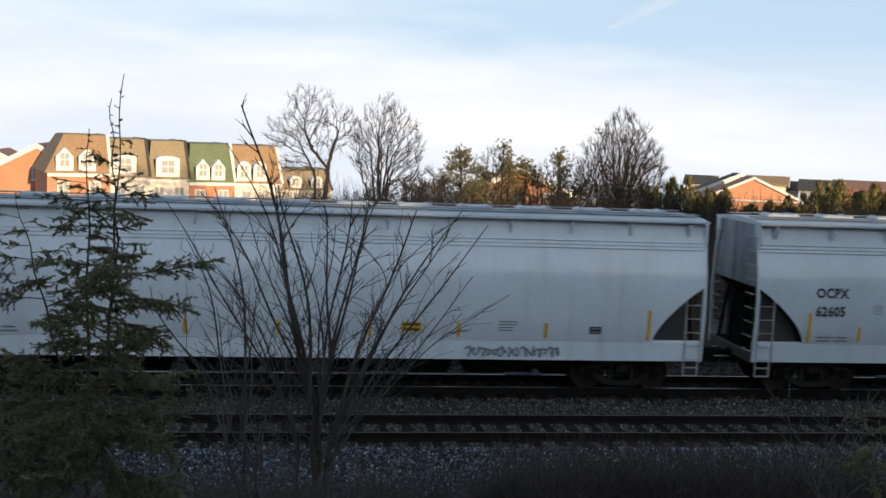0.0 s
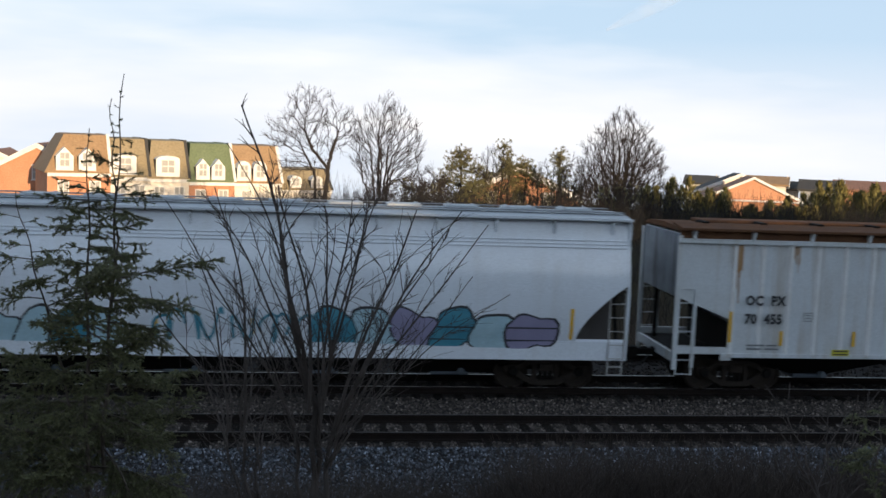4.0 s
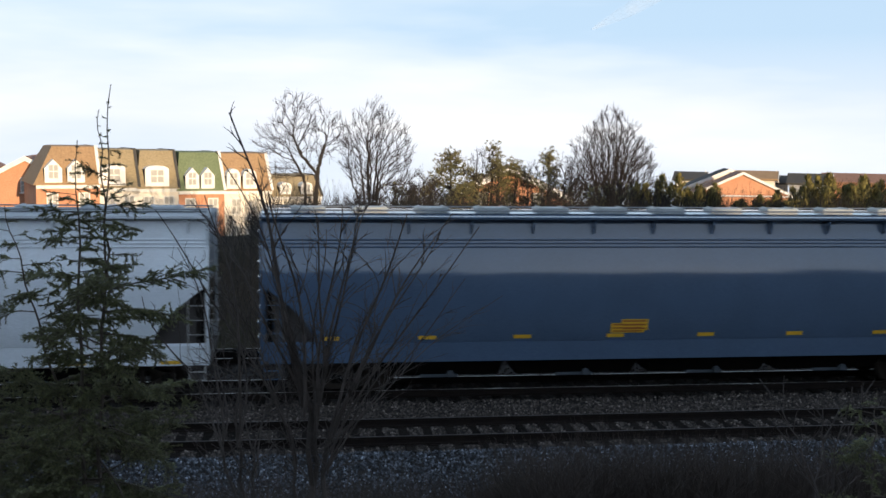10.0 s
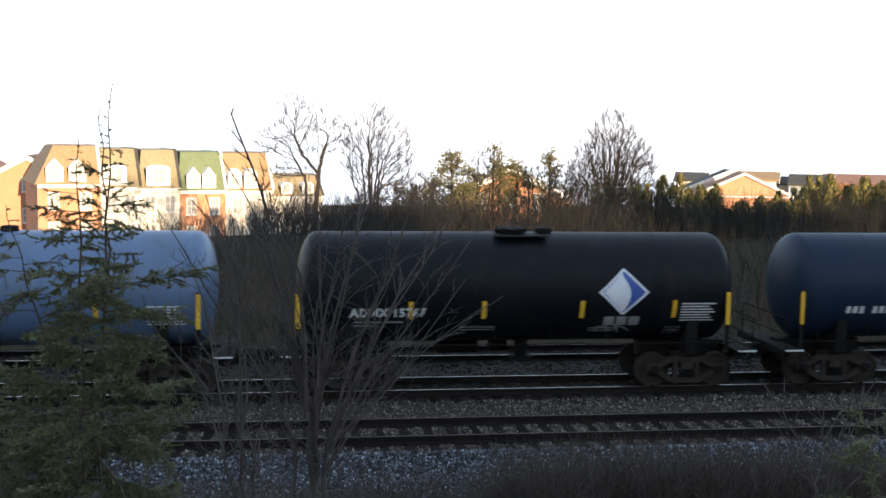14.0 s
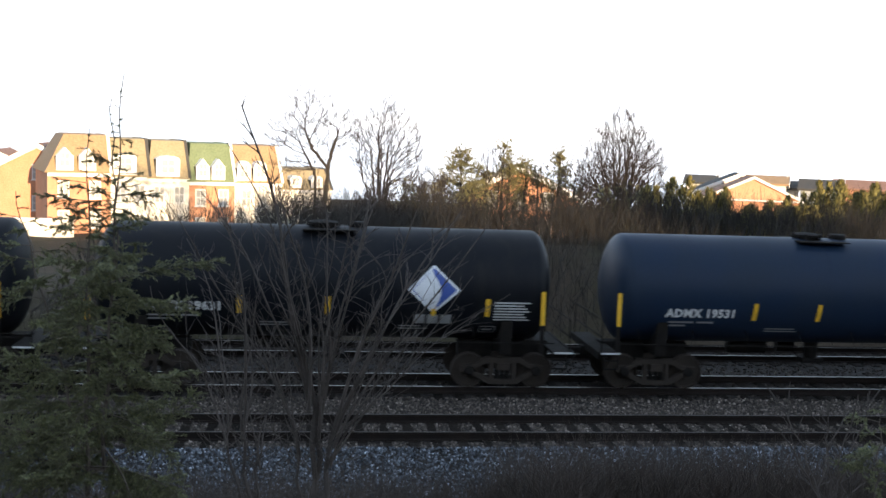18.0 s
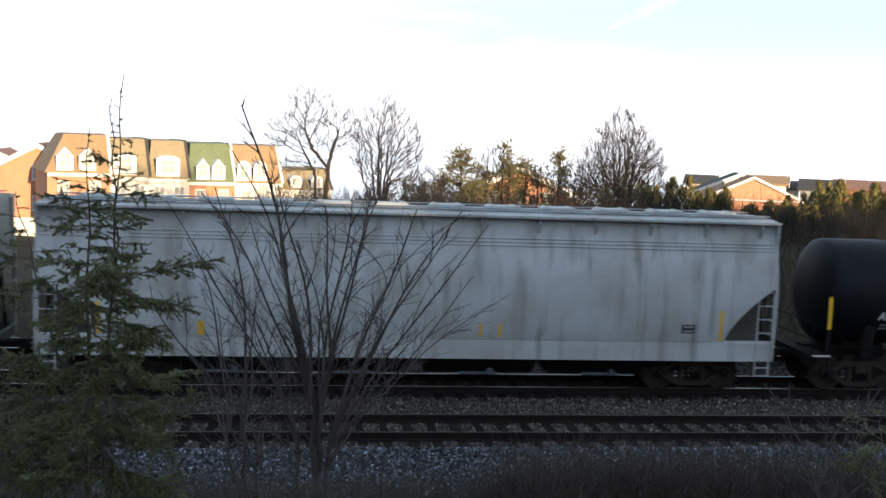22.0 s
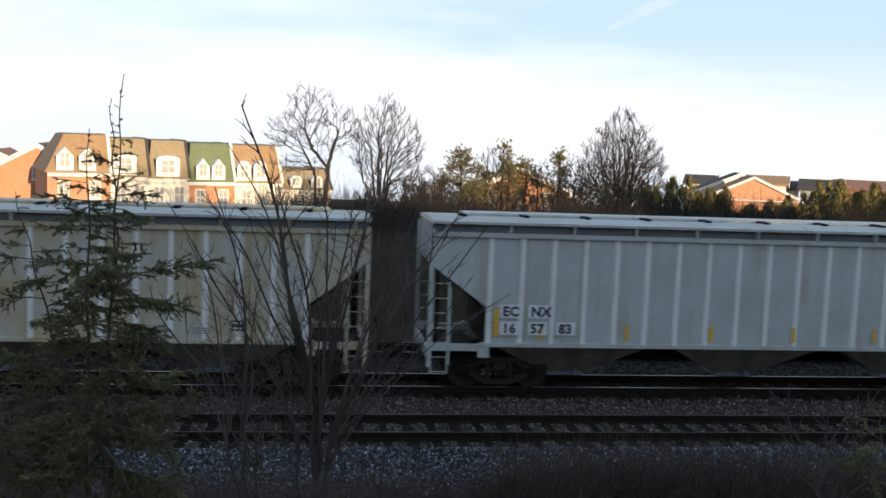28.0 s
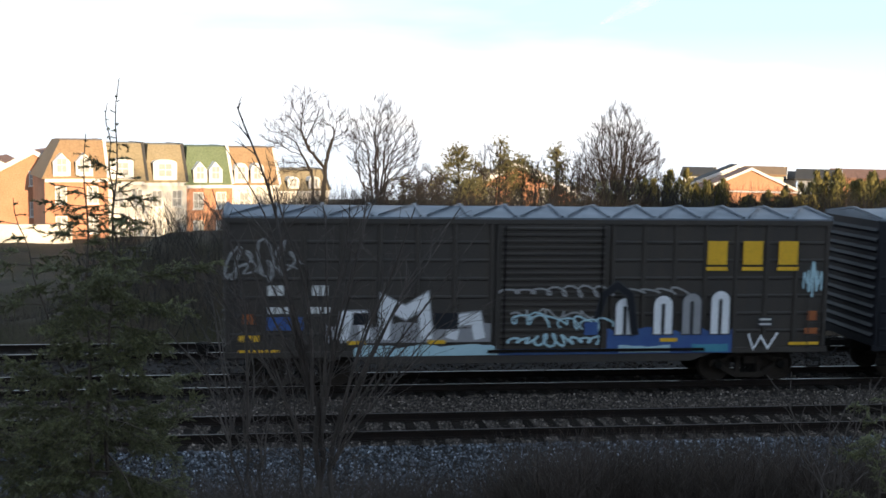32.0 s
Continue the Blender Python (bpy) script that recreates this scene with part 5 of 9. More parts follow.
# 3
h = 10.04
c = placed(round_hopper("plain white covered hopper car", h, M["pale_paint"]), -10.93, -31.01)
hopper_marks(c, h, "OCPX", "61425", strips=even(h, 8, 1.5, inset=3.9))
side_sign(c, h - 3.3, 1.62, 0.36, 0.22, M["ink"], hs, 2, M["dim_ink"], "black data panel")
print_block(c, h - 5.0, 2.2, 0.7, 3, M["grey_ink"], hs, 4)

# 4: rusty ribbed hopper
h = 10.09
rs = flat_side(1.60)
c = placed(ribbed_hopper("white ribbed hopper car with rust streaks and rusty roof rim", h, M["rusty_paint"], rib=0.76, roof_paint=M["rust"], sill=1.10, cut_top=2.62, post_paint=M["light_post"]), -32.5, -52.68)
hopper_marks(c, h, "OC  PX", "70  455", surf=rs, z=2.02, x=2.0, strips=even(h, 8, 1.38))
side_sign(c, h - 3.6, 1.3, 0.36, 0.3, M["ink"], rs, 0, None, "black placard")
side_sign(c, h - 4.4, 1.12, 0.5, 0.17, M["lime"], rs, 2, M["ink"], "yellow-green sticker")
side_sign(c, -h + 4.4, 1.12, 0.5, 0.17, M["lime"], rs, 2, M["ink"], "yellow-green sticker")
print_block(c, h - 5.2, 1.55, 0.42, 3, M["grey_ink"], rs, 6)

rr_ = random.Random(404)
for x0, wide, far in ((-8.6, 0.30, 1.9), (-6.9, 0.2, 0.7), (-4.1, 0.16, 0.6), (-1.2, 0.2, 0.7), (1.9, 0.16, 0.6), (3.9, 0.34, 2.1), (5.7, 0.28, 1.9), (7.3, 0.34, 2.3), (8.7, 0.16, 1.2)):
    bm = B()
    n = int(wide / 0.03)
    for k in range(n):
        x, L = x0 + k * 0.03, far * rr_.uniform(0.25, 1.0)
        bar(bm, x, 4.03 - L, 0.029 if rr_.random() < 0.7 else 0.012, L, flat_side(1.523), 0.003)
    part("rust_streak", bm, M["rust_streak"], c, "ochre rust streak below the roof rim")

# 5: graffiti in blue and teal
h = 9.7
M["spray_teal"] = surface("teal_spray_paint", (0.05, 0.24, 0.33), 0.5, other=(0.10, 0.34, 0.42), size=2, bump=0.0)
M["spray_pale"] = surface("pale_blue_spray_paint", (0.42, 0.60, 0.66), 0.5, other=(0.3, 0.48, 0.56), size=2, bump=0.0)
M["spray_violet"] = surface("violet_spray_paint", (0.30, 0.28, 0.42), 0.5, bump=0.0)
M["spray_orange"] = surface("orange_spray_paint", (0.36, 0.105, 0.028), 0.6, other=(0.26, 0.075, 0.022), amount=0.8, size=2.2, bump=0.0)
M["spray_white"] = surface("white_spray_paint", (0.78, 0.79, 0.82), 0.5, other=(0.66, 0.67, 0.70), size=2, bump=0.0)
M["spray_red"] = surface("red_spray_paint", (0.32, 0.03, 0.025), 0.5, other=(0.22, 0.02, 0.02), size=2, bump=0.0)
M["spray_silver"] = surface("silver_spray_paint", (0.36, 0.36, 0.38), 0.45, 0.3, other=(0.24, 0.24, 0.26), size=2, bump=0.0)
M["spray_blue"] = surface("blue_spray_paint", (0.04, 0.09, 0.26), 0.5, other=(0.06, 0.14, 0.33), size=2, bump=0.0)
M["spray_green"] = surface("dull_green_spray_paint", (0.24, 0.32, 0.22), 0.5, other=(0.3, 0.36, 0.3), size=2, bump=0.0)


def bubble_row(car, x0, x1, z0, z1, n, fills, edge, seed, surf, label, edge_w=0.06):
    """A row of overlapping sprayed bubble forms with a thick outline."""
    r = random.Random(seed)
    w = (x1 - x0) / n
    for i in range(n):
        cx, cz = x0 + (i + 0.5) * w, (z0 + z1) / 2 + r.uniform(-0.08, 0.08) * (z1 - z0)
        rx, rz = w * r.uniform(0.5, 0.6), (z1 - z0) / 2 * r.uniform(0.78, 0.98)
        sd = r.randint(0, 9999)
        clip = lambda pts: [(p, max(z0 - 0.03, q)) for p, q in pts]
        bm = B()
        flat_shape(bm, clip(blob(cx, cz, rx + edge_w, rz + edge_w, sd, 22, 0.17)), surf, 0.010 + 0.0024 * i)
        g = part("graffiti", bm, edge, car, label)
        bm = B()
        flat_shape(bm, clip(blob(cx, cz, rx, rz, sd, 22, 0.17)), surf, 0.0112 + 0.0024 * i)
        part("graffiti_fill", bm, M[fills[i % len(fills)]], g)
    return g


c = placed(round_hopper("white covered hopper car with teal and pale blue graffiti", h, M["clean_white"]), -53.93, -73.34)
hopper_marks(c, h, "OCPX", "62502", strips=even(h, 5, 1.5, inset=5.0))
bubble_row(c, -h + 1.6, -h + 6.6, 0.98, 2.1, 6, ("spray_pale", "spray_teal", "spray_pale"), M["ink"], 11, hs, "teal and pale blue bubble graffiti")
bubble_row(c, 1.6, 7.6, 1.0, 2.2, 6, ("spray_teal", "spray_pale", "spray_violet"), M["ink"], 12, hs, "teal and pale blue bubble graffiti")
bm = B()
for k in range(5):
    scrawl(bm, -2.4 + k * 0.9, -1.7 + k * 0.9, 1.3, 2.3, 30 + k, 0.07, hs, 0.016, 2)
scrawl(bm, -h + 0.9, -h + 1.6, 2.1, 2.6, 8, 0.07, hs, 0.012, 3)
part("graffiti", bm, M["spray_teal"], c, "teal sprayed scrawl")

# 6: blue-grey hopper
h = 9.6
c = placed(round_hopper("blue-grey covered hopper car with a glossy side", h, M["blue_paint"]), -74.49, -93.65)
hopper_marks(c, h, "", "", tall=False)
side_sign(c, h - 3.4, 1.62, 0.44, 0.26, M["ink"], hs, 2, M["white_ink"], "black panel with a white border")
mark("panel_border", c, M["white_ink"], [(h - 3.44, 1.58, 0.52, 0.03), (h - 3.44, 1.89, 0.52, 0.03), (h - 3.44, 1.61, 0.03, 0.28), (h - 2.95, 1.61, 0.03, 0.28)], hs, "thin white border", 0.012)
for i in range(7):
    mark("reflector", c, M["yellow"], [(-h + 1.0 + i * (2 * h - 2.4) / 6, 1.14, 0.42, 0.11)], lambda z: 1.57, "flat yellow reflector on the sill", 0.01)

# 7
h = 10.06
c = placed(round_hopper("white covered hopper car with an orange placard", h, M["clean_white"]), -94.91, -115.03)
hopper_marks(c, h, "OCPX", "62230", strips=[(-h + 2.9, 1.5, 0.08, 0.36)] + even(h, 7, 1.5, inset=4.5))
side_sign(c, 2.3, 1.62, 0.62, 0.34, M["yellow"], hs, 3, M["spray_orange"], "orange-yellow placard")
side_sign(c, h - 3.2, 1.66, 0.36, 0.25, M["ink"], hs, 2, M["dim_ink"], "black data panel")
print_block(c, 3.7, 1.88, 0.6, 3, M["grey_ink"], hs, 7)
print_block(c, h - 2.4, 2.05, 0.36, 3, M["grey_ink"], hs, 8)
print_block(c, -h + 2.9, 1.95, 0.5, 2, M["grey_ink"], hs, 9)

# 8
h = 9.51
c = placed(round_hopper("white covered hopper car with brown reflector strips", h, M["clean_white"]), -116.33, -135.36)
hopper_marks(c, h, "BFGX", "1914", strips=even(h, 7, 1.5, inset=4.4), x=1.85)
side_sign(c, -h + 5.6, 1.72, 0.62, 0.22, M["lime"], hs, 2, M["ink"], "yellow-green placard")
print_block(c, -h + 4.0, 1.72, 0.42, 3, M["grey_ink"], hs, 10)
print_block(c, -h + 8.6, 1.9, 0.6, 5, M["grey_ink"], hs, 11)
side_sign(c, h - 3.0, 1.66, 0.34, 0.24, M["ink"], hs, 2, M["dim_ink"], "black data panel")

# 9
h = 10.16
c = placed(round_hopper("slate-grey covered hopper car with orange placards", h, M["slate_paint"]), -136.65, -156.98)
hopper_marks(c, h, "", "", tall=False)
side_sign(c, -h + 9.3, 1.68, 0.72, 0.30, M["yellow"], hs, 3, M["spray_orange"], "orange-yellow placard")
side_sign(c, h - 3.0, 1.60, 0.46, 0.28, M["ink"], hs, 2, M["white_ink"], "black panel with white print")
side_sign(c, h - 11.3, 1.62, 0.9, 0.26, M["yellow"], hs, 3, M["spray_orange"], "orange placard")
for i in range(8):
    mark("reflector", c, M["yellow"], [(-h + 1.5 + i * (2 * h - 3.0) / 7, 1.5, 0.46, 0.10)], hs, "flat yellow reflector", 0.01)

# 10
h = 10.06
c = placed(round_hopper("bright white covered hopper car with black blotches", h, M["clean_white"]), -158.21, -178.34)
hopper_marks(c, h, "OCPX", "62396", tall=False, x=1.35)
side_sign(c, -h + 1.3, 2.22, 0.88, 0.34, M["spray_pale"], hs, 0, None, "pale blue patch behind the letters")
for i in range(9):
    mark("reflector", c, M["yellow"], [(-h + 0.8 + i * (2 * h - 2.0) / 8, 0.96, 0.5, 0.09)], lambda z: 1.565, "flat yellow reflector on the sill", 0.01)
side_sign(c, h - 2.8, 1.66, 0.36, 0.22, M["ink"], hs, 2, M["dim_ink"], "black data panel")
print_block(c, h - 3.6, 2.2, 1.1, 4, M["grey_ink"], hs, 12)
bm = B()
for px, w in ((-h + 6.6, 0.5), (-h + 7.2, 0.5), (-h + 8.2, 0.46)):
    flat_shape(bm, blob(px, 1.62, w / 2, 0.09, int(px * 10) + 50), hs, 0.012)
scrawl(bm, -h + 4.2, -h + 6.0, 1.62, 1.82, 21, 0.035, hs, 0.012, 6)
scrawl(bm, -h + 8.6, -h + 9.2, 1.8, 2.0, 22, 0.07, hs, 0.012, 3)
scrawl(bm, h - 4.0, h - 3.1, 1.0, 1.3, 23, 0.04, lambda z: 1.565, 0.012, 5)
scrawl(bm, h - 8.2, h - 7.4, 1.0, 1.25, 24, 0.035, lambda z: 1.565, 0.012, 4)
part("graffiti", bm, M["ink"], c, "black sprayed blotches and tags")

# 11 to 21: tank cars
ts = tank_side
M["logo_white"] = surface("white_leaf_print", (0.74, 0.75, 0.77), 0.5, bump=0.0)
M["logo_blue"] = surface("blue_diamond_print", (0.04, 0.08, 0.30), 0.5, other=(0.06, 0.12, 0.38), size=2, bump=0.0)


def tank_marks(car, half, code, number, ink="white_ink", x=1.35, panel=True, z=2.06):
    if code:
        letters("reporting_mark", car, code + " " + number, -half + x + (0.25 if code == "DMLX" else 0.0), z, 0.22, M[ink], ts, "white reporting letters and number", 1.1, 0.014)
        mark("small_print", car, M["dim_ink"], [(-half + x + 0.1, z - 0.18, 0.7, 0.05), (-half + x + 0.9, z - 0.18, 0.45, 0.05), (-half + x + 0.1, z - 0.28, 0.5, 0.05)], ts, "rows of small print", 0.012)
    if panel:
        mark("data_panel", car, M["white_ink"], [(half - 1.66, 1.88 + i * 0.078, 0.94 - 0.08 * (i % 3), 0.036) for i in range(7)], ts, "panel of white stencilled rows", 0.012)
    mark("stencil_box", car, M["dim_ink"], [(half - 2.0, 1.50, 0.44, 0.02), (half - 2.0, 1.68, 0.44, 0.02), (half - 2.0, 1.52, 0.02, 0.16), (half - 1.58, 1.52, 0.02, 0.16), (half - 1.92, 1.57, 0.28, 0.05)], ts, "small stencilled box", 0.012)
    print_block(car, half - 4.1, 1.66, 0.75, 2, M["dim_ink"], ts, int(half * 100))
    print_block(car, -half + 4.2, 1.72, 1.0, 2, M["dim_ink"], ts, int(half * 90))


def diamond(car, x, z=2.68, r=0.55):
    bm = B()
    n = 8
    for i in range(n):
        a, b = -1 + 2 * i / n, -1 + 2 * (i + 1) / n
        wa, wb = (1 - abs(a)) * r * 1.06, (1 - abs(b)) * r * 1.06
        flat_shape(bm, [(x - wa, z + a * r), (x + wa, z + a * r), (x + wb, z + b * r), (x - wb, z + b * r)], ts, 0.012)
    edge = B()
    for i in range(n):
        a, b = -1 + 2 * i / n, -1 + 2 * (i + 1) / n
        wa, wb = (1 - abs(a)) * r * 1.18 + 0.03, (1 - abs(b)) * r * 1.18 + 0.03
        flat_shape(edge, [(x - wa, z + a * r * 1.1), (x + wa, z + a * r * 1.1), (x + wb, z + b * r * 1.1), (x - wb, z + b * r * 1.1)], ts, 0.008)
    part("diamond_edge", edge, M["logo_white"], car, "white border of the diamond")
    d = part("diamond_sign", bm, M["logo_blue"], car, "blue diamond with a white leaf shape")
    bm = B()
    for i in range(n):
        a, b = -0.92 + 1.84 * i / n, -0.92 + 1.84 * (i + 1) / n
        def lr(t):
            w = (1 - abs(t)) * r * 1.06
            return x - w * 0.94, x + min(w * 0.9, r * (0.28 * math.cos(t * 2.2) + 0.05 - 0.12 * t))
        (la, ra), (lb, rb) = lr(a), lr(b)
        flat_shape(bm, [(la, z + a * r), (max(la, ra), z + a * r), (max(lb, rb), z + b * r), (lb, z + b * r)], ts, 0.018)
    part("leaf_shape", bm, M["logo_white"], d)
    for i in range(3):
        mark("word_block", car, M["dim_ink"], [(x - 0.48 + i * 0.34, z - 0.92, 0.28, 0.26)], ts, "dim white block under the diamond", 0.012)


TANKS = (
    (-179.72, -191.78, "black_paint", "ADMX", "19033", "black tank car with white tags and yellow reflector strips", None),
    (-193.46, -205.17, "navy_paint", "", "", "faded navy-black tank car with yellow reflector strips", None),
    (-206.82, -218.57, "black_paint", "ADMX", "15767", "black tank car with a blue and white diamond sign", 2.9),
    (-220.58, -232.45, "grey_tank", "", "", "blue-grey tank car with yellow reflector strips", None),
    (-233.88, -245.73, "black_paint", "ADMX", "15592", "black tank car with white lettering", None),
    (-247.45, -259.29, "black_paint", "DMLX", "130031", "black tank car with a large white data panel", None),
    (-261.0, -272.86, "navy_paint", "ADMX", "19531", "faded navy-black tank car with white lettering", None),
    (-274.45, -286.29, "black_paint", "ADMX", "19631", "black tank car with a blue and white diamond sign", 2.9),
    (-287.94, -299.85, "black_paint", "ADMX", "19613", "black tank car with blue and white diamond and white lettering", 2.9),
    (-301.35, -313.39, "black_paint", "ADMX", "17778", "dull black tank car with white lettering", None),
)
STRIPS = {0: (3.6, 5.6, 8.0, 10.0), 2: (2.9, 4.8, 7.4, 9.9), 3: (3.55, 6.35, 9.0), 5: (2.6, 4.85, 7.65, 9.85), 6: (3.8, 5.6, 8.2, 10.1), 7: (3.7, 5.9, 8.6, 10.0), 8: (3.6, 5.26, 8.0, 10.0), 9: (3.3, 6.2, 7.9, 9.8)}
for i, (front, rear, paint, code, number, label, logo) in enumerate(TANKS):
    h = (front - rear) / 2
    c = placed(tank_car(label, h, M[paint], 0.0, STRIPS.get(i, (3.0, 5.0, 7.6, 9.9))), front, rear)
    tank_marks(c, h, code, number)
    if not code:
        mark("reporting_bars", c, M["white_ink"], [(-h + 1.35 + k * 0.19, 2.06, 0.13, 0.2) for k in (0, 1, 2, 4, 5, 6, 7)], ts, "worn white lettering", 0.012)
    if logo:
        diamond(c, h - logo - 0.35)
    if i == 0:
        bm = B()
        scrawl(bm, 1.6, 3.6, 1.52, 2.02, 40, 0.07, ts, 0.016, 5)
        scrawl(bm, 3.8, 4.6, 1.62, 1.86, 41, 0.05, ts, 0.016, 4)
        scrawl(bm, -h + 0.5, -h + 1.2, 1.7, 2.1, 42, 0.06, ts, 0.016, 3)
        part("graffiti", bm, M["white_ink"], c, "white sprayed outline graffiti")
    if i == 2:
        bm = B()
        scrawl(bm, 2.0, 2.8, 1.5, 1.85, 44, 0.04, ts, 0.016, 3)
        part("graffiti", bm, M["dim_ink"], c, "small white sprayed tag")

h = 7.25
c = placed(tank_car("long black tank car with a tall dome and pale tags", h, M["black_paint"], dome=0.55, strips=(3.15, 5.7, 9.5, 11.9)), -315.05, -329.56)
tank_marks(c, h, "ACFX", "73028", x=1.5)
bm = B()
scrawl(bm, -2.9, -1.6, 1.6, 2.05, 46, 0.05, ts, 0.016, 5)
part("graffiti", bm, M["spray_pale"], c, "pale blue sprayed tag")
print_block(c, 2.6, 2.2, 0.45, 6, M["dim_ink"], ts, 33, 0.1)

# 22: grimy beige hopper
h = 9.47
c = placed(round_hopper("grimy pale grey covered hopper car with dark streaks", h, M["dirty_paint"]), -331.07, -350.01)
hopper_marks(c, h, "AEX", "9134", strips=[(-h + 3.9, 1.46, 0.16, 0.36), (1.5, 1.5, 0.07, 0.36), (2.0, 1.5, 0.07, 0.36)], size=0.28, x=1.75)
side_sign(c, h - 2.6, 1.66, 0.38, 0.24, M["ink"], hs, 2, M["dim_ink"], "black data panel")

mark("number_patch", c, M["grey_paint"], [(-h + 1.6, 1.68, 1.25, 0.86)], hs, "paler patch behind the letters", 0.003)

# 23: orange and white graffiti
h = 10.43
c = placed(round_hopper("tan-grey covered hopper car with white and orange graffiti", h, M["tan_paint"]), -351.22, -372.08)
hopper_marks(c, h, "CRDX", "13083", strips=[(-h + 4.0, 1.5, 0.11, 0.3), (-h + 6.7, 1.46, 0.1, 0.42)], x=1.5, size=0.2)
for k in range(11):
    bm = B()
    flat_shape(bm, blob(h - 9.05 + k * 0.76, 1.68 + 0.62 * math.sin(0.25 + k * 0.29), 0.5, 0.30 + 0.08 * math.sin(k * 2.1), 60 + k, 26, 0.26), hs, 0.0050 + 0.0005 * k)
    part("graffiti", bm, M["spray_orange"], c, "orange sprayed cloud round the white forms")
MASS = ((0.45, 1.3, 0.55, 0.55), (1.2, 1.55, 0.75, 0.70), (2.2, 1.62, 0.8, 0.72), (3.1, 1.7, 0.85, 0.70), (4.0, 1.65, 0.8, 0.68), (4.8, 1.5, 0.75, 0.62), (5.6, 1.3, 0.7, 0.5), (6.35, 1.25, 0.5, 0.42), (6.95, 1.5, 0.36, 0.34))
for k, (x, z, rx, rz) in enumerate(MASS):
    clip = lambda pts: [(u, max(1.0, v)) for u, v in pts]
    bm = B()
    flat_shape(bm, clip(blob(h - 8.6 + x - (0.08 if k < 2 else 0.0), z, rx + 0.055, rz + 0.055, 300 + k, 22, 0.07)), hs, 0.0125 + 0.0006 * k)
    g = part("graffiti", bm, M["ink"], c, "black outline of the white graffiti")
    bm = B()
    flat_shape(bm, clip(blob(h - 8.6 + x, z, rx, rz, 300 + k, 22, 0.07)), hs, 0.0200 + 0.0006 * k)
    part("graffiti_fill", bm, M["spray_white"], g, "large white sprayed form")
accents = (((0.9, 1.2), (1.1, 1.75), (1.35, 1.9)), ((1.7, 1.2), (1.75, 1.9), (1.95, 2.15)), ((2.45, 1.9), (2.5, 1.35)), ((2.9, 1.15), (3.0, 1.7), (3.3, 1.85), (3.45, 1.5)), ((3.3, 2.2), (3.6, 2.0), (3.7, 1.7)),
           ((4.2, 2.1), (4.25, 1.3)), ((4.6, 1.95), (4.9, 1.75), (5.2, 1.35)), ((5.5, 1.25), (5.9, 1.45)), ((6.6, 1.2), (6.7, 1.5)))
for k, pts in enumerate(accents):
    bm = B()
    ribbon(bm, [(h - 8.6 + x, z) for x, z in pts], 0.08 if k % 3 else 0.19, hs, 0.030)
    part("graffiti", bm, M["ink"], c, "black accent on the white forms")
for k, (x, z, rx, rz) in enumerate(((1.05, 1.5, 0.13, 0.26), (2.35, 1.95, 0.08, 0.22), (3.35, 1.5, 0.09, 0.28), (4.85, 1.75, 0.14, 0.26), (5.3, 1.5, 0.14, 0.14), (6.75, 1.5, 0.16, 0.17))):
    bm = B()
    flat_shape(bm, blob(h - 8.6 + x, z, rx, rz, 330 + k), hs, 0.031)
    part("graffiti", bm, M["ink"], c, "black accent on the white forms")
bubble_row(c, -h + 3.9, -h + 7.3, 1.0, 2.1, 4, ("tan_paint",), M["ink"], 91, hs, "black outline graffiti on the bare paint", 0.12)
bubble_row(c, -h + 8.0, -h + 10.6, 1.0, 1.95, 4, ("tan_paint",), M["ink"], 92, hs, "black outline graffiti on the bare paint", 0.09)
bm = B()
scrawl(bm, -h + 6.3, -h + 9.6, 2.2, 2.5, 92, 0.035, hs, 0.014, 5)
part("graffiti", bm, M["grey_ink"], c, "thin black sprayed tag")

# 24: lumber car
h = 11.59
front, rear = -373.98, -397.16
c = placed(lumber_car("brown centre-beam flatcar loaded with wrapped lumber", h), front, rear)
bs = flat_side(1.475)
for i in range(10):
    mark("reflector", c, M["yellow"], [(-h + 0.9 + i * 2.35, 0.92, 0.5, 0.1)], bs, "flat yellow reflector on the sill", 0.01)
letters("reporting_mark", c, "WRWK", -h + 3.0, 0.92, 0.16, M["white_ink"], bs, "white reporting letters", 1.0, 0.012)
letters("car_number", c, "120248", -h + 4.3, 0.92, 0.16, M["white_ink"], bs, "white car number", 1.0, 0.012)
side_sign(c, h - 4.6, 0.68, 0.5, 0.34, M["ink"], bs, 3, M["dim_ink"], "black data panel")
tier = 0.845
cols = (-h + 0.32, -h + 5.0, -h + 9.6, -h + 13.9, -h + 18.2, h - 0.32)
for s in (-1, 1):
    for k in range(5):
        for t in range(4):
            a, b = cols[k], cols[k + 1]
            ob = lumber_bundle(b - a, tier - 0.02, s, 4, 0.25 if (t + k) % 2 else 0.0, t == 3)
            placed(ob, (front + rear) / 2 + b, (front + rear) / 2 + a, 1.145 + t * tier)

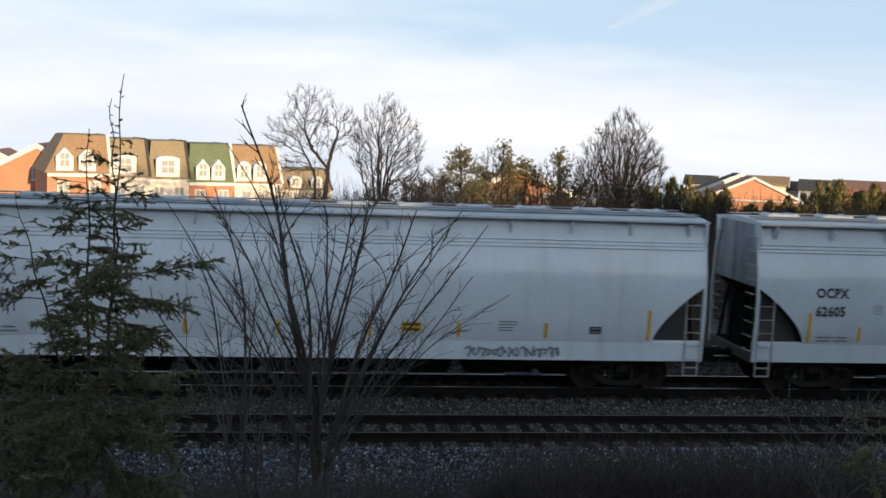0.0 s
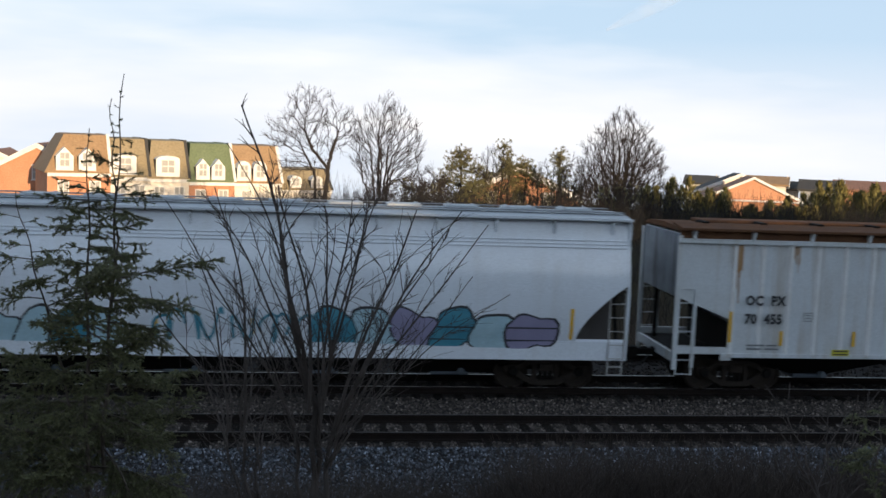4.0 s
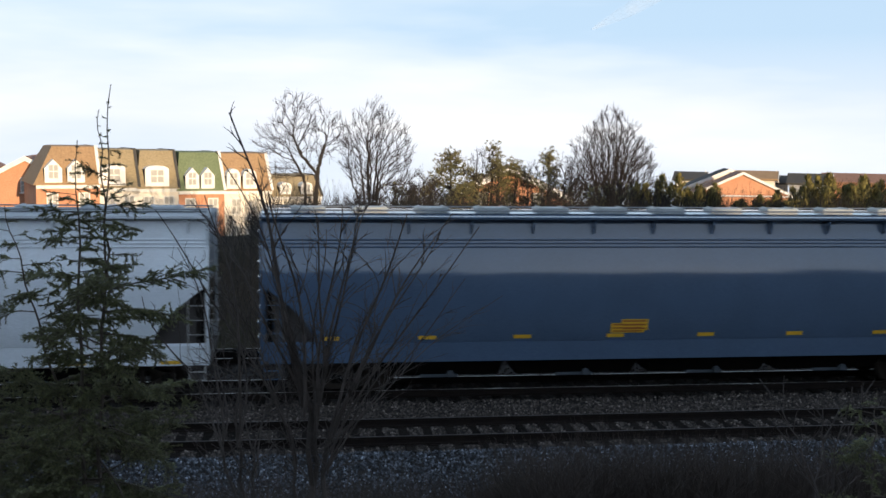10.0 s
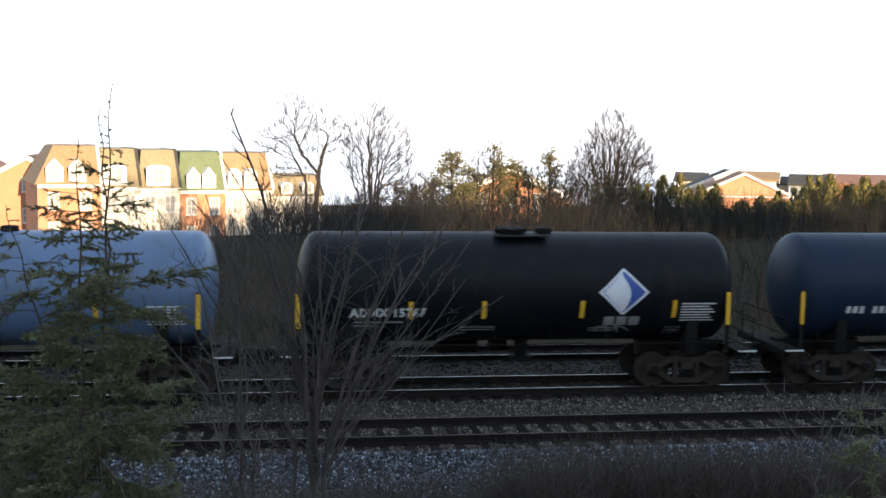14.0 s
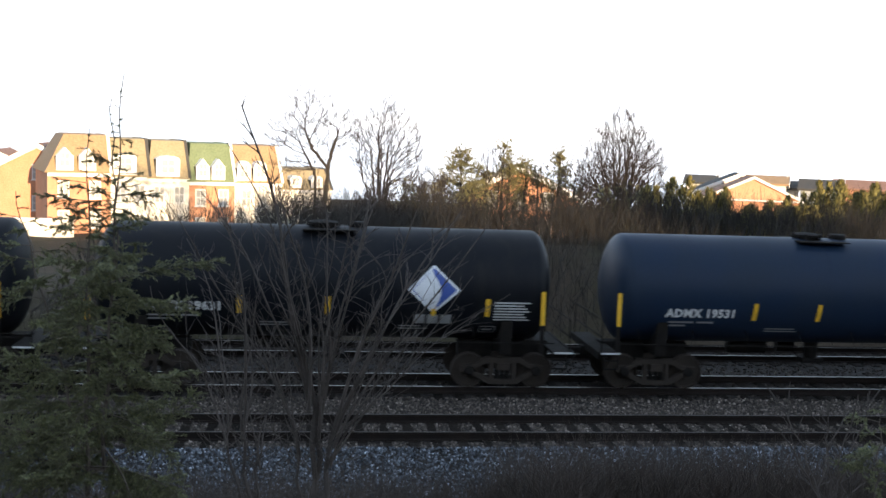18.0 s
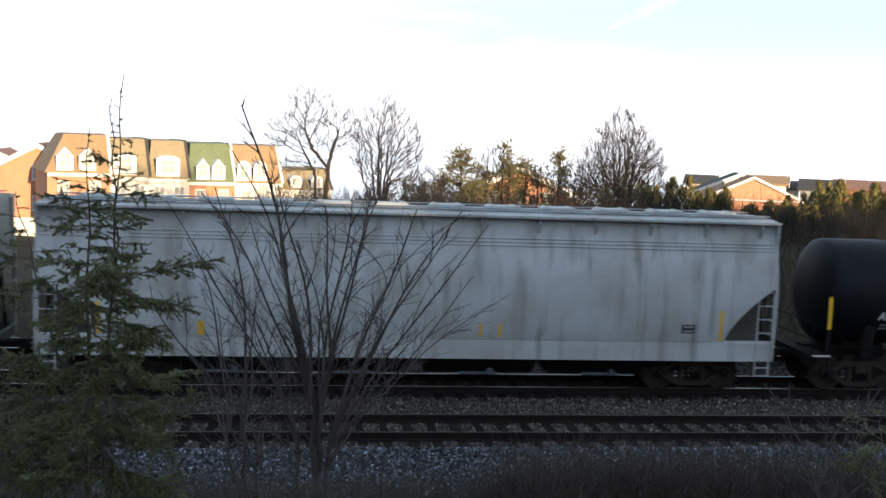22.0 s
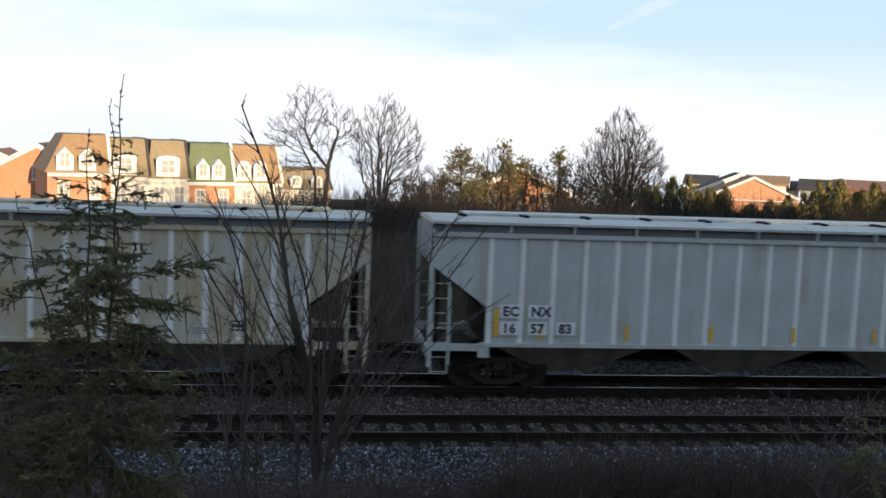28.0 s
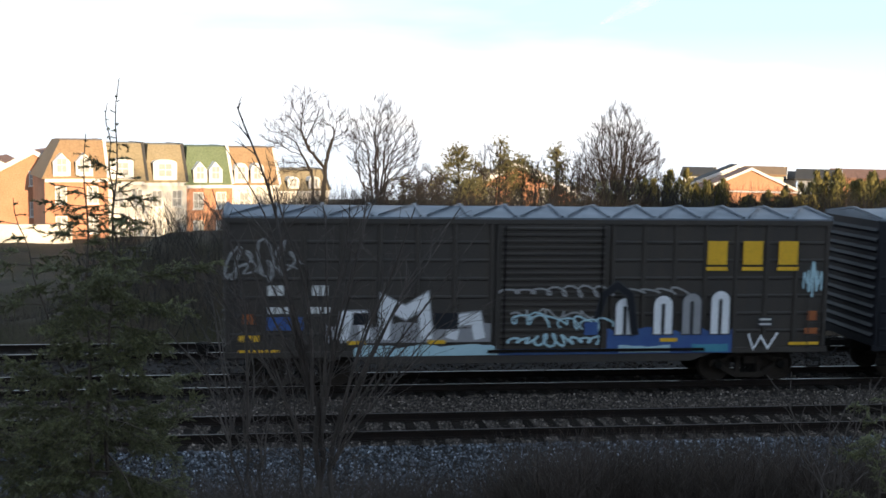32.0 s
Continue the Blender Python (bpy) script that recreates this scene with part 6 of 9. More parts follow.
# 25 to 27: pale ribbed hoppers
h = 8.62
gs = flat_side(1.60)
c = placed(ribbed_hopper("pale grey ribbed covered hopper car", h, M["grey_paint"], post_paint=M["light_post"]), -398.72, -415.96)
hopper_marks(c, h, "NAHX", "54327", surf=gs, z=1.95, x=1.9, size=0.2, strips=even(h, 5, 1.45))
c = placed(ribbed_hopper("pale grey ribbed covered hopper car with a yellow sticker", h, M["grey_paint"], post_paint=M["light_post"]), -417.42, -434.7)
for word, px, pz in (("EC", 0.0, 2.06), ("NX", 0.74, 2.06), ("16", 0.0, 1.62), ("57", 0.74, 1.62), ("83", 1.48, 1.62)):
    mark("number_patch", c, M["spray_white"], [(-h + 1.86 + px, pz - 0.05, 0.50, 0.34)], gs, "white painted patch", 0.006)
    letters("reporting_mark", c, word, -h + 1.92 + px, pz, 0.24, M["ink"], gs, "dark letters on a white patch", 1.05, 0.012)
hopper_marks(c, h, "", "", surf=gs, tall=False, strips=even(h, 6, 1.45) + [(-h + 1.7, 1.5, 0.12, 0.75), (h - 1.65, 1.5, 0.12, 0.85)])
side_sign(c, h - 1.2, 2.9, 0.7, 0.42, M["lime"], flat_side(1.525), 3, M["rust"], "yellow sticker")
side_sign(c, h - 3.2, 1.62, 0.38, 0.26, M["ink"], gs, 2, M["white_ink"], "black data panel")
c = placed(ribbed_hopper("pale ribbed covered hopper car with ochre stains", h + 0.02, M["ochre_stained"], post_paint=M["light_post"]), -436.17, -453.49)
letters("reporting_mark", c, "PL   CX", -h + 2.3, 2.42, 0.2, M["ink"], gs, "dark reporting letters", 1.1)
letters("car_number", c, "21 02 0", -h + 2.3, 1.96, 0.2, M["ink"], gs, "dark car number", 1.4)
side_sign(c, h - 3.4, 1.58, 0.38, 0.26, M["ink"], gs, 2, M["white_ink"], "black data panel")
for k in range(6):
    print_block(c, -h + 4.4 + k * 1.7, 1.62, 0.55, 3, M["grey_ink"], gs, 50 + k, 0.06)

# 28: short pale hopper with a large name
h = 6.75
c = placed(round_hopper("short pale grey covered hopper car with large dark lettering", h, M["warm_pale"], brackets=9, hatch=8), -454.83, -468.33)
hopper_marks(c, h, "SHQX", "3686", x=2.15, z=2.3, size=0.25)
mark("name_shape", c, M["ink"], [(-2.12, 2.86, 0.10, 0.16), (-2.05, 3.00, 0.10, 0.16), (-1.98, 3.14, 0.10, 0.26), (-1.89, 3.00, 0.10, 0.16), (-1.82, 2.86, 0.12, 0.16), (-2.05, 2.97, 0.26, 0.05)], hs, "tall dark first block of a large name", 0.008)
mark("name_shape", c, M["ink"], [(-1.62 + 0.29 * k, 2.86 - (0.08 if k == 0 else 0.0), 0.22, 0.25 + (0.08 if k == 0 else 0.0)) for k in range(5)], hs, "row of plain dark blocks in place of a large name", 0.008)
letters("lettering", c, "Wholesale", -1.1, 2.36, 0.17, M["grey_ink"], hs, "grey word", 1.0)
letters("lettering", c, "GROW", 0.40, 2.30, 0.28, M["ink"], hs, "dark word", narrow=0.86)
mark("plant_shape", c, M["grey_ink"], [(1.62, 2.28, 0.035, 0.52), (1.55, 2.66, 0.10, 0.05), (1.64, 2.54, 0.12, 0.05)], hs, "thin grey plant standing for a letter", 0.008)
letters("lettering", c, "NG", 1.76, 2.30, 0.28, M["ink"], hs, "end of the dark word", narrow=0.9)
letters("lettering", c, "together", 0.55, 1.95, 0.25, M["grey_ink"], hs, "grey word")
print_block(c, 3.6, 2.38, 1.1, 7, M["grey_ink"], hs, 61, 0.085)
print_block(c, -0.3, 1.7, 0.9, 3, M["logo_red"], hs, 62, 0.085)
side_sign(c, 3.6, 1.52, 0.42, 0.24, M["ink"], hs, 2, M["white_ink"], "black data panel")
for i in range(7):
    mark("reflector", c, M["yellow"], [(-h + 0.8 + i * (2 * h - 2.2) / 6, 0.98, 0.55, 0.1)], lambda z: 1.565, "flat yellow reflector on the sill", 0.01)

# 29, 30: boxcars
ys = flat_side(1.525)


def yellow_blocks(car, x, z, size=0.52):
    """Three bold yellow blocks, each over a bar."""
    for k in range(3):
        px, w = x + k * 0.98, size * 1.04
        hi = size * 1.2
        mark("yellow_block", car, M["yellow"], [(px, z + 0.16, w, hi)], ys, "bold yellow block shape", 0.012)
        mark("yellow_bar", car, M["yellow"], [(px - 0.02, z, w + 0.04, 0.1)], ys, "", 0.012)


def fat_forms(car, forms, width, fill, edge, surf, label, rim=0.05, level=0.010):
    """Sprayed forms made of thick bent strokes in one colour with a rim of another; forms: lists of (x, z)."""
    for k, pts in enumerate(forms):
        bm = B()
        ribbon(bm, pts, width + 2 * rim, surf, level + 0.0030 * k)
        g = part("graffiti", bm, M[edge], car, label)
        bm = B()
        ribbon(bm, pts, width, surf, level + 0.0015 + 0.0030 * k)
        part("graffiti_fill", bm, M[fill[k % len(fill)]], g)


def arch(x, w, z0, z1, n=8):
    return [(x, z0)] + [(x + w / 2 - w / 2 * math.cos(math.pi * i / n), z1 - w / 2 + w / 2 * math.sin(math.pi * i / n)) for i in range(n + 1)] + [(x + w, z0)]


def sprayed_band(car, x0, x1, z0, z1, material, surf, label, seed, level=0.010):
    """A flat band of sprayed colour with a wavy upper edge."""
    r = random.Random(seed)
    n = max(4, int((x1 - x0) / 0.18))
    bm = B()
    top = [(x0 + (x1 - x0) * i / n, z1 - (z1 - z0) * (0.15 + 0.2 * math.sin(i * 0.9 + seed)) * r.random()) for i in range(n + 1)]
    for (a, p), (b, q) in zip(top, top[1:]):
        flat_shape(bm, [(a, z0), (b, z0), (b, q), (a, p)], surf, level)
    part("graffiti", bm, M[material], car, label)


h = 8.02
c = placed(boxcar("dark blue-black boxcar with yellow block lettering and graffiti", h, M["boxcar_blue"], M["door_blue"], 0.35), -469.57, -485.61)
yellow_blocks(c, h - 3.55, 3.18)
mark("reporting_bars", c, M["yellow"], [(-h + 1.2 + k * 0.22, 2.36, 0.16, 0.22) for k in (0, 1, 4, 5)] + [(-h + 1.2 + k * 0.2, 1.78, 0.15, 0.2) for k in (0, 1, 4, 5, 8, 9)], ys, "worn yellow lettering")
print_block(c, -2.4, 2.9, 0.4, 5, M["white_ink"], ys, 70, 0.17)
side_sign(c, -1.2, 2.5, 0.35, 0.24, M["white_ink"], flat_side(1.58), 2, M["ink"], "white notice on the door")
sprayed_band(c, -h + 2.6, -1.05, 1.30, 2.10, "spray_violet", ys, "dull violet sprayed ground behind the silver forms", 4, 0.008)
fat_forms(c, [arch(-4.25 + k * 0.68, 0.44, 1.42, 2.42 - 0.05 * (k % 2)) for k in range(5)], 0.20, ("spray_silver", "spray_silver", "spray_violet"), "spray_white", ys, "silver and violet rounded forms with white edges", 0.035)
sprayed_band(c, -4.5, -1.0, 0.93, 1.26, "spray_white", ys, "pale sprayed base under the silver forms", 5)
sprayed_band(c, -1.0, 0.7, 0.93, 1.10, "spray_green", ys, "dull green sprayed strip", 6)
sprayed_band(c, 0.7, 3.2, 0.93, 1.14, "spray_violet", ys, "violet sprayed strip", 7)
sprayed_band(c, 3.2, 6.6, 0.93, 1.30, "spray_violet", ys, "violet sprayed base", 8)
sprayed_band(c, 2.0, 2.9, 1.14, 1.60, "spray_blue", ys, "dark blue sprayed shade", 9, 0.008)
fat_forms(c, ([(2.0, 2.16), (2.38, 2.12), (2.30, 1.72), (2.34, 1.42), (2.9, 1.50)], [(3.02, 1.42), (3.22, 1.98), (3.52, 1.80), (3.74, 1.62), (4.0, 1.84), (4.26, 2.10), (4.14, 1.50)],
              [(5.3, 2.0), (4.66, 2.08), (4.62, 1.80), (5.1, 1.66), (5.0, 1.42), (4.52, 1.40)], [(5.2, 1.42), (5.72, 1.56), (6.0, 1.92), (6.22, 2.34), (6.36, 1.98)]), 0.24, ("spray_red",), "spray_white", ys, "red bent forms with white edges", 0.05)
bm = B()
ribbon(bm, [(2.5, 1.62), (2.95, 1.36), (4.1, 1.30), (5.6, 1.28), (6.5, 1.36)], 0.07, ys, 0.026)
part("graffiti", bm, M["ink"], c, "black sprayed line under the red forms")
for i in range(7):
    mark("reflector", c, M["yellow"], [(-h + 0.6 + i * (2 * h - 1.6) / 6, 1.32, 0.46, 0.1)], ys, "flat yellow reflector", 0.02)

h = 7.98
c = placed(boxcar("weathered brown-black boxcar with yellow block lettering and graffiti", h, M["boxcar_brown"], M["boxcar_brown"], 0.40), -486.93, -502.9)
yellow_blocks(c, h - 3.45, 3.12)
mark("reporting_bars", c, M["white_ink"], [(-h + 1.12 + k * 0.22, 2.5, 0.17, 0.26) for k in (0, 1, 5, 6)] + [(-h + 1.12 + k * 0.2, 2.04, 0.16, 0.17) for k in (0, 1, 2, 5, 6, 7)], ys, "worn white lettering")
bm = B()
scrawl(bm, -h + 0.1, -h + 1.9, 2.85, 4.0, 110, 0.05, ys, 0.03, 5)
scrawl(bm, -h + 0.2, -h + 1.7, 2.9, 3.4, 111, 0.04, ys, 0.03, 4)
scrawl(bm, -0.9, 4.0, 2.45, 2.75, 112, 0.05, flat_side(1.6), 0.01, 12)
scrawl(bm, -0.6, 1.8, 1.85, 2.15, 113, 0.05, flat_side(1.6), 0.01, 8)
part("graffiti", bm, M["dim_ink"], c, "white sprayed tags")
sprayed_band(c, -5.4, -1.2, 1.28, 1.80, "spray_silver", ys, "pale grey sprayed ground", 14, 0.008)
fat_forms(c, ([(-3.95, 1.45), (-3.90, 2.30), (-3.4, 2.05), (-2.95, 2.34), (-2.86, 1.45)], [(-5.0, 1.45), (-4.9, 1.95), (-4.5, 1.95), (-4.4, 1.45)], [(-2.2, 1.45), (-2.1, 1.85), (-1.6, 1.9), (-1.5, 1.45)]), 0.30, ("spray_white",), "spray_silver", ys, "white sprayed forms", 0.04)
mark("dark_patch", c, M["boxcar_blue"], [(-2.66, 1.62, 0.62, 0.42), (-4.75, 1.75, 0.42, 0.3)], ys, "dark painted patch", 0.024)
sprayed_band(c, -4.7, -1.0, 0.93, 1.22, "spray_pale", ys, "pale blue sprayed base", 15)
sprayed_band(c, -1.0, 5.3, 0.93, 1.62, "spray_blue", ys, "dark blue sprayed base", 16)
sprayed_band(c, 2.2, 3.6, 0.96, 1.16, "spray_pale", ys, "pale blue sprayed patch", 17, 0.013)
sprayed_band(c, 4.2, 5.2, 0.96, 1.18, "spray_teal", ys, "teal sprayed patch", 18, 0.013)
fat_forms(c, [arch(2.2 + k * 0.78 + (0.25 if k else 0.0), 0.30, 1.50, 2.30 + 0.06 * k) for k in range(4)], 0.20, ("spray_white", "spray_white", "spray_silver"), "ink", ys, "white upright rounded forms", 0.045, 0.016)
fat_forms(c, [[(1.5, 1.55), (1.75, 2.5), (2.1, 2.75), (2.45, 2.5), (2.6, 1.5)]], 0.16, ("boxcar_blue",), "ink", flat_side(1.6), "dark sprayed arch over the door edge", 0.03, 0.012)
bm = B()
for k in range(4):
    scrawl(bm, -0.7 + k * 0.62, 0.1 + k * 0.62, 1.72 - 0.06 * k, 2.12 - 0.04 * k, 130 + k, 0.045, flat_side(1.6), 0.016, 2)
scrawl(bm, -0.7, 1.7, 1.15, 1.50, 135, 0.06, flat_side(1.6), 0.016, 9)
part("graffiti", bm, M["spray_pale"], c, "pale blue sprayed scribbles on the door")
mark("blue_patch", c, M["spray_blue"], [(1.25, 1.45, 0.36, 0.34)], flat_side(1.6), "small bright blue painted patch", 0.02)
bm = B()
ribbon(bm, [(5.75, 1.42), (5.9, 1.02), (6.1, 1.36), (6.3, 1.04), (6.55, 1.44)], 0.06, ys, 0.02)
part("graffiti", bm, M["spray_white"], c, "small white sprayed zigzag")
mark("blue_patch", c, M["spray_blue"], [(-h + 1.1, 1.62, 0.9, 0.34)], ys, "blue painted patch", 0.02)
mark("placard", c, M["spray_orange"], [(-h + 0.5, 1.78, 0.3, 0.26), (h - 0.6, 1.78, 0.26, 0.26), (h - 0.66, 1.42, 0.36, 0.16)], ys, "orange placard", 0.02)
mark("reflector", c, M["yellow"], [(-h + 0.4, 1.34, 0.5, 0.16), (-h + 0.4, 1.06, 1.0, 0.07), (h - 1.1, 1.12, 0.85, 0.08)], ys, "yellow stripes at the corner", 0.02)
for i in range(5):
    mark("reflector", c, M["yellow"], [(-h + 3.1 + i * 2.05, 1.24, 0.46, 0.1)], ys, "flat yellow reflector", 0.02)
side_sign(c, 6.0, 1.62, 0.42, 0.26, M["ink"], ys, 2, M["white_ink"], "black data panel")
bm = B()
scrawl(bm, h - 0.75, h - 0.25, 2.4, 3.4, 121, 0.05, ys, 0.03, 6)
part("graffiti", bm, M["spray_pale"], c, "pale blue sprayed vertical tag")

# ---------------------------------------------------------------- plants
class Sticks:
    """Gathers many tapered twigs, needles and leaves into one mesh."""

    def __init__(self):
        self.v, self.f, self.n = [], [], 0

    def twig(self, p, q, r, r2, sides=3):
        d = (q - p)
        if d.length < 1e-5:
            return
        d.normalize()
        u = d.orthogonal().normalized()
        w = d.cross(u)
        for c, rr in ((p, r), (q, r2)):
            for k in range(sides):
                a = 2 * math.pi * k / sides
                self.v.append(c + (u * math.cos(a) + w * math.sin(a)) * rr)
        b = self.n
        for k in range(sides):
            self.f.append((b + k, b + (k + 1) % sides, b + sides + (k + 1) % sides, b + sides + k))
        self.n += 2 * sides

    def tri(self, a, b, c):
        self.v += [a, b, c]
        self.f.append((self.n, self.n + 1, self.n + 2))
        self.n += 3

    def quad(self, a, b, c, d):
        self.v += [a, b, c, d]
        self.f.append((self.n, self.n + 1, self.n + 2, self.n + 3))
        self.n += 4

    def leaf(self, p, size, r):
        u = Vector((r.gauss(0, 1), r.gauss(0, 1), r.gauss(0, 1))).normalized()
        w = u.orthogonal().normalized()
        self.quad(p - u * size, p + w * size * 0.45, p + u * size, p - w * size * 0.45)

    def build(self, name, material, parent=None, label=""):
        me = bpy.data.meshes.new(name)
        me.from_pydata(self.v, [], self.f)
        me.materials.append(material)
        ob = new(name, me)
        if parent:
            ob.parent = parent
        return tagged(ob, label)


M["bark"] = surface("grey_brown_bark", (0.075, 0.058, 0.045), 0.9, other=(0.11, 0.09, 0.075), size=6, grain=40, grain_amount=0.3, bump=0.6)
M["dark_bark"] = surface("dark_wet_bark", (0.022, 0.017, 0.014), 0.9, other=(0.038, 0.03, 0.024), size=6, grain=40, grain_amount=0.3, bump=0.6)
M["twig"] = island_tint(surface("brown_twigs", (0.027, 0.019, 0.015), 0.9, other=(0.040, 0.028, 0.022), size=2, bump=0.0), 0.35)
M["shrub_twig"] = island_tint(surface("grey_shrub_twigs", (0.058, 0.046, 0.040), 0.85, other=(0.085, 0.070, 0.062), size=3, bump=0.0), 0.3)
M["pine"] = island_tint(surface("pine_needles", (0.125, 0.118, 0.044), 0.8, other=(0.16, 0.13, 0.05), amount=0.8, size=0.8, bump=0.0), 0.6)
M["cedar"] = island_tint(surface("cedar_foliage", (0.13, 0.115, 0.034), 0.8, other=(0.17, 0.14, 0.04), amount=0.8, size=0.9, bump=0.0), 0.6)
M["oak_leaf"] = island_tint(surface("dry_russet_leaves", (0.20, 0.095, 0.03), 0.75, other=(0.14, 0.07, 0.03), amount=0.7, size=1.2, bump=0.0), 0.4)
M["brush"] = island_tint(surface("dead_brush", (0.026, 0.021, 0.018), 0.9, other=(0.022, 0.021, 0.014), amount=0.8, size=0.5, bump=0.0), 0.5)
M["hemlock"] = island_tint(surface("hemlock_needles", (0.138, 0.145, 0.066), 0.6, other=(0.098, 0.102, 0.044), amount=0.8, size=3, bump=0.0), 0.65)
M["dry_grass"] = island_tint(surface("dry_grass", (0.058, 0.042, 0.034), 0.9, other=(0.04, 0.032, 0.024), amount=0.8, size=1.5, bump=0.0), 0.45)
M["far_leaf"] = island_tint(surface("woodland_foliage", (0.05, 0.05, 0.025), 0.85, other=(0.075, 0.06, 0.04), amount=0.8, size=0.1, bump=0.0), 0.4)


def bare_tree(at, height, width, stems, seed, trunk=0.1, fork=0.0, fine_n=1.0, label="leafless tree with fine twigs", splay=0.75, wander=0.10):
    """Leafless tree: stems that rise into an oval crown, limbs, twigs and twiglets, each thinner and more upright. fork: height of the lowest fork."""
    rnd = random.Random(seed)
    ob = thing("tree", label, "tree", "bare trees behind the tracks", at)
    st, fine = Sticks(), Sticks()
    foot = Vector((0, 0, fork * height))
    if fork:
        st.twig(Vector((0, 0, -0.3)), foot, trunk * 1.5, trunk * 1.15, 7)

    def shoot(p, d, length, r, segs, wander, lift, out):
        pts = [p]
        for i in range(segs):
            d = (d + Vector((rnd.gauss(0, wander), rnd.gauss(0, wander), rnd.gauss(0, wander * 0.7) + lift))).normalized()
            q = pts[-1] + d * length / segs
            out.twig(pts[-1], q, r * (1 - 0.75 * i / segs), r * (1 - 0.75 * (i + 1) / segs), 5 if out is st else 3)
            pts.append(q)
        return pts

    def along_pts(pts, t):
        f = t * (len(pts) - 1)
        i = min(len(pts) - 2, int(f))
        return pts[i].lerp(pts[i + 1], f - i), (pts[i + 1] - pts[i]).normalized()

    for k in range(stems):
        a = 2 * math.pi * (k + rnd.random() * 0.7) / stems
        rad = width / 2 * (0.25 + 0.6 * rnd.random()) if stems > 1 else 0.1
        top = Vector((math.cos(a) * rad, math.sin(a) * rad, height * (1 - 0.35 * (2 * rad / width) ** 2) * rnd.uniform(0.9, 1.0)))
        start = foot if fork else Vector((rnd.uniform(-0.25, 0.25), rnd.uniform(-0.25, 0.25), -0.3))
        main = shoot(start, (top - start + Vector((math.cos(a), math.sin(a), 0)) * rad * 0.4).normalized(), (top - start).length * 0.97, trunk * rnd.uniform(0.7, 1.0), 9, wander, 0.03, st)
        for j in range(13):
            t = 0.22 + 0.74 * (j + rnd.random()) / 13
            p, d = along_pts(main, t)
            b = rnd.uniform(0, 6.28)
            side = Vector((math.cos(b), math.sin(b), rnd.uniform(0.3, 0.9)))
            limb = shoot(p, (d * 0.7 + side * splay).normalized(), height * rnd.uniform(0.16, 0.30) * (1.15 - 0.6 * t), trunk * 0.34 * (1.15 - 0.8 * t), 5, 0.14, 0.06, fine)
            for _ in range(int(7 * fine_n)):
                p2, d2 = along_pts(limb, rnd.uniform(0.2, 1.0))
                b = rnd.uniform(0, 6.28)
                tw = shoot(p2, (d2 * 0.7 + Vector((math.cos(b), math.sin(b), rnd.uniform(0.1, 0.8))) * 0.7).normalized(), height * rnd.uniform(0.05, 0.13), 0.013, 3, 0.16, 0.05, fine)
                for _ in range(3):
                    p3, d3 = along_pts(tw, rnd.uniform(0.2, 1.0))
                    b = rnd.uniform(0, 6.28)
                    q3 = p3 + (d3 + Vector((math.cos(b), math.sin(b), rnd.uniform(0.0, 0.7))) * 0.8).normalized() * height * rnd.uniform(0.02, 0.06)
                    fine.twig(p3, q3, 0.009, 0.005)
    st.build("trunk", M["dark_bark"], ob)
    fine.build("crown", M["twig"], ob, "crown of fine bare twigs")
    return ob


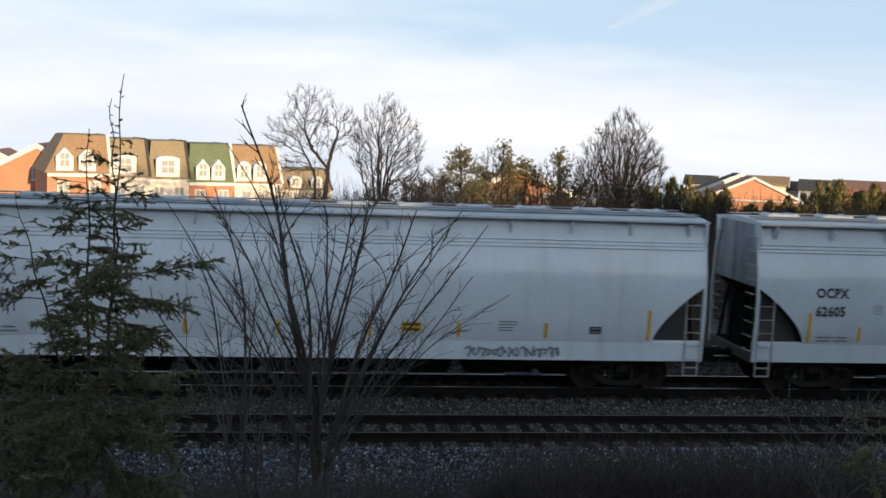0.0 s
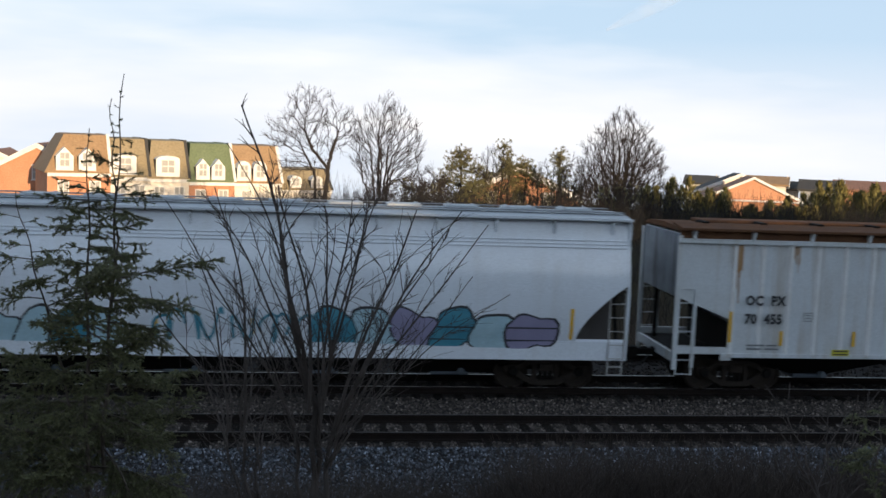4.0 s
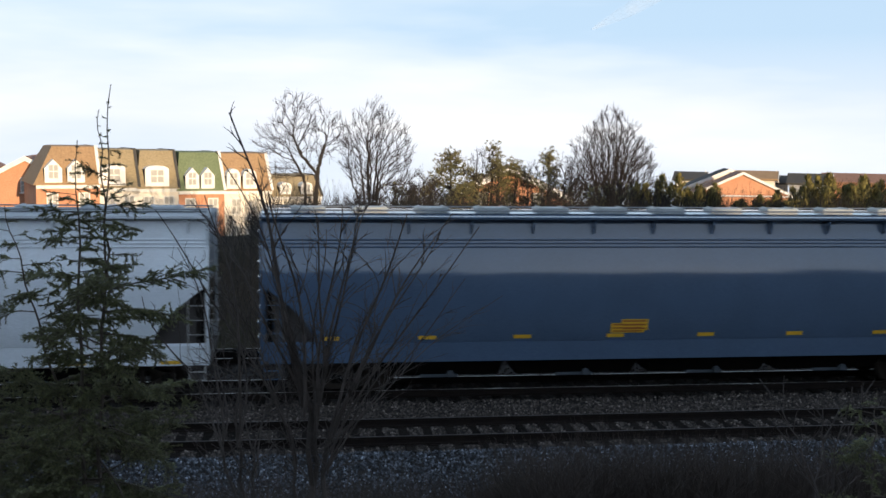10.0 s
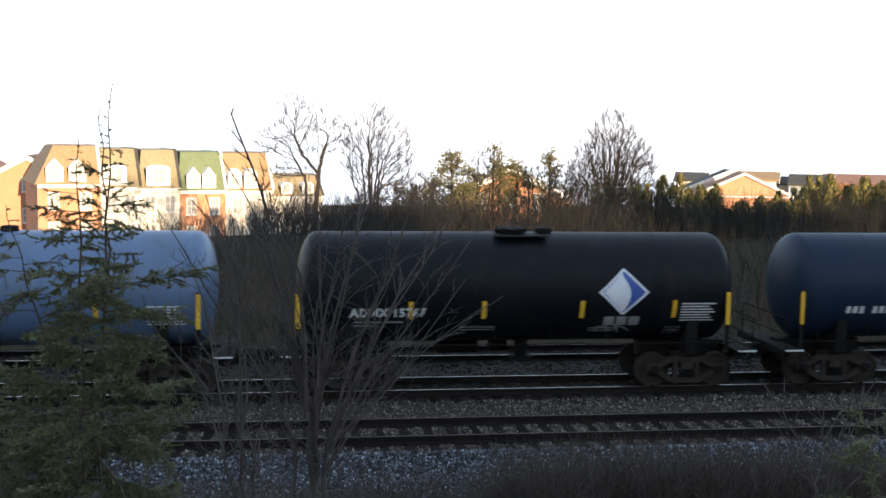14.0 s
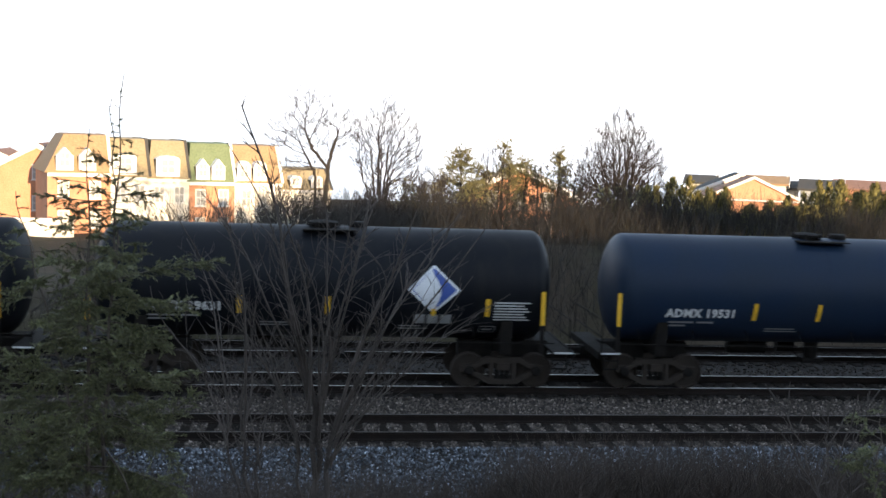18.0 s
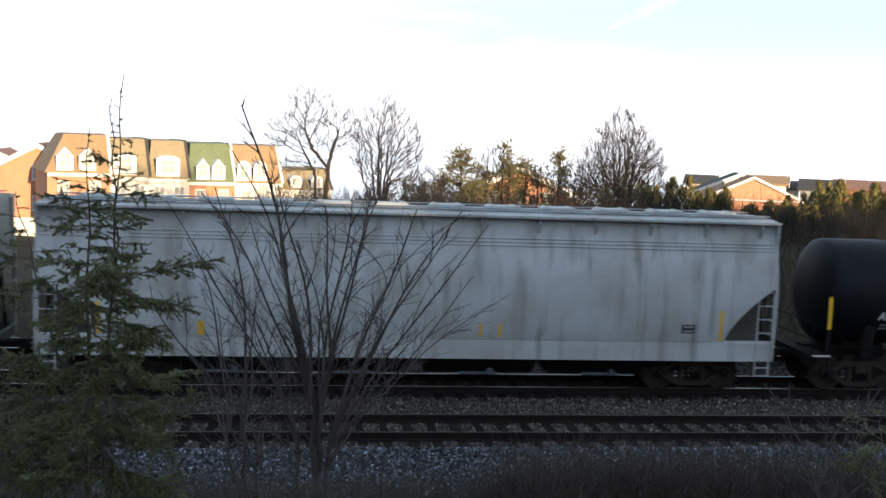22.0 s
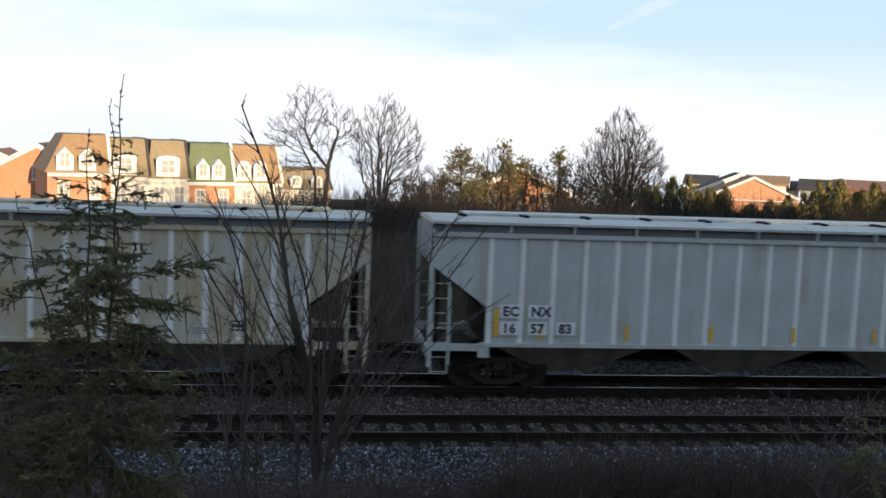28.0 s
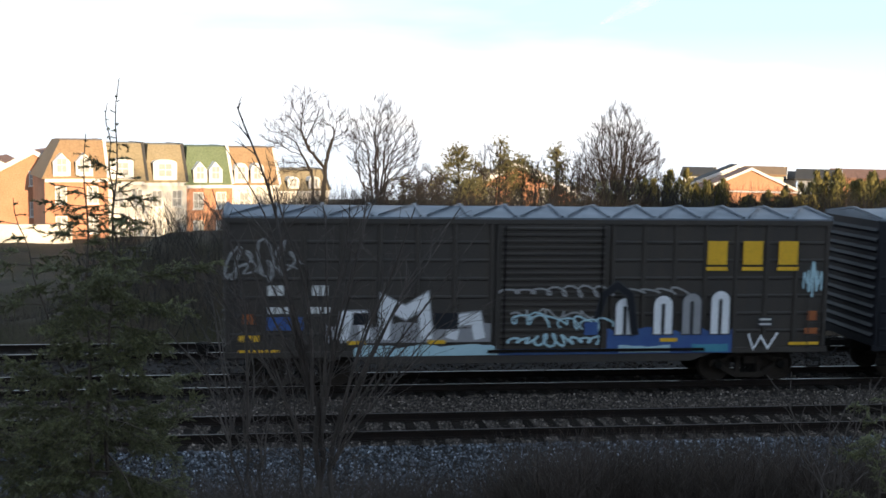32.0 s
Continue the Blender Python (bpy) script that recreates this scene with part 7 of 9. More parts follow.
def grow_tree(at, stems, lobes, seed, n, label, step=0.22, reach=1.5, kill=0.27, lift=0.25, thick=0.10, tip=0.0095, twig_len=0.55, group="bare trees behind the tracks"):
    """Leafless tree whose branches grow towards points spread through rounded lobes. stems: polylines (x, y, z) from the foot; lobes: (centre, radii, share)."""
    rs = np.random.default_rng(seed)
    ob = thing("tree", label, "tree", group, at)
    goal = []
    for c, r, share in lobes:
        d = rs.normal(size=(int(n * share), 3))
        d = d / np.linalg.norm(d, axis=1, keepdims=True) * rs.uniform(0.02, 1.0, (len(d), 1)) ** 0.36
        goal.append(np.array(c) + d * np.array(r))
    goal = np.concatenate(goal)
    pts, up, floor = [], [], []
    for line in stems:
        last = -1
        for a, b in zip(line, line[1:]):
            a, b = np.array(a, float), np.array(b, float)
            m = max(1, int(np.linalg.norm(b - a) / step))
            for i in range(m + (last < 0)):
                k = (i if last < 0 else i + 1) / m
                pts.append(a + (b - a) * k + rs.normal(0, 0.025, 3))
                up.append(last)
                floor.append(thick * (1 - 0.10 * min(8, len(pts) * step / 1.2)))
                last = len(pts) - 1
    near, gap = np.zeros(len(goal), int), np.full(len(goal), 1e9)

    def refresh(first):
        new_pts = np.array(pts[first:])
        d = np.linalg.norm(goal[:, None] - new_pts[None], axis=2)
        j = d.argmin(1)
        m = d[np.arange(len(goal)), j]
        k = m < gap
        near[k], gap[k] = first + j[k], m[k]

    sons, stale = {}, set()
    refresh(0)
    for _ in range(70):
        use = gap < reach
        if not use.any() or len(pts) > 7000:
            break
        first = len(pts)
        for i in np.unique(near[use]):
            if int(i) in stale:
                continue
            w = goal[use & (near == i)] - pts[i]
            d = (w / np.linalg.norm(w, axis=1, keepdims=True)).sum(0)
            d = d / (np.linalg.norm(d) + 1e-6) + np.array((0, 0, lift)) + rs.normal(0, 0.16, 3)
            if up[i] >= 0:
                b = pts[i] - pts[up[i]]
                d = d + 0.5 * b / (np.linalg.norm(b) + 1e-6)
            q = pts[i] + step * d / np.linalg.norm(d)
            if any(np.abs(q - pts[k]).max() < 0.3 * step for k in sons.get(int(i), ())):
                stale.add(int(i))
                continue
            sons.setdefault(int(i), []).append(len(pts))
            pts.append(q)
            up.append(int(i))
            floor.append(0.0)
        if len(pts) == first:
            break
        refresh(first)
        keep = gap > kill
        goal, near, gap = goal[keep], near[keep], gap[keep]
        if not len(goal):
            break
    # the nearer the foot, the more twigs a limb carries and the thicker it is
    load, kids = np.zeros(len(pts)), np.zeros(len(pts), int)
    for i in range(len(pts) - 1, -1, -1):
        load[i] = max(load[i], tip ** 1.9)
        if up[i] >= 0:
            load[up[i]] += load[i]
            kids[up[i]] += 1
    rad = np.maximum(load ** (1 / 1.9), floor)
    st, fine = Sticks(), Sticks()
    vec = [Vector(p) for p in pts]
    for i, u in enumerate(up):
        if u >= 0:
            out = st if rad[i] > 0.035 else fine
            out.twig(vec[u], vec[i], min(rad[u], rad[i] * 1.35), rad[i], 6 if out is st else 3)
            if rad[i] < tip * 3.0:
                d = (vec[i] - vec[u]).normalized()
                for _ in range(5 if kids[i] == 0 else 1):
                    e = (d + Vector(rs.normal(0, 0.38, 3)) + Vector((0, 0, 0.5))).normalized()
                    mid = vec[i] + e * twig_len * rs.uniform(0.25, 0.6)
                    e2 = (e + Vector(rs.normal(0, 0.25, 3)) + Vector((0, 0, 0.15))).normalized()
                    fine.twig(vec[i], mid, tip * 0.9, tip * 0.75)
                    fine.twig(mid, mid + e2 * twig_len * rs.uniform(0.25, 0.6), tip * 0.75, tip * 0.5)
    st.build("trunk", M["dark_bark"], ob)
    fine.build("crown", M["twig"], ob, "crown of fine bare twigs")
    return ob


def ground_at(turn, y):
    """A place on the ground y metres ahead, in the direction `turn` degrees to the right of straight across."""
    x = y * math.tan(radians(turn))
    return (x, y, ground_height(x, y) - 0.05)


def fan(n, foot, top, spread, seed, z0=0.0):
    """Stems that rise from one foot and open into a fan: straight below, bowing outwards a little above."""
    r, out = random.Random(seed), []
    for k in range(n):
        a = 2 * math.pi * k / n + r.uniform(-0.3, 0.3)
        w, hgt = spread * (0.25 + 0.75 * (k % 3) / 2) * r.uniform(0.8, 1.1), top * r.uniform(0.82, 1.0) * (1.0 - 0.10 * (k % 3))
        tip = (math.cos(a) * w, math.sin(a) * w * 0.8)
        out.append([(foot * math.cos(a), foot * math.sin(a), z0 if k else -0.3)] + [(tip[0] * t ** 1.25 + r.gauss(0, 0.05), tip[1] * t ** 1.25, z0 + (hgt - z0) * t) for t in (0.3, 0.55, 0.8, 1.0)])
    return out


# bare trees, from the townhouses to the houses beyond the hedge
Z60 = ground_height(1.0, 60.0)
grow_tree((1.05, 60.0, Z60), [[(0.0, 0, -0.3), (0.10, 0, 2.6), (0.30, 0, 4.9), (0.66, 0.1, 6.2)], [(0.25, 0, 4.6), (-0.55, 0.1, 5.5), (-1.1, 0.1, 6.7)], [(-0.35, 0.3, -0.3), (-0.45, 0.3, 4.2), (-1.3, 0.4, 5.9)]],
          [((-1.0, 0, 7.1), (1.2, 1.2, 1.8), 0.36), ((-2.0, 0, 6.2), (1.3, 0.9, 0.9), 0.2), ((0.2, 0, 6.6), (0.9, 0.9, 1.9), 0.18), ((1.2, 0, 6.7), (0.8, 0.8, 1.2), 0.14), ((-1.3, 0, 4.7), (1.6, 0.8, 0.8), 0.12)], 3, 1100, "leafless tree with dark twisting limbs", lift=0.6, thick=0.19, kill=0.28)
grow_tree((4.3, 61.0, ground_height(4.3, 61.0)), fan(9, 0.25, 7.4, 1.5, 71),
          [((-0.6, 0, 5.8), (1.1, 1.1, 2.3), 0.35), ((0.3, 0, 6.5), (0.9, 1.0, 2.3), 0.33), ((1.2, 0, 5.7), (1.2, 1.0, 2.2), 0.32)], 5, 2400, "leafless tree with a fan of fine upright twigs", lift=0.9, thick=0.09, reach=0.9)
grow_tree((18.2, 60.5, ground_height(18.2, 60.5)), fan(17, 0.12, 7.0, 2.1, 72, 1.0),
          [((-0.05, 0, 5.6), (1.7, 1.7, 2.9), 0.5), ((-1.3, 0, 4.9), (1.2, 1.4, 2.1), 0.25), ((1.3, 0, 4.9), (1.25, 1.4, 2.0), 0.25)], 6, 3600, "broad oval leafless tree with dense upright twigs", lift=1.0, thick=0.10, kill=0.22, reach=0.9)
for k, (tn, yy, hh, ww) in enumerate(((14.3, 58, 4.9, 1.0), (15.2, 59, 4.4, 0.8), (9.9, 60, 5.6, 1.1), (12.9, 61, 5.2, 1.1), (6.4, 57, 4.0, 1.2), (27.6, 72, 5.2, 2.2), (28.8, 75, 5.4, 2.4), (30.2, 74, 5.0, 2.2), (19.4, 58, 4.0, 0.9))):
    grow_tree(ground_at(tn, yy), [[(0, 0, -0.3), (0.05, 0, hh * 0.35), (-0.1, 0, hh * 0.5)], [(0.1, 0, -0.3), (0.35, 0.1, hh * 0.45)]], [((0.1, 0, hh * 0.72), (ww, ww * 0.8, hh * 0.40), 1.0)], 50 + k, 800,
              "leafless tree with reddish twigs" if tn > 25 else "small leafless tree with upright twigs", lift=0.4, thick=0.05)
for k, (tn, yy, hh) in enumerate(((0.6, 54, 2.0), (1.8, 54, 2.6), (2.8, 53, 2.6), (4.0, 53, 3.2), (5.6, 55, 3.9), (7.0, 54, 3.8), (8.6, 53, 2.4), (10.2, 52, 1.8), (12.4, 54, 2.0), (14.0, 52, 2.6), (15.6, 53, 3.8), (17.2, 53, 3.6), (19.0, 52, 3.0))):
    bare_tree(ground_at(tn, yy), hh, 3.2, 7, 40 + k, 0.035, 0.0, 0.8, "bare brushy shrub on the bank")

# evergreens
def pine_tree(at, height, width, seed, label, low=0.3, tufts=420, cone=0.45):
    """Pine: a straight trunk, ragged limbs, and tufts of long needles with gaps between them."""
    rnd = random.Random(seed)
    ob = thing("pine_tree", label, "tree", "evergreens behind the tracks", at)
    st, nd = Sticks(), Sticks()
    top = Vector((rnd.uniform(-0.25, 0.25), 0, height))
    st.twig(Vector((0, 0, -0.3)), top * 0.5, height * 0.017, height * 0.012, 6)
    st.twig(top * 0.5, top, height * 0.012, 0.015, 6)
    limbs = max(16, int(tufts / 11))
    for k in range(limbs):
        t = low + (1 - low) * (k + rnd.random()) / limbs
        wide = width / 2 * (max(0.02, 1 - t) ** cone) * (0.5 + 0.5 * min(1, (t - low) / 0.2 + 0.2)) * rnd.uniform(0.35, 1.3) * 1.35
        a = rnd.uniform(0, 6.28)
        p = top * (t * 0.97)
        d = Vector((math.cos(a), math.sin(a), rnd.uniform(-0.1, 0.4))).normalized()
        pts = [p]
        for i in range(4):
            d = (d + Vector((rnd.gauss(0, 0.13), rnd.gauss(0, 0.13), 0.08))).normalized()
            pts.append(pts[-1] + d * wide / 4)
            st.twig(pts[-2], pts[-1], 0.035 * (1.1 - t) * (1 - i * 0.2), 0.035 * (1.1 - t) * (0.8 - i * 0.2) + 0.004)
        for _ in range(11):
            f = 0.9 + 3.1 * rnd.random() ** 0.7
            i = min(3, int(f))
            e = Vector((rnd.gauss(0, 1), rnd.gauss(0, 1), rnd.gauss(0.5, 0.7))).normalized()
            c0 = pts[i].lerp(pts[i + 1], f - i)
            c = c0 + e * rnd.uniform(0.05, 0.55)
            st.twig(c0, c, 0.008, 0.005)
            for _ in range(15):
                v = (e * 0.7 + Vector((rnd.gauss(0, 0.7), rnd.gauss(0, 0.7), rnd.gauss(0, 0.7)))).normalized()
                w = v.orthogonal().normalized() * 0.017
                nd.tri(c - w, c + w, c + v * rnd.uniform(0.10, 0.20))
    st.build("trunk", M["dark_bark"], ob)
    nd.build("crown", M["pine"], ob, "ragged tufts of long needles")
    return ob


for k, (tn, yy, hh, ww, tufts, low, lb) in enumerate((
        (8.45, 60, 6.2, 3.2, 900, 0.36, "olive-green pine with a rounded ragged crown"), (7.3, 60, 4.4, 3.0, 500, 0.2, "low olive-green pine beside a taller one"), (9.7, 61, 5.2, 2.8, 480, 0.35, "olive-green pine with gaps in its crown"),
        (10.7, 62, 5.7, 3.0, 560, 0.45, "olive-green pine in front of a brick house"), (11.6, 62, 5.9, 2.6, 460, 0.5, "olive-green pine with a broad ragged top"), (10.4, 63, 6.9, 2.2, 110, 0.72, "thin pine with a bare stem and a sparse top"), (13.45, 60, 6.3, 2.0, 560, 0.3, "slim pine with a ragged top"),
        (12.5, 63, 5.2, 2.2, 260, 0.35, "small pine in front of a brick house"), (9.1, 58, 4.2, 3.0, 420, 0.2, "low dark pine behind the bank"), (14.4, 61, 4.6, 2.0, 240, 0.2, "small ragged pine beside bare stems"),
        (5.2, 58, 3.8, 2.8, 320, 0.1, "low dark pine behind the bank"), (6.2, 59, 3.8, 2.6, 300, 0.1, "low dark pine behind the bank"), (17.9, 57, 3.7, 3.0, 380, 0.1, "low dark pine behind the bank"), (15.9, 57, 3.5, 3.0, 340, 0.1, "low dark pine behind the bank"), (16.9, 56, 3.5, 3.0, 340, 0.1, "low dark pine behind the bank"))):
    pine_tree(ground_at(tn, yy), hh, ww, 100 + k, lb, low, tufts)


def hedge_tree(at, height, width, seed, label):
    """Cedar of the ragged hedge: several upright flames of short sprays on one stem."""
    rnd = random.Random(seed)
    ob = thing("hedge_tree", label, "tree", "evergreens behind the tracks", at)
    st, lf = Sticks(), Sticks()
    for k in range(rnd.choice((3, 4, 5))):
        a, rad = rnd.uniform(0, 6.28), (0.0 if k == 0 else rnd.uniform(0.3, 0.8) * width / 2)
        hgt = height * (1.0 if k == 0 else rnd.uniform(0.70, 1.0))
        foot, tip = Vector((0, 0, -0.2)), Vector((math.cos(a) * rad * 1.25, math.sin(a) * rad * 1.25, hgt))
        bend = Vector((math.cos(a) * rad, math.sin(a) * rad, hgt * 0.35))
        st.twig(foot, bend, 0.05, 0.03, 5)
        st.twig(bend, tip, 0.03, 0.006, 5)
        for _ in range(760):
            t = rnd.random() ** 0.8
            c = foot.lerp(bend, t / 0.35) if t < 0.35 else bend.lerp(tip, (t - 0.35) / 0.65)
            r = width * 0.36 * (1 - t) ** 0.5 * (0.72 + 0.28 * math.sin(t * 17 + k)) + 0.03
            b = rnd.uniform(0, 6.28)
            o = Vector((math.cos(b), math.sin(b), 0))
            p = c + o * r * rnd.random() ** 0.45
            v = (o * rnd.uniform(0.15, 0.7) + Vector((rnd.gauss(0, 0.2), rnd.gauss(0, 0.2), 1.0))).normalized()
            L = rnd.uniform(0.14, 0.30)
            w = v.cross(o).normalized() * L * rnd.uniform(0.13, 0.22)
            lf.quad(p, p + v * L * 0.5 + w, p + v * L, p + v * L * 0.5 - w)
    st.build("trunk", M["dark_bark"], ob)
    lf.build("crown", M["cedar"], ob, "upright flame-shaped sprays")
    return ob


for k in range(29):
    tn = 18.6 + k * 0.52 + 0.22 * math.sin(k * 2.3)
    yy = 56 + 2.2 * math.sin(k * 1.7)
    tall = {1: 0.5, 2: 0.5, 3: 0.5, 4: 0.3, 12: 0.2, 16: 0.3, 17: 0.5, 19: 0.6, 20: 0.7, 21: 0.5}.get(k, 0.0) - (0.75 if 7 < k < 15 else 0.0)
    hedge_tree(ground_at(tn, yy), 3.35 + 0.3 * math.sin(k * 2.9 + 1.0) + tall, 2.9, 200 + k, "yellow-green cedar in a ragged hedge" if k % 3 else "olive-green cedar with upright tips in a hedge")


# brush and weeds
def thicket(name, n, x0, x1, y0, y1, h0, h1, material, label, seed, lean=0.35, r=0.012, fork=3):
    rnd = random.Random(seed)
    st = Sticks()
    for _ in range(n):
        x, y = rnd.uniform(x0, x1), rnd.uniform(y0, y1)
        p = Vector((x, y, ground_height(x, y) - 0.05))
        hgt = rnd.uniform(h0, h1)
        d = Vector((rnd.gauss(0, lean), rnd.gauss(0, lean), 1)).normalized()
        q = p + d * hgt * 0.55
        st.twig(p, q, r, r * 0.7)
        for _ in range(fork):
            e = (d + Vector((rnd.gauss(0, 0.45), rnd.gauss(0, 0.45), rnd.gauss(0, 0.2)))).normalized()
            st.twig(p.lerp(q, rnd.uniform(0.4, 1.0)), q + e * hgt * rnd.uniform(0.25, 0.5), r * 0.6, r * 0.25)
    return tagged(st.build(name, material, None, label), "", "undergrowth", kind="stuff")


thicket("bank_brush", 4400, -9, 46, 37.5, 50, 0.9, 2.4, M["brush"], "tangled dead brush on the bank behind the tracks", 11)
thicket("tall_brush", 2600, -2, 46, 48, 56, 1.5, 2.9, M["brush"], "taller bare brush along the crest of the bank", 12, 0.25, 0.014, 5)
thicket("bank_grass", 9000, -30, 46, 36.6, 44, 0.2, 0.7, M["dry_grass"], "dry grass on the foot of the bank", 13, 0.4, 0.008, 1)


# the wood on the rise behind the camera, which shades the tracks
def woodland():
    rnd = random.Random(5)
    st = Sticks()
    for k in range(150):
        x, y = rnd.uniform(-190, 210), rnd.uniform(-70, -54)
        z = ground_height(x, y)
        top = 2.6 + 0.9 * math.sin(x * 0.11) + rnd.uniform(-0.9, 0.9)
        top = max(0.5, top - (2.2 if 18 < x < 45 else 1.1 if x > 60 else 0.0))
        st.twig(Vector((x, y, z - 0.5)), Vector((x, y, z + top * 0.8)), 0.25, 0.08, 5)
        for _ in range(170):
            t = rnd.random()
            rr = 2.6 * math.sqrt(max(0.02, 1 - (2 * t - 0.8) ** 2 / 1.5)) * (1.15 - t)
            a, b = rnd.uniform(0, 6.28), rnd.random() ** 0.5
            st.leaf(Vector((x + math.cos(a) * rr * b, y + math.sin(a) * rr * b, z + top * t)), rnd.uniform(0.4, 0.9), rnd)
    tagged(st.build("woodland", M["far_leaf"], None, "wooded rise behind the viewer"), "", "woods", kind="stuff")


woodland()


# ---- near plants
class Needles:
    """Gathers clad twigs and turns them into needles all at once."""

    def __init__(self):
        self.p, self.q, self.kind = [], [], []

    def clad(self, p, q, per_m, length):
        self.p.append(tuple(p))
        self.q.append(tuple(q))
        self.kind.append((per_m, length))

    def build(self, name, material, parent, label, seed, width=0.0042):
        rs = np.random.default_rng(seed)
        p, q, kind = np.array(self.p), np.array(self.q), np.array(self.kind)
        ax = q - p
        ln = np.linalg.norm(ax, axis=1)
        i = np.repeat(np.arange(len(p)), np.maximum(1, (ln * kind[:, 0]).astype(int)))
        n = len(i)
        d = ax[i] / (ln[i, None] + 1e-9)
        c = p[i] + ax[i] * rs.random((n, 1))
        s = rs.normal(size=(n, 3)) * np.array((1, 1, 0.75))
        s -= d * (s * d).sum(1, keepdims=True)
        s /= np.linalg.norm(s, axis=1, keepdims=True) + 1e-9
        e = s * 0.85 + d * 0.6
        e /= np.linalg.norm(e, axis=1, keepdims=True)
        w = np.cross(d, s) * width
        tip = c + e * (kind[i, 1] * rs.uniform(0.6, 1.2, n))[:, None]
        v = np.stack([c - w, c + w, tip], 1).reshape(-1, 3)
        me = bpy.data.meshes.new(name)
        me.vertices.add(3 * n)
        me.vertices.foreach_set("co", v.reshape(-1))
        me.loops.add(3 * n)
        me.loops.foreach_set("vertex_index", np.arange(3 * n, dtype=np.int32))
        me.polygons.add(n)
        me.polygons.foreach_set("loop_start", np.arange(0, 3 * n, 3, dtype=np.int32))
        me.update(calc_edges=True)
        me.materials.append(material)
        ob = new(name, me)
        ob.parent = parent
        return tagged(ob, label)


def conifer(base, leaders, seed, label, thick=1.0):
    """Young conifer with several leaders: tiers of level branches that carry flat feathery sprays, thin and tufted towards the tips.
    leaders: (foot, tip, stem radius, rows of (height, reach, branches for each metre))."""
    rnd = random.Random(seed)
    ob = thing("conifer", label, "tree", "", base)
    st, nd = Sticks(), Needles()
    base = Vector(base)

    def spray(p, d, L, depth, flat, dens):
        m = max(2, int(L / (0.075 if depth else 0.085)))
        pts = [p]
        droop = (-0.035 if depth == 0 else -0.06) + rnd.gauss(0, 0.03)
        for i in range(m):
            d = (d + Vector((rnd.gauss(0, 0.08), rnd.gauss(0, 0.08), droop + rnd.gauss(0, 0.05)))).normalized()
            pts.append(pts[-1] + d * L / m)
        r = (0.0022 + 0.006 * L) * thick if depth == 0 else 0.0021
        for i, (u, v) in enumerate(zip(pts, pts[1:])):
            st.twig(u, v, r * (1 - 0.8 * i / m) + 0.0008, r * (1 - 0.8 * (i + 1) / m) + 0.0008)
            if depth or i > 0.15 * m:
                nd.clad(u, v, 320 * dens, 0.026)
            if depth < 2 and L > 0.10 and (depth or i > 0.12 * m):
                side = d.cross(Vector((0, 0, 1)))
                side = Matrix.Rotation(flat + rnd.gauss(0, 0.35), 3, d) @ (side.normalized() if side.length > 0.1 else Vector((1, 0, 0)))
                for sgn in (-1, 1):
                    for _ in range(2 if depth == 0 else 1):
                        if rnd.random() < (0.86 if depth == 0 else 0.7):
                            l2 = (L * 0.34 * (1.05 - i / m) + 0.05) * rnd.uniform(0.45, 1.15)
                            e = (d * rnd.uniform(0.6, 1.1) + side * sgn * rnd.uniform(0.55, 1.0) + Vector((0, 0, rnd.uniform(-0.18, 0.12)))).normalized()
                            if l2 > 0.04:
                                spray(u.lerp(v, rnd.random()), e, min(l2, 0.36), depth + 1, flat, dens)

    for foot, tip, r0, rows in leaders:
        foot, tip = Vector(foot) - base, Vector(tip) - base
        n = 18
        stem = [foot.lerp(tip, i / n) + Vector((0.014 * math.sin(i * 1.3 + seed), 0.012 * math.cos(i * 1.7), 0)) for i in range(n + 1)]
        for i, (a, b) in enumerate(zip(stem, stem[1:])):
            st.twig(a, b, r0 * (1 - i / n) + 0.0032, r0 * (1 - (i + 1) / n) + 0.0032, 6)
            if i > 0.6 * n:
                nd.clad(a, b, 120, 0.016)
        zs = [z for z, _, _ in rows]
        z, turn = zs[0], rnd.uniform(0, 6.28)
        while z < min(zs[-1], (stem[-1] + base).z):
            reach = float(np.interp(z, zs, [v for _, v, _ in rows]))
            per = float(np.interp(z, zs, [v for _, _, v in rows]))
            f = max(0.0, min(0.999, (z - base.z - stem[0].z) / (tip.z - stem[0].z))) * n
            p = stem[int(f)].lerp(stem[int(f) + 1], f - int(f))
            L = reach * (rnd.uniform(0.45, 1.0) if rnd.random() < 0.75 else rnd.uniform(1.0, 1.3))
            a = turn + rnd.uniform(-0.5, 0.5)
            turn += 2.4
            tier = 0.16 * math.sin(z * 19.0)
            spray(p, Vector((math.cos(a), math.sin(a), rnd.uniform(0.0, 0.32) + tier * 0.4)).normalized(), L, 0 if L > 0.14 else 1, rnd.gauss(0, 0.3), 1.0)
            z += 1.0 / per * rnd.uniform(0.6, 1.4)
    st.build("trunk", M["bark"], ob, "thin stem and branches")
    nd.build("foliage", M["hemlock"], ob, "short green needles in feathery sprays", seed)
    return ob


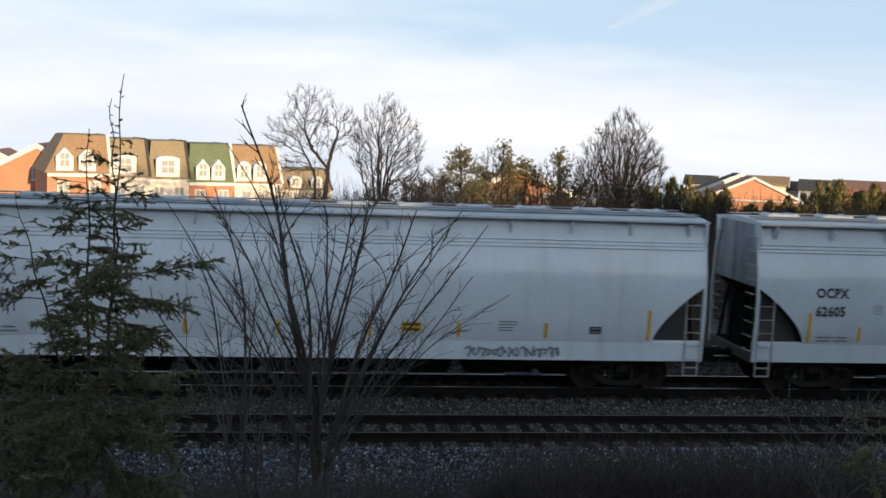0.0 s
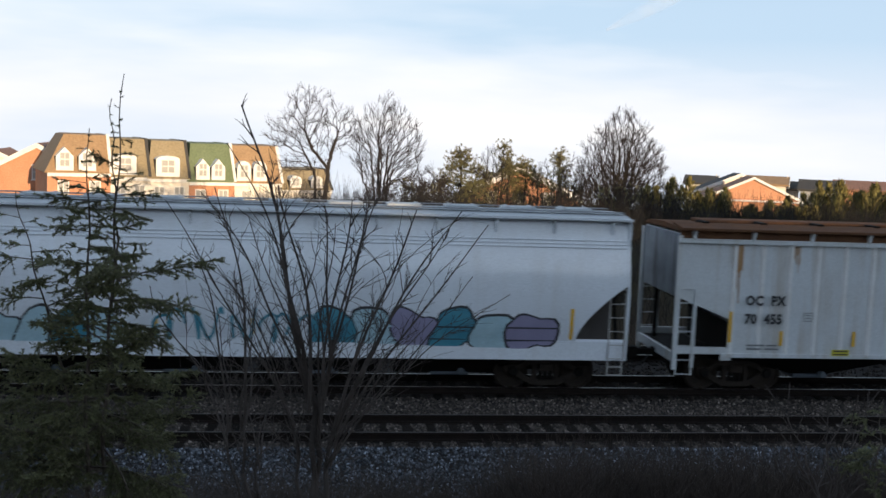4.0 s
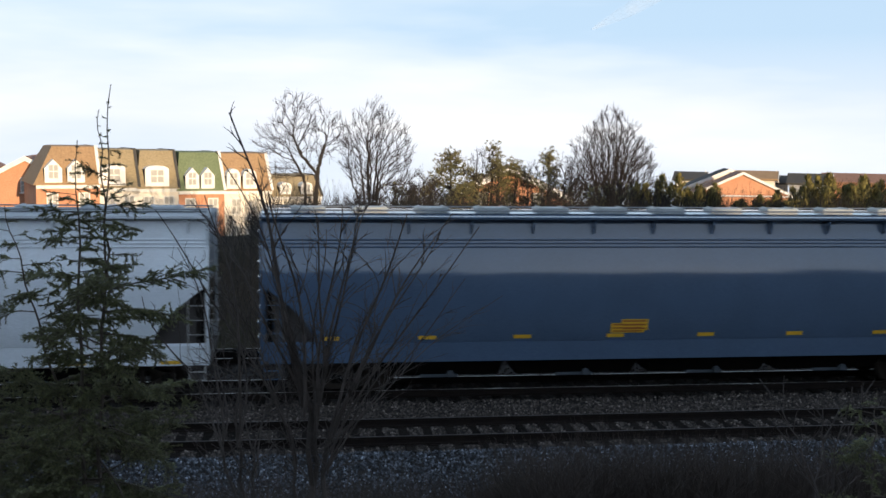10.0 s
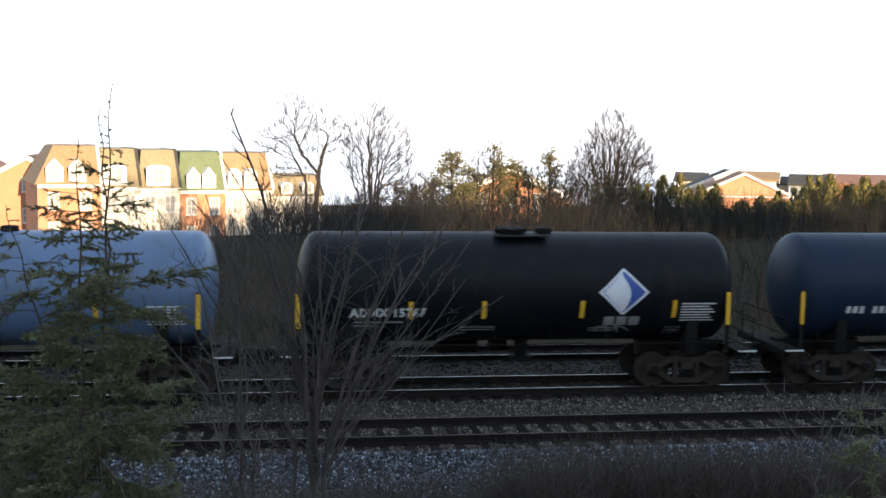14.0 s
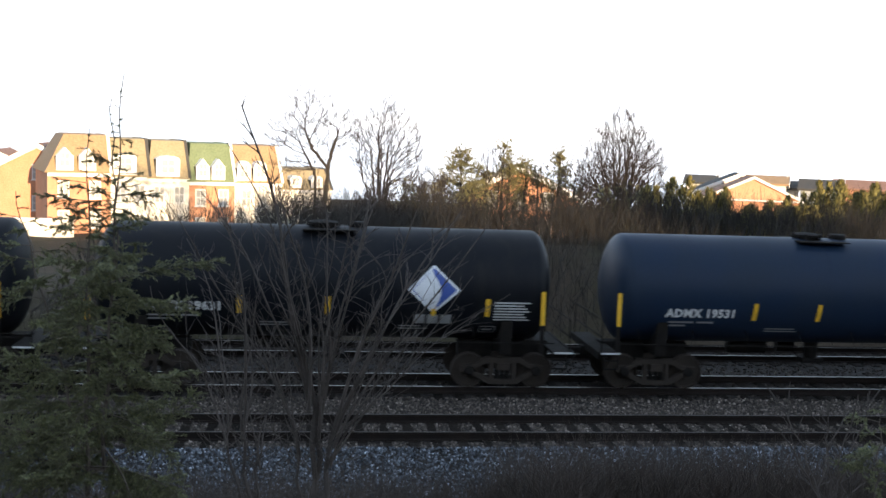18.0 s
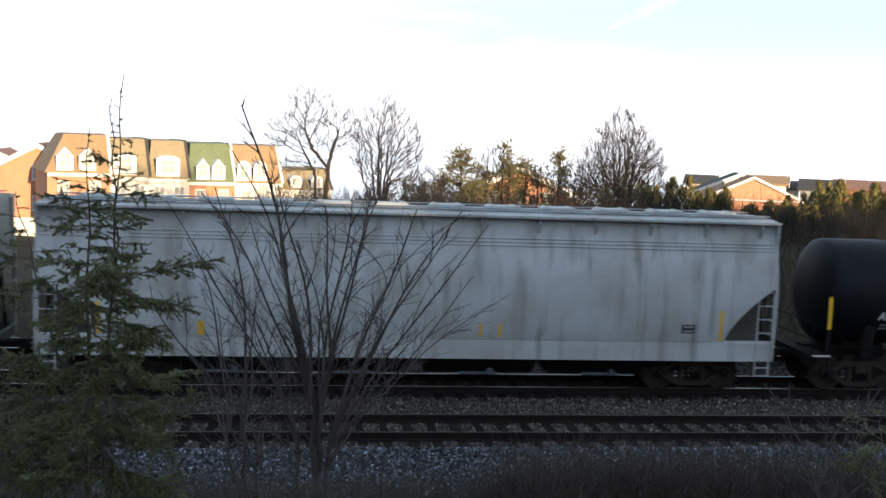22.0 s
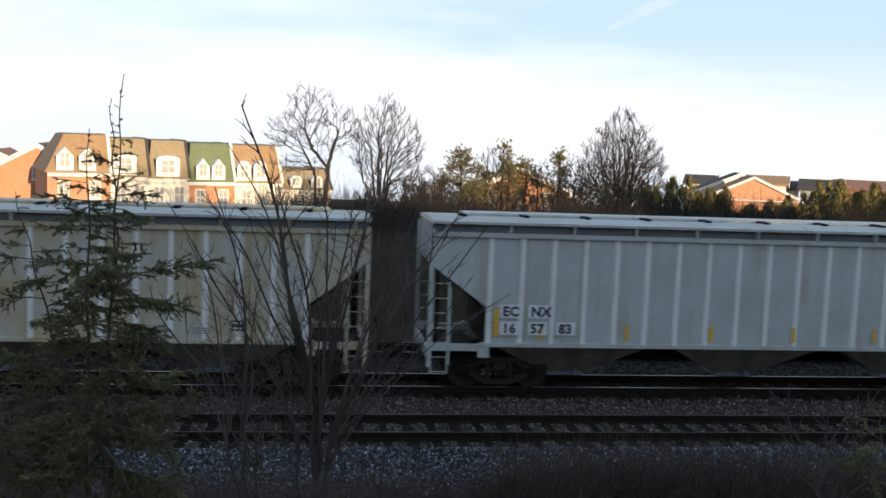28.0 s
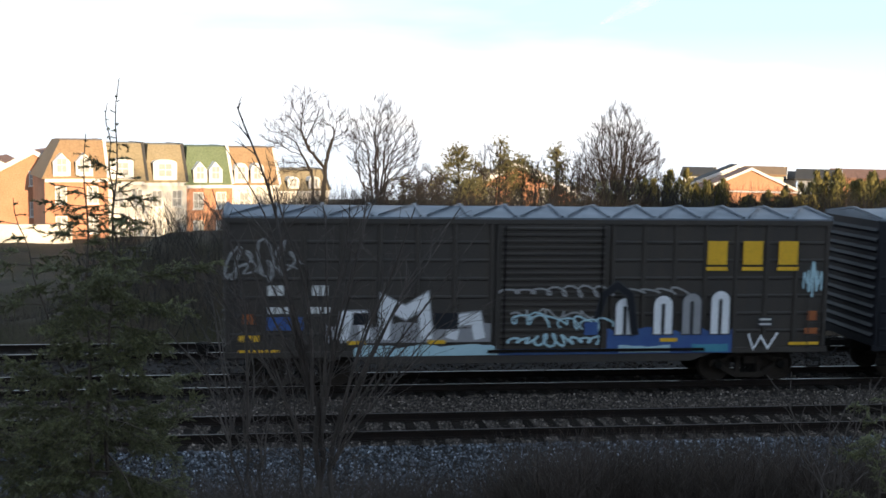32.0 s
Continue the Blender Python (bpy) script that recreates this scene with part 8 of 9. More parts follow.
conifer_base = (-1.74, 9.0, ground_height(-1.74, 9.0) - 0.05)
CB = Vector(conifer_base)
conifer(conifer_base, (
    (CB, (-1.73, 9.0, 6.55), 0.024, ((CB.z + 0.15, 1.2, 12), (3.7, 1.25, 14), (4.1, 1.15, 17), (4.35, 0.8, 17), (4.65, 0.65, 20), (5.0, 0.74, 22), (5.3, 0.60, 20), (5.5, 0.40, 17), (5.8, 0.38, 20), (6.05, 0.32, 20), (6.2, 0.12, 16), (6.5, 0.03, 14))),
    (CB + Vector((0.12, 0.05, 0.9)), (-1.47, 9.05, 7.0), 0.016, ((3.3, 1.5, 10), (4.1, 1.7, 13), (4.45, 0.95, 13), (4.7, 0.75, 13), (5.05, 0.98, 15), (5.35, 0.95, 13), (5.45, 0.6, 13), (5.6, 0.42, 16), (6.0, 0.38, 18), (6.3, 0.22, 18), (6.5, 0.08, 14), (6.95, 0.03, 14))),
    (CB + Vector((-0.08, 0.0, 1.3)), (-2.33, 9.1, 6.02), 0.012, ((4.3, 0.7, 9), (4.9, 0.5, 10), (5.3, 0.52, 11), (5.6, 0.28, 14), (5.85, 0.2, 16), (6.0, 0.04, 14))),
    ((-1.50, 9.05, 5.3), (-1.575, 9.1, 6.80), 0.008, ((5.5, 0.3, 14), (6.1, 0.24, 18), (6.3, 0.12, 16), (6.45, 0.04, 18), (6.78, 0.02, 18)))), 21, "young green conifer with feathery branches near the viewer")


def fan_shrub(base, stems, seed, name="shrub", label="leafless shrub of many thin stems near the viewer"):
    """Leafless shrub: stems that rise from one foot, bow outwards and fork; stems: (dx, dy, height, thickness)."""
    rnd = random.Random(seed)
    ob = thing(name, label, "shrub", "", base)
    for dx, dy, hgt, r in stems:
        st = Sticks()
        m = 10
        bow = rnd.uniform(1.0, 2.5)
        off = Vector((rnd.gauss(0, 0.05), rnd.gauss(0, 0.05), 0))
        pts = []
        for i in range(m + 1):
            t = i / m
            pts.append(off + Vector((dx * t ** bow + rnd.gauss(0, 0.016), dy * t + rnd.gauss(0, 0.012), hgt * t)))
        for i, (a, b) in enumerate(zip(pts, pts[1:])):
            st.twig(a, b, max(0.0070, 1.4 * r * (1 - 0.85 * i / m)), max(0.0060, 1.4 * r * (1 - 0.85 * (i + 1) / m)), 5)
        for _ in range(int(3 + hgt * 1.5)):
            t = rnd.uniform(0.32, 0.93) * m
            i = min(m - 1, int(t))
            p, d = pts[i].lerp(pts[i + 1], t - i), (pts[i + 1] - pts[i]).normalized()
            e = (d * 0.75 + Vector((rnd.gauss(0, 0.75), rnd.gauss(0, 0.5), rnd.gauss(0.1, 0.3)))).normalized()
            L, rr = min(0.95, hgt * 0.3) * rnd.uniform(0.3, 1.0), max(0.0055, r * 0.42)
            for j in range(5):
                e = (e + Vector((rnd.gauss(0, 0.13), rnd.gauss(0, 0.13), rnd.gauss(0.06, 0.08)))).normalized()
                q = p + e * L / 5
                st.twig(p, q, rr, rr * 0.85)
                if j in (1, 2, 3) and rnd.random() < 0.5:
                    e2 = (e + Vector((rnd.gauss(0, 0.5), rnd.gauss(0, 0.4), rnd.gauss(0.15, 0.3)))).normalized()
                    st.twig(q, q + e2 * L * rnd.uniform(0.15, 0.4), rr * 0.7, 0.0022)
                p, rr = q, max(0.0040, rr * 0.9)
        st.build("stem", M["shrub_twig"], ob)
    return ob


rs_ = random.Random(77)


def forked_shrub(base, hubs, seed, label):
    """Leafless shrub: short trunks that fork low into long, nearly straight, slightly wavy stems with slender arching shoots.
    hubs: (fork place, trunk radius, stems of (tip place, radius))."""
    rnd = random.Random(seed)
    ob = thing("shrub", label, "shrub", "", base)
    base = Vector(base)

    def shoot(out, p, d, L, r, depth):
        n = 6
        pts = [p]
        bend = Vector((rnd.gauss(0, 0.13), rnd.gauss(0, 0.08), rnd.uniform(-0.05, 0.12)))
        for i in range(n):
            d = (d + bend + Vector((rnd.gauss(0, 0.06), rnd.gauss(0, 0.06), rnd.gauss(0, 0.05)))).normalized()
            q = pts[-1] + d * L / n
            out.twig(pts[-1], q, r * (1 - 0.12 * i), max(0.0024, r * (1 - 0.12 * (i + 1))), 4)
            pts.append(q)
        if depth < 2 and L > 0.2:
            for _ in range(rnd.choice((1, 2, 3)) if depth == 0 else rnd.choice((0, 1))):
                i = rnd.randint(1, n - 1)
                e = (d + Vector((rnd.choice((-1, 1)) * rnd.uniform(0.3, 0.7), rnd.gauss(0, 0.35), rnd.uniform(-0.1, 0.3)))).normalized()
                shoot(out, pts[i], e, L * rnd.uniform(0.3, 0.6), max(0.0030, r * 0.7), depth + 1)

    for fork, r_trunk, stems in hubs:
        fork = Vector(fork) - base
        st = Sticks()
        last = Vector((fork.x * 0.25 + rnd.gauss(0, 0.04), fork.y * 0.3, 0.0))
        first = last.copy()
        for i in range(5):
            q = first.lerp(fork, (i + 1) / 5) + (Vector((rnd.gauss(0, 0.045), rnd.gauss(0, 0.04), 0)) if i < 4 else Vector())
            st.twig(last, q, r_trunk * (0.95 - 0.03 * i), r_trunk * (0.92 - 0.03 * i), 7)
            last = q
        for _ in range(9):
            shoot(st, first.lerp(fork, rnd.uniform(0.3, 1.0)), Vector((rnd.choice((-1, 1)) * rnd.uniform(0.4, 1.0), rnd.gauss(0, 0.4), rnd.uniform(0.3, 0.9))).normalized(), rnd.uniform(0.3, 0.8), 0.006, 0)
        st.build("trunk", M["shrub_twig"], ob)
        for tip, r in stems:
            st = Sticks()
            tip = Vector(tip) - base
            start = first.lerp(fork, rnd.uniform(0.72, 1.0))
            m, w1, w2 = 16, rnd.uniform(0, 6.28), rnd.uniform(0, 6.28)
            sag = rnd.uniform(0.02, 0.13) * math.copysign(1, tip.x - start.x)
            wave = rnd.uniform(0.03, 0.085)
            pts = []
            for i in range(m + 1):
                t = i / m
                pts.append(start.lerp(tip, t) + Vector((-sag * math.sin(math.pi * t ** 0.8) + wave * math.sin(7 * t + w1) * t, wave * math.sin(6 * t + w2), 0.0)))
            for i, (a, b) in enumerate(zip(pts, pts[1:])):
                st.twig(a, b, max(0.0032, 1.28 * r * (1 - 0.70 * i / m)), max(0.0040, 1.28 * r * (1 - 0.70 * (i + 1) / m)), 6)
            for _ in range(int(3 + (tip - start).length * 3.6)):
                t = rnd.uniform(0.12, 0.97) * m
                i = min(m - 1, int(t))
                p, d = pts[i].lerp(pts[i + 1], t - i), (pts[i + 1] - pts[i]).normalized()
                e = (d + Vector((rnd.choice((-1, 1)) * rnd.uniform(0.2, 0.6), rnd.gauss(0, 0.3), rnd.uniform(-0.1, 0.2)))).normalized()
                shoot(st, p, e, rnd.uniform(0.18, 0.75) * (1.0 if t < 0.7 * m else 0.5), max(0.0046, r * 0.5), 0)
            st.build("stem", M["shrub_twig"], ob)
    return ob


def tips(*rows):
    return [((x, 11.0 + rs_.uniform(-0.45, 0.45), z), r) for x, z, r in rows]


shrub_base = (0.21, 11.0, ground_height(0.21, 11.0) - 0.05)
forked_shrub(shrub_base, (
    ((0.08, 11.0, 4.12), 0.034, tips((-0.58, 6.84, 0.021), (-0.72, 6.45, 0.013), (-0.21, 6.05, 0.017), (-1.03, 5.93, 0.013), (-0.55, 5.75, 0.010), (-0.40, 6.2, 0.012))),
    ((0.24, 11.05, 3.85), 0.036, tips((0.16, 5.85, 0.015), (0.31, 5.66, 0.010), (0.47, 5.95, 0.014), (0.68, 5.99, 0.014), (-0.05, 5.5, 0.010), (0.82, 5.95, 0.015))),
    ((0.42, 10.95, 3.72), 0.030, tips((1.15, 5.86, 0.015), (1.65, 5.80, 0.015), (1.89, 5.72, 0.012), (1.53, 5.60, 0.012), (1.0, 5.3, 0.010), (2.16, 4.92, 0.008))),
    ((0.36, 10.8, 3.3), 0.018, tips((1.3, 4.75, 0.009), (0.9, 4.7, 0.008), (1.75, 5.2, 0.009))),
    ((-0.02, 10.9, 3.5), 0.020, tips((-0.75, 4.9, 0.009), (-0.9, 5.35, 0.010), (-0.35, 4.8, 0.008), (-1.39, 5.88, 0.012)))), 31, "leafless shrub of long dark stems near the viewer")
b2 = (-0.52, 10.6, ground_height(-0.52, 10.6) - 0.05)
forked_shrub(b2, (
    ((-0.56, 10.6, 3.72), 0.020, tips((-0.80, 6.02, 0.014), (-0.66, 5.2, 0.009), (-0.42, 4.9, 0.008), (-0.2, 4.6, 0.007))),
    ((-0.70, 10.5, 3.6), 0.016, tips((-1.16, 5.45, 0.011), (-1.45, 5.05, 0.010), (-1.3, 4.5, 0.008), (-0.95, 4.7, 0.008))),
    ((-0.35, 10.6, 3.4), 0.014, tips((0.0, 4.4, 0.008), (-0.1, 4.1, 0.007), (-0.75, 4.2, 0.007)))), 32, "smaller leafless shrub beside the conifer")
b3 = (4.95, 9.2, ground_height(4.95, 9.2) - 0.05)
fan_shrub(b3, [(rs_.uniform(-0.7, 0.7), rs_.uniform(-0.4, 0.4), rs_.uniform(3.0, 4.5) - b3[2], rs_.uniform(0.005, 0.010)) for _ in range(10)], 33, label="low tangled leafless shrub on the bank")
sapling_base = (5.3, 9.0, ground_height(5.3, 9.0) - 0.05)
SB = Vector(sapling_base)
conifer(sapling_base, ((SB, (5.28, 9.0, 4.35), 0.012, ((SB.z + 0.1, 0.8, 14), (3.6, 0.7, 16), (4.0, 0.45, 18), (4.3, 0.08, 12))),), 22, "small green conifer sapling on the near bank")
thicket("near_weeds", 6500, -7, 13, 12.5, 17.5, 0.55, 1.05, M["dry_grass"], "dry weeds and grass on the near bank", 14, 0.3, 0.005, 2)
thicket("near_brush", 2600, 2.6, 9.5, 11.4, 15.0, 0.7, 1.35, M["dry_grass"], "matted dead brush on the near bank", 15, 0.4, 0.005, 4)


# ---------------------------------------------------------------- houses
M["brick"] = surface("orange_red_brick", (0.54, 0.26, 0.145), 0.85, other=(0.46, 0.21, 0.115), amount=0.6, size=0.8, grain=8, grain_amount=0.2, bump=0.2)
M["cream_wall"] = surface("cream_siding", (0.76, 0.70, 0.60), 0.75, other=(0.70, 0.64, 0.55), size=0.6, grain=10, bump=0.1)
M["grey_siding"] = surface("pale_grey_siding", (0.40, 0.41, 0.42), 0.75, other=(0.34, 0.35, 0.36), size=0.6, grain=10, bump=0.1)
M["white_trim"] = surface("white_painted_trim", (0.78, 0.76, 0.71), 0.6, bump=0.02)
M["glass"] = surface("window_glass", (0.42, 0.41, 0.38), 0.12, bump=0.0, grain_amount=0.0)
M["roof_brown"] = surface("brown_shingle_roof", (0.33, 0.21, 0.11), 0.9, other=(0.28, 0.175, 0.09), size=1.2, grain=6, grain_amount=0.2, bump=0.3)
M["roof_tan"] = surface("tan_shingle_roof", (0.30, 0.235, 0.135), 0.9, other=(0.26, 0.20, 0.11), size=1.2, grain=6, grain_amount=0.2, bump=0.3)
M["roof_green"] = surface("green_shingle_roof", (0.15, 0.185, 0.095), 0.9, other=(0.125, 0.16, 0.08), size=1.2, grain=6, grain_amount=0.2, bump=0.3)
M["roof_dark"] = surface("dark_grey_shingle_roof", (0.05, 0.047, 0.043), 0.9, other=(0.075, 0.07, 0.06), size=1.2, grain=6, grain_amount=0.2, bump=0.3)
M["roof_red"] = surface("reddish_shingle_roof", (0.27, 0.14, 0.09), 0.9, other=(0.22, 0.11, 0.07), size=1.2, grain=6, grain_amount=0.2, bump=0.3)


def lattice(bm, xs, zs, y0, y1):
    """A frame with one upright and one cross bar in one piece: bars where a cell's column or row is even."""
    grid = {(i, j, k): bm.verts.new((u, y, v)) for i, u in enumerate(xs) for j, v in enumerate(zs) for k, y in enumerate((y0, y1))}
    solid = lambda i, j: 0 <= i < len(xs) - 1 and 0 <= j < len(zs) - 1 and (i % 2 == 0 or j % 2 == 0)
    for i in range(len(xs) - 1):
        for j in range(len(zs) - 1):
            if not solid(i, j):
                continue
            for k in (0, 1):
                bm.faces.new((grid[i, j, k], grid[i + 1, j, k], grid[i + 1, j + 1, k], grid[i, j + 1, k]))
            for (di, dj), (a, b) in (((-1, 0), ((i, j), (i, j + 1))), ((1, 0), ((i + 1, j), (i + 1, j + 1))), ((0, -1), ((i, j), (i + 1, j))), ((0, 1), ((i, j + 1), (i + 1, j + 1)))):
                if not solid(i + di, j + dj):
                    bm.faces.new((grid[(*a, 0)], grid[(*b, 0)], grid[(*b, 1)], grid[(*a, 1)]))


def window_on(house, x, z, w, h, y=0.0, arch=False):
    """A window in the front wall (which faces -y): frame proud of the wall, sill, divided panes."""
    bm = B()
    t = 0.09
    lattice(bm, (x - w / 2, x - w / 2 + t, x - 0.03, x + 0.03, x + w / 2 - t, x + w / 2), (z, z + t, z + h / 2 - 0.03, z + h / 2 + 0.03, z + h - t, z + h), y - 0.07, y - 0.004)
    win = part("window", bm, M["white_trim"], house, "white framed window")
    bm = B()
    box(bm, x - w / 2 + 0.02, x + w / 2 - 0.02, y - 0.03, y - 0.006, z + 0.02, z + h - 0.02)
    part("pane", bm, M["glass"], win)
    bm = B()
    box(bm, x - w / 2 - 0.08, x + w / 2 + 0.08, y - 0.14, y - 0.004, z - 0.1, z)
    part("sill", bm, M["white_trim"], win)


def dormer(house, x, z0, w, h, y_front, depth, shape="arch"):
    """Dormer: cheeks, arched or pointed front with a window."""
    bm = B()
    pts = [(x - w / 2, z0), (x + w / 2, z0), (x + w / 2, z0 + h * 0.66)]
    rise = 0.34 if w < 1.7 else 0.16
    pts[2] = (x + w / 2, z0 + h * (0.92 - rise))
    if shape == "gable":
        pts += [(x, z0 + h * 0.95)]
    else:
        pts += [(x + w / 2 * math.cos(a), z0 + h * (0.92 - rise) + h * rise * math.sin(a)) for a in (0.5, 1.0, 1.57, 2.14, 2.64)]
    pts += [(x - w / 2, z0 + h * (0.92 - rise))]
    prism(bm, pts, "y", y_front, y_front + depth)
    d = part("dormer", bm, M["white_trim"], house, "white %s dormer" % ("gabled" if shape == "gable" else "arched"))
    bm = B()
    box(bm, x - w * 0.26, x + w * 0.26, y_front - 0.03, y_front - 0.004, z0 + h * 0.18, z0 + h * 0.72)
    part("pane", bm, M["glass"], d)
    # cheek panels borrow the dark roof colour in place of shade
    for sx in (-1, 1):
        bm = B()
        box(bm, min(x + sx * w / 2, x + sx * (w / 2 + 0.05)), max(x + sx * w / 2, x + sx * (w / 2 + 0.05)), y_front + 0.10, y_front + depth, z0, z0 + h * (0.92 - rise))
        part("cheek", bm, M["roof_dark"], d, "dormer cheek, coloured dark for shade")
    bm = B()
    box(bm, x - 0.03, x + 0.03, y_front - 0.06, y_front - 0.032, z0 + h * 0.18, z0 + h * 0.72)
    box(bm, x - w * 0.26, x + w * 0.26, y_front - 0.06, y_front - 0.032, z0 + h * 0.44, z0 + h * 0.48)
    part("muntin", bm, M["white_trim"], d)


def townhouse(at, turn, width, top, eave, foot, wall, roof, dormers, label, depth=10.0, hip=0.0):
    """One house of the row: front towards -y in its own space, mansard front slope, dormers, two rows of windows."""
    ob = thing("townhouse", label, "house", "row of townhouses", at)
    ob.rotation_euler = (0, 0, radians(turn))
    bm = B()
    box(bm, 0, width, 0, depth, foot, eave)
    part("wall", bm, wall, ob, "front and side walls")
    bm = B()
    prism(bm, [(-0.35, eave), (-0.35, eave + 0.12), (1.9, top), (depth / 2, top + 0.12), (depth - 1.9, top), (depth + 0.35, eave)], "x", 0.02, width - 0.02)
    for v in bm.verts:
        if v.co.x < 0.1:
            v.co.x += hip * max(0.0, (v.co.z - eave) / (top - eave)) - (0.3 if hip else 0.0)
    part("roof", bm, roof, ob, "steep shingle roof slope")
    bm = B()
    box(bm, 0, width, -0.30, -0.003, eave - 0.32, eave - 0.01)
    part("cornice", bm, M["white_trim"], ob, "white cornice")
    bm = B()
    prism(bm, [(-0.38, eave + 0.1), (1.88, top + 0.12), (depth - 1.9, top + 0.14), (depth - 1.9, top - 0.2), (1.95, top - 0.2), (-0.2, eave)], "x", width - 0.14, width + 0.14)
    part("party_wall", bm, M["white_trim"] if roof is not M["roof_tan"] else M["roof_dark"], ob, "raised party wall between the roofs")
    n = len(dormers)
    for dx, w, h in dormers:
        z0 = eave + 0.22
        dormer(ob, dx, z0, w, h, -0.3, 1.9, "gable" if roof is M["roof_green"] or hip > 1.5 else "arch")
    m = max(2, int(width / 2.3))
    for k in range(m):
        x = width * (k + 0.5) / m
        window_on(ob, x, eave - 2.3, 1.0, 1.6)
        window_on(ob, x, eave - 5.0, 1.0, 1.6)
    return ob


row = Vector((-22.8, 100.0, 0.0))
row_turn = 19.0
along = Vector((math.cos(radians(row_turn)), math.sin(radians(row_turn)), 0))
s = 0.0
FOOT = -5.2
for width, top, eave, wall, roof, dms, label in (
        (5.5, 5.45, 2.0, "brick", "roof_brown", ((1.47, 1.5, 2.2), (3.42, 1.5, 2.2)), "orange brick townhouse with a brown roof and white dormers"),
        (3.5, 5.2, 1.7, "cream_wall", "roof_tan", ((1.22, 2.1, 2.1),), "cream townhouse with a tan roof and a wide white dormer"),
        (3.7, 5.12, 1.6, "cream_wall", "roof_tan", ((1.66, 2.2, 2.1),), "cream townhouse with a tan roof and a wide white dormer"),
        (4.4, 4.97, 1.35, "brick", "roof_green", ((1.25, 1.3, 2.1), (2.74, 1.3, 2.1)), "brick townhouse with a green roof and white dormers"),
        (4.7, 4.90, 1.3, "cream_wall", "roof_brown", ((0.85, 1.35, 2.1), (2.45, 1.35, 2.1)), "cream townhouse with a brown roof and white dormers"),
        (5.2, 2.7, 0.7, "cream_wall", "roof_tan", ((1.4, 1.2, 1.3), (3.6, 1.2, 1.3)), "lower cream townhouse with a tan roof")):
    townhouse(tuple(row + along * s), row_turn, width, top, eave, FOOT, M[wall], M[roof], dms, label, 10.0, 1.9 if s == 0 else 0.8 if label.startswith("brick") or s == 9.0 else 0.0)
    s += width


def gable_house(at, turn, width, depth, peak, eave, foot, wall, roof, label, wins=1, overhang=0.35, board="white_trim", band=False, drop=0.26):
    """House with its gable to the front (-y)."""
    ob = thing("house", label, "house", "", at)
    ob.rotation_euler = (0, 0, radians(turn))
    bm = B()
    prism(bm, [(-width / 2, foot), (width / 2, foot), (width / 2, eave), (0, peak), (-width / 2, eave)], "y", 0, depth)
    part("wall", bm, wall, ob, "gable wall")
    t = 0.22
    k = (peak - eave) / (width / 2)
    for s_ in (-1, 1):
        bm = B()
        e = width / 2 + overhang
        prism(bm, [(0, peak + 0.02), (0, peak + t), (s_ * e, peak + t - k * e), (s_ * e, peak + 0.02 - k * e)], "y", -overhang, depth + overhang)
        part("roof", bm, roof, ob, "shingle roof slope")
        bm = B()
        prism(bm, [(0, peak - drop), (0, peak + t + 0.03), (s_ * (e + 0.03), peak + t + 0.03 - k * e), (s_ * (e + 0.03), peak - drop - k * e)], "y", -overhang - 0.06, -overhang - 0.003)
        part("barge_board", bm, M[board], ob, "board along the gable")
    if band:
        bm = B()
        prism(bm, [(-0.30, eave - 0.10), (-0.12, eave), (-0.003, eave + 0.06), (-0.003, eave - 0.10)], "x", -width / 2 + 0.1, width / 2 - 0.1)
        part("cornice", bm, M["white_trim"], ob, "narrow white cornice across the gable")
    for i in range(wins):
        window_on(ob, (i - (wins - 1) / 2) * 2.4, eave - 1.0 + (0.7 if wins == 1 else 0), 1.0, 1.5)
        window_on(ob, (i - (wins - 1) / 2) * 2.4, eave - 3.4, 1.0, 1.5)
    return ob


garden_wall = thing("boundary_wall", "pale rendered wall at the foot of the townhouses", "wall", "", (-33.0, 95.5, -5.6))
bm = B()
box(bm, -13.0, 13.4, -0.15, 0.15, 0.0, 3.75, 0.01)
part("wall_face", bm, M["cream_wall"], garden_wall)
bm = B()
box(bm, -13.1, 13.5, -0.22, 0.22, 3.75, 3.87, 0.01)
part("coping", bm, M["white_trim"], garden_wall, "pale coping stones")
gable_house((-26.5, 112.0, 0), 6, 11.4, 11, 4.12, 1.0, FOOT, M["brick"], M["roof_red"], "orange brick house with a white-trimmed gable")
gable_house((-35.5, 130.0, 0), 6, 9.0, 11, 2.9, 0.6, FOOT, M["cream_wall"], M["roof_red"], "pale house with a sunlit gable")
gable_house((45.2, 104.0, 0), -12, 9.6, 4, 3.40, 1.22, FOOT, M["brick"], M["roof_red"], "brick house with a low sunlit gable", 0, 0.18, "white_trim", True, 0.02)
gable_house((47.1, 112.0, 0), -8, 10.2, 2.4, 3.52, 1.40, FOOT, M["cream_wall"], M["roof_dark"], "cream house with a dark roof and white gable boards", 1, 0.4, "white_trim", False, 0.10)
gable_house((50.3, 127.0, 0), 66, 6.0, 3.4, 2.75, 2.0, FOOT, M["cream_wall"], M["roof_dark"], "small cream house with a dark roof")
gable_house((59.0, 126.0, 0), 64, 6.0, 5.2, 2.95, 2.15, FOOT, M["cream_wall"], M["roof_brown"], "cream house with a brown roof")
gable_house((61.6, 128.0, 0), 64, 5.0, 3.6, 2.35, 1.6, FOOT, M["grey_siding"], M["roof_dark"], "low grey house with a dark roof")
gable_house((64.6, 123.0, 0), 62, 5.4, 4.6, 2.75, 1.75, FOOT, M["grey_siding"], M["roof_dark"], "grey sided house with a dark roof")
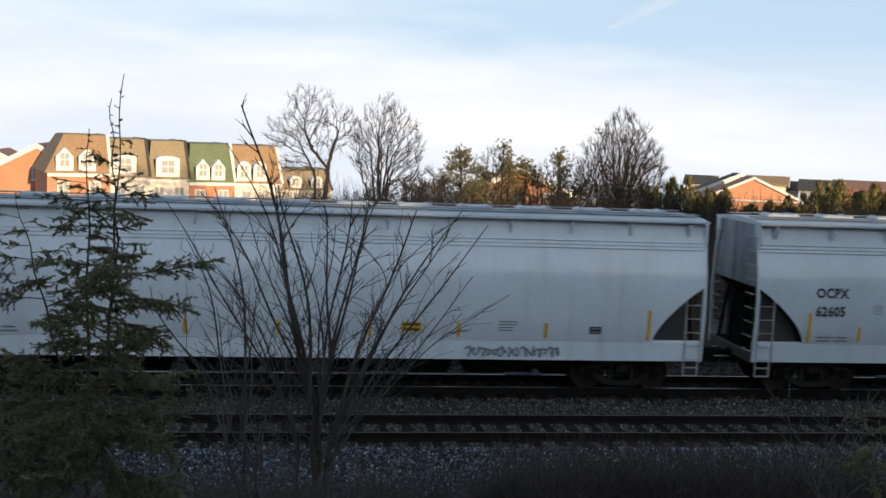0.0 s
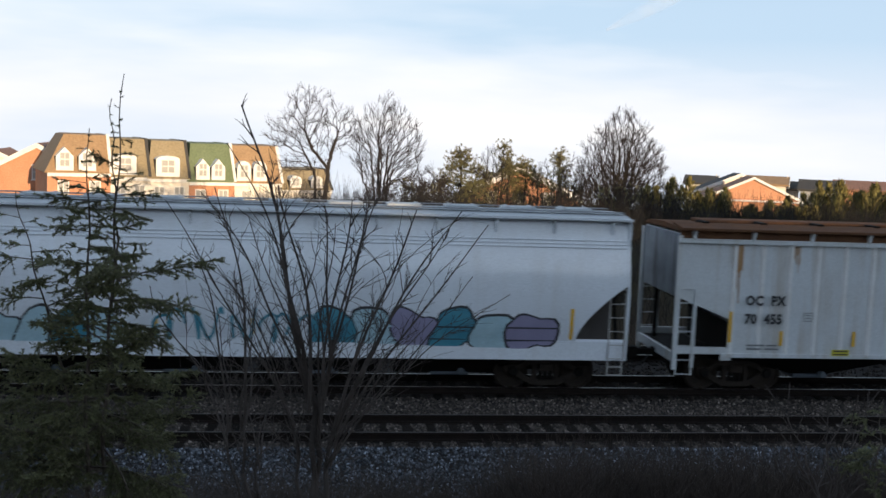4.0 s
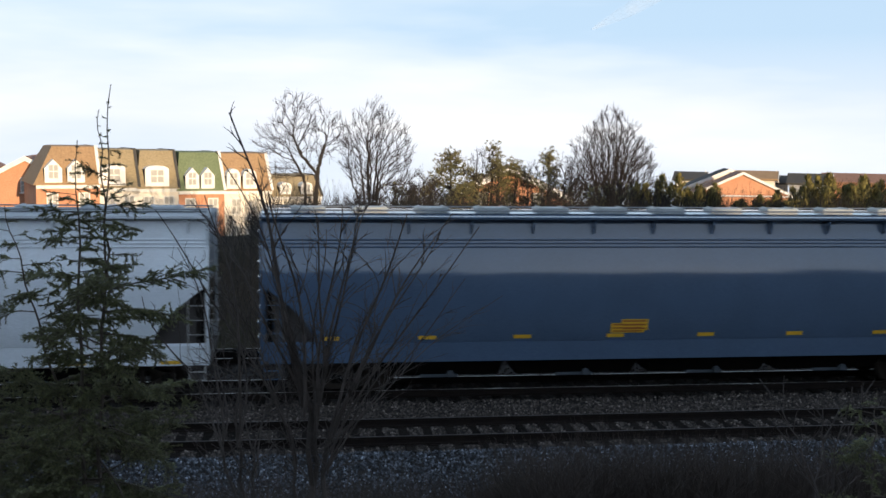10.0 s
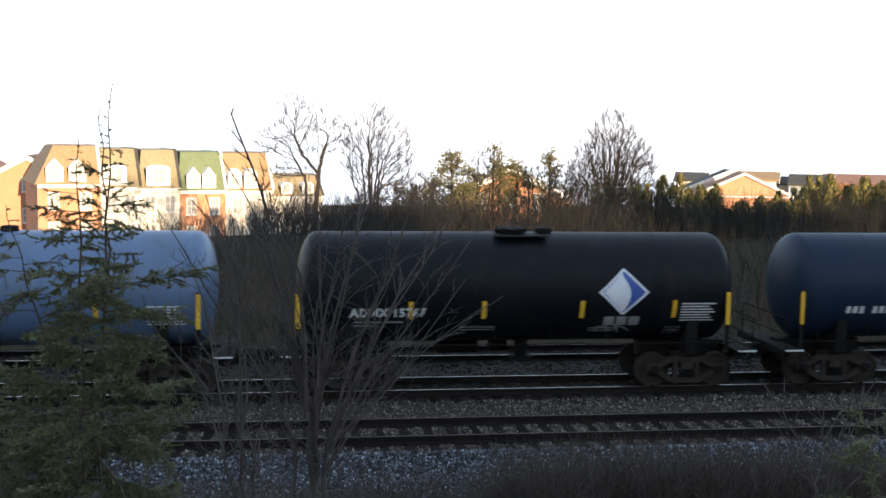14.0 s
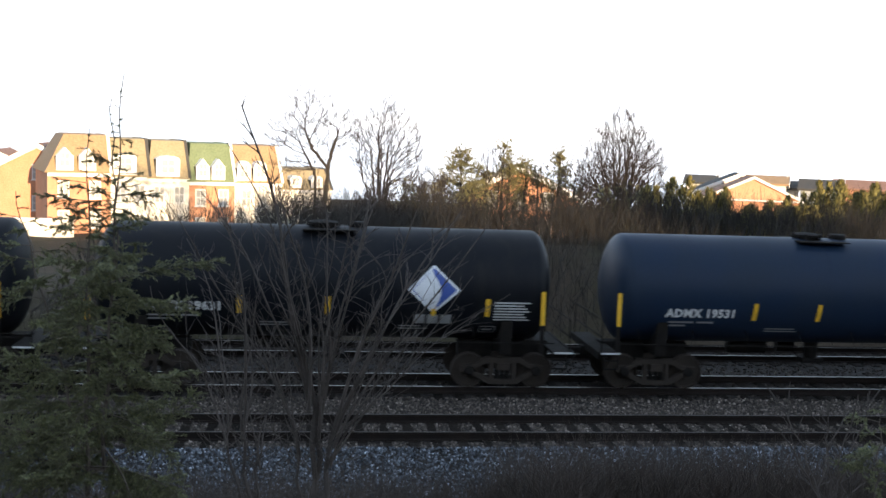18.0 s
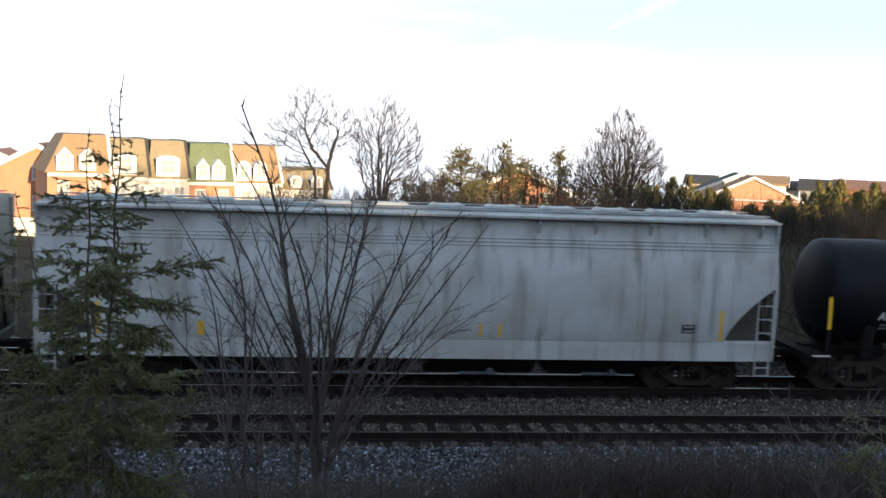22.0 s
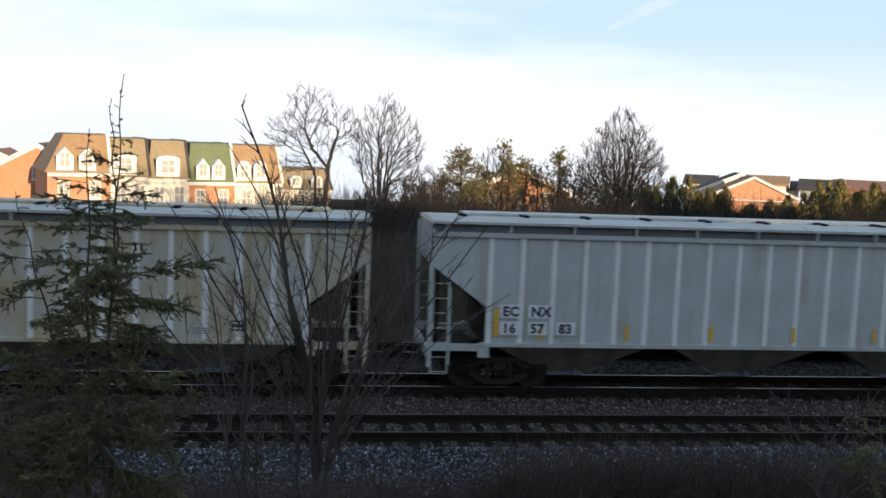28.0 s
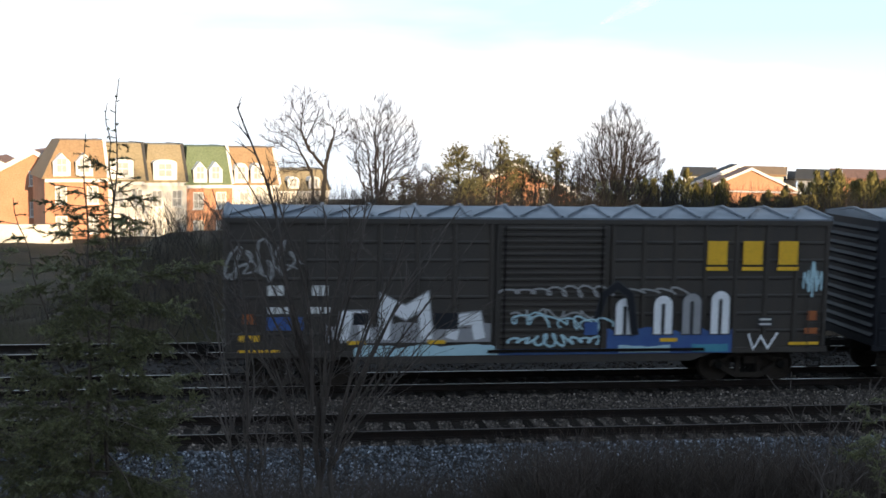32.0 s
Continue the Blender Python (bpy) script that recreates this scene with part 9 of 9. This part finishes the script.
gable_house((74.0, 122.0, 0), 62, 8.0, 9.5, 2.8, 1.9, FOOT, M["brick"], M["roof_red"], "brown-roofed brick house behind the trees")
gable_house((18.7, 92.0, 0), -10, 10.4, 11, 4.02, 1.5, FOOT, M["brick"], M["roof_brown"], "brick house half hidden behind the pines", 3)


# ---------------------------------------------------------------- a thin trail of cloud, far up
M["vapour"] = surface("white_vapour", (0.9, 0.9, 0.9), 1.0, bump=0.0)
_n, _l = M["vapour"].node_tree.nodes, M["vapour"].node_tree.links
_mix, _clear, _no, _mr = _n.new("ShaderNodeMixShader"), _n.new("ShaderNodeBsdfTransparent"), _n.new("ShaderNodeTexNoise"), _n.new("ShaderNodeMapRange")
_no.inputs["Scale"].default_value, _no.inputs["Detail"].default_value = 0.02, 5.0
_mr.inputs["From Min"].default_value, _mr.inputs["From Max"].default_value = 0.35, 0.75
_mr.inputs["To Max"].default_value = 0.09
_co = _n.new("ShaderNodeTexCoord")
_l.new(_co.outputs["Object"], _no.inputs["Vector"])
_l.new(_no.outputs["Fac"], _mr.inputs["Value"])
_l.new(_mr.outputs["Result"], _mix.inputs["Fac"])
_l.new(_clear.outputs["BSDF"], _mix.inputs[1])
_l.new(_n["Principled BSDF"].outputs["BSDF"], _mix.inputs[2])
_l.new(_mix.outputs["Shader"], _n["Material Output"].inputs["Surface"])
st = Sticks()
rnd = random.Random(2)


def sky_place(turn, high, dist=2600.0):
    a, b = radians(turn), radians(high)
    return Vector((math.sin(a) * math.cos(b), math.cos(a) * math.cos(b), math.sin(b))) * dist


p0, p1 = sky_place(15.6, 5.9), sky_place(20.8, 8.6)
for i in range(24):
    a, b = i / 24, (i + 1) / 24
    wa, wb = 3.0 + 15.0 * math.sin(a * math.pi), 3.0 + 15.0 * math.sin(b * math.pi)
    st.twig(p0.lerp(p1, a), p0.lerp(p1, b), wa, wb, 6)
trail = st.build("contrail", M["vapour"], None, "thin white vapour trail in the sky")
tagged(trail, "", "cloud", kind="structure")


# ---------------------------------------------------------------- what moves
# distance run by the train since the start, second by second: a steady 15.6 m/s, slightly gaining
RUN = (0.0, 15.59, 31.18, 46.79, 62.41, 78.04, 93.67, 109.29, 124.91, 140.53, 156.14, 171.76, 187.38, 202.99, 218.61, 234.23, 249.85, 265.45, 281.06,
       296.67, 312.28, 327.92, 343.58, 359.26, 374.96, 390.68, 406.41, 422.15, 437.89, 453.65, 469.41, 485.18, 500.95)


def motions():
    for ob, at, z in TRAIN:
        walk(ob, [(float(t), pose(at + s, CENTRE, z)) for t, s in enumerate(RUN)])
    where = {ob.name: at for ob, at, z in TRAIN}
    for car, w, place in WHEELS:
        at = where[car.name] + w.parent.location.x
        first = float(np.interp(-12.0 - at, RUN, range(len(RUN))))
        last = float(np.interp(20.0 - at, RUN, range(len(RUN))))
        a, b = max(0, math.floor(first * FPS)), min(32 * FPS, math.ceil(last * FPS))
        rows, angle = [], 0.0
        for f in sorted({0, *range(a, b + 1), 32 * FPS}):
            s = float(np.interp(min(max(f, a), b) / FPS, range(len(RUN)), RUN)) - float(np.interp(a / FPS, range(len(RUN)), RUN))
            rows.append((f / FPS, Matrix.Translation(place) @ Matrix.Rotation(s / WHEEL_R, 4, "Y")))
        if len(rows) > 1:
            walk(w, rows)


motions()
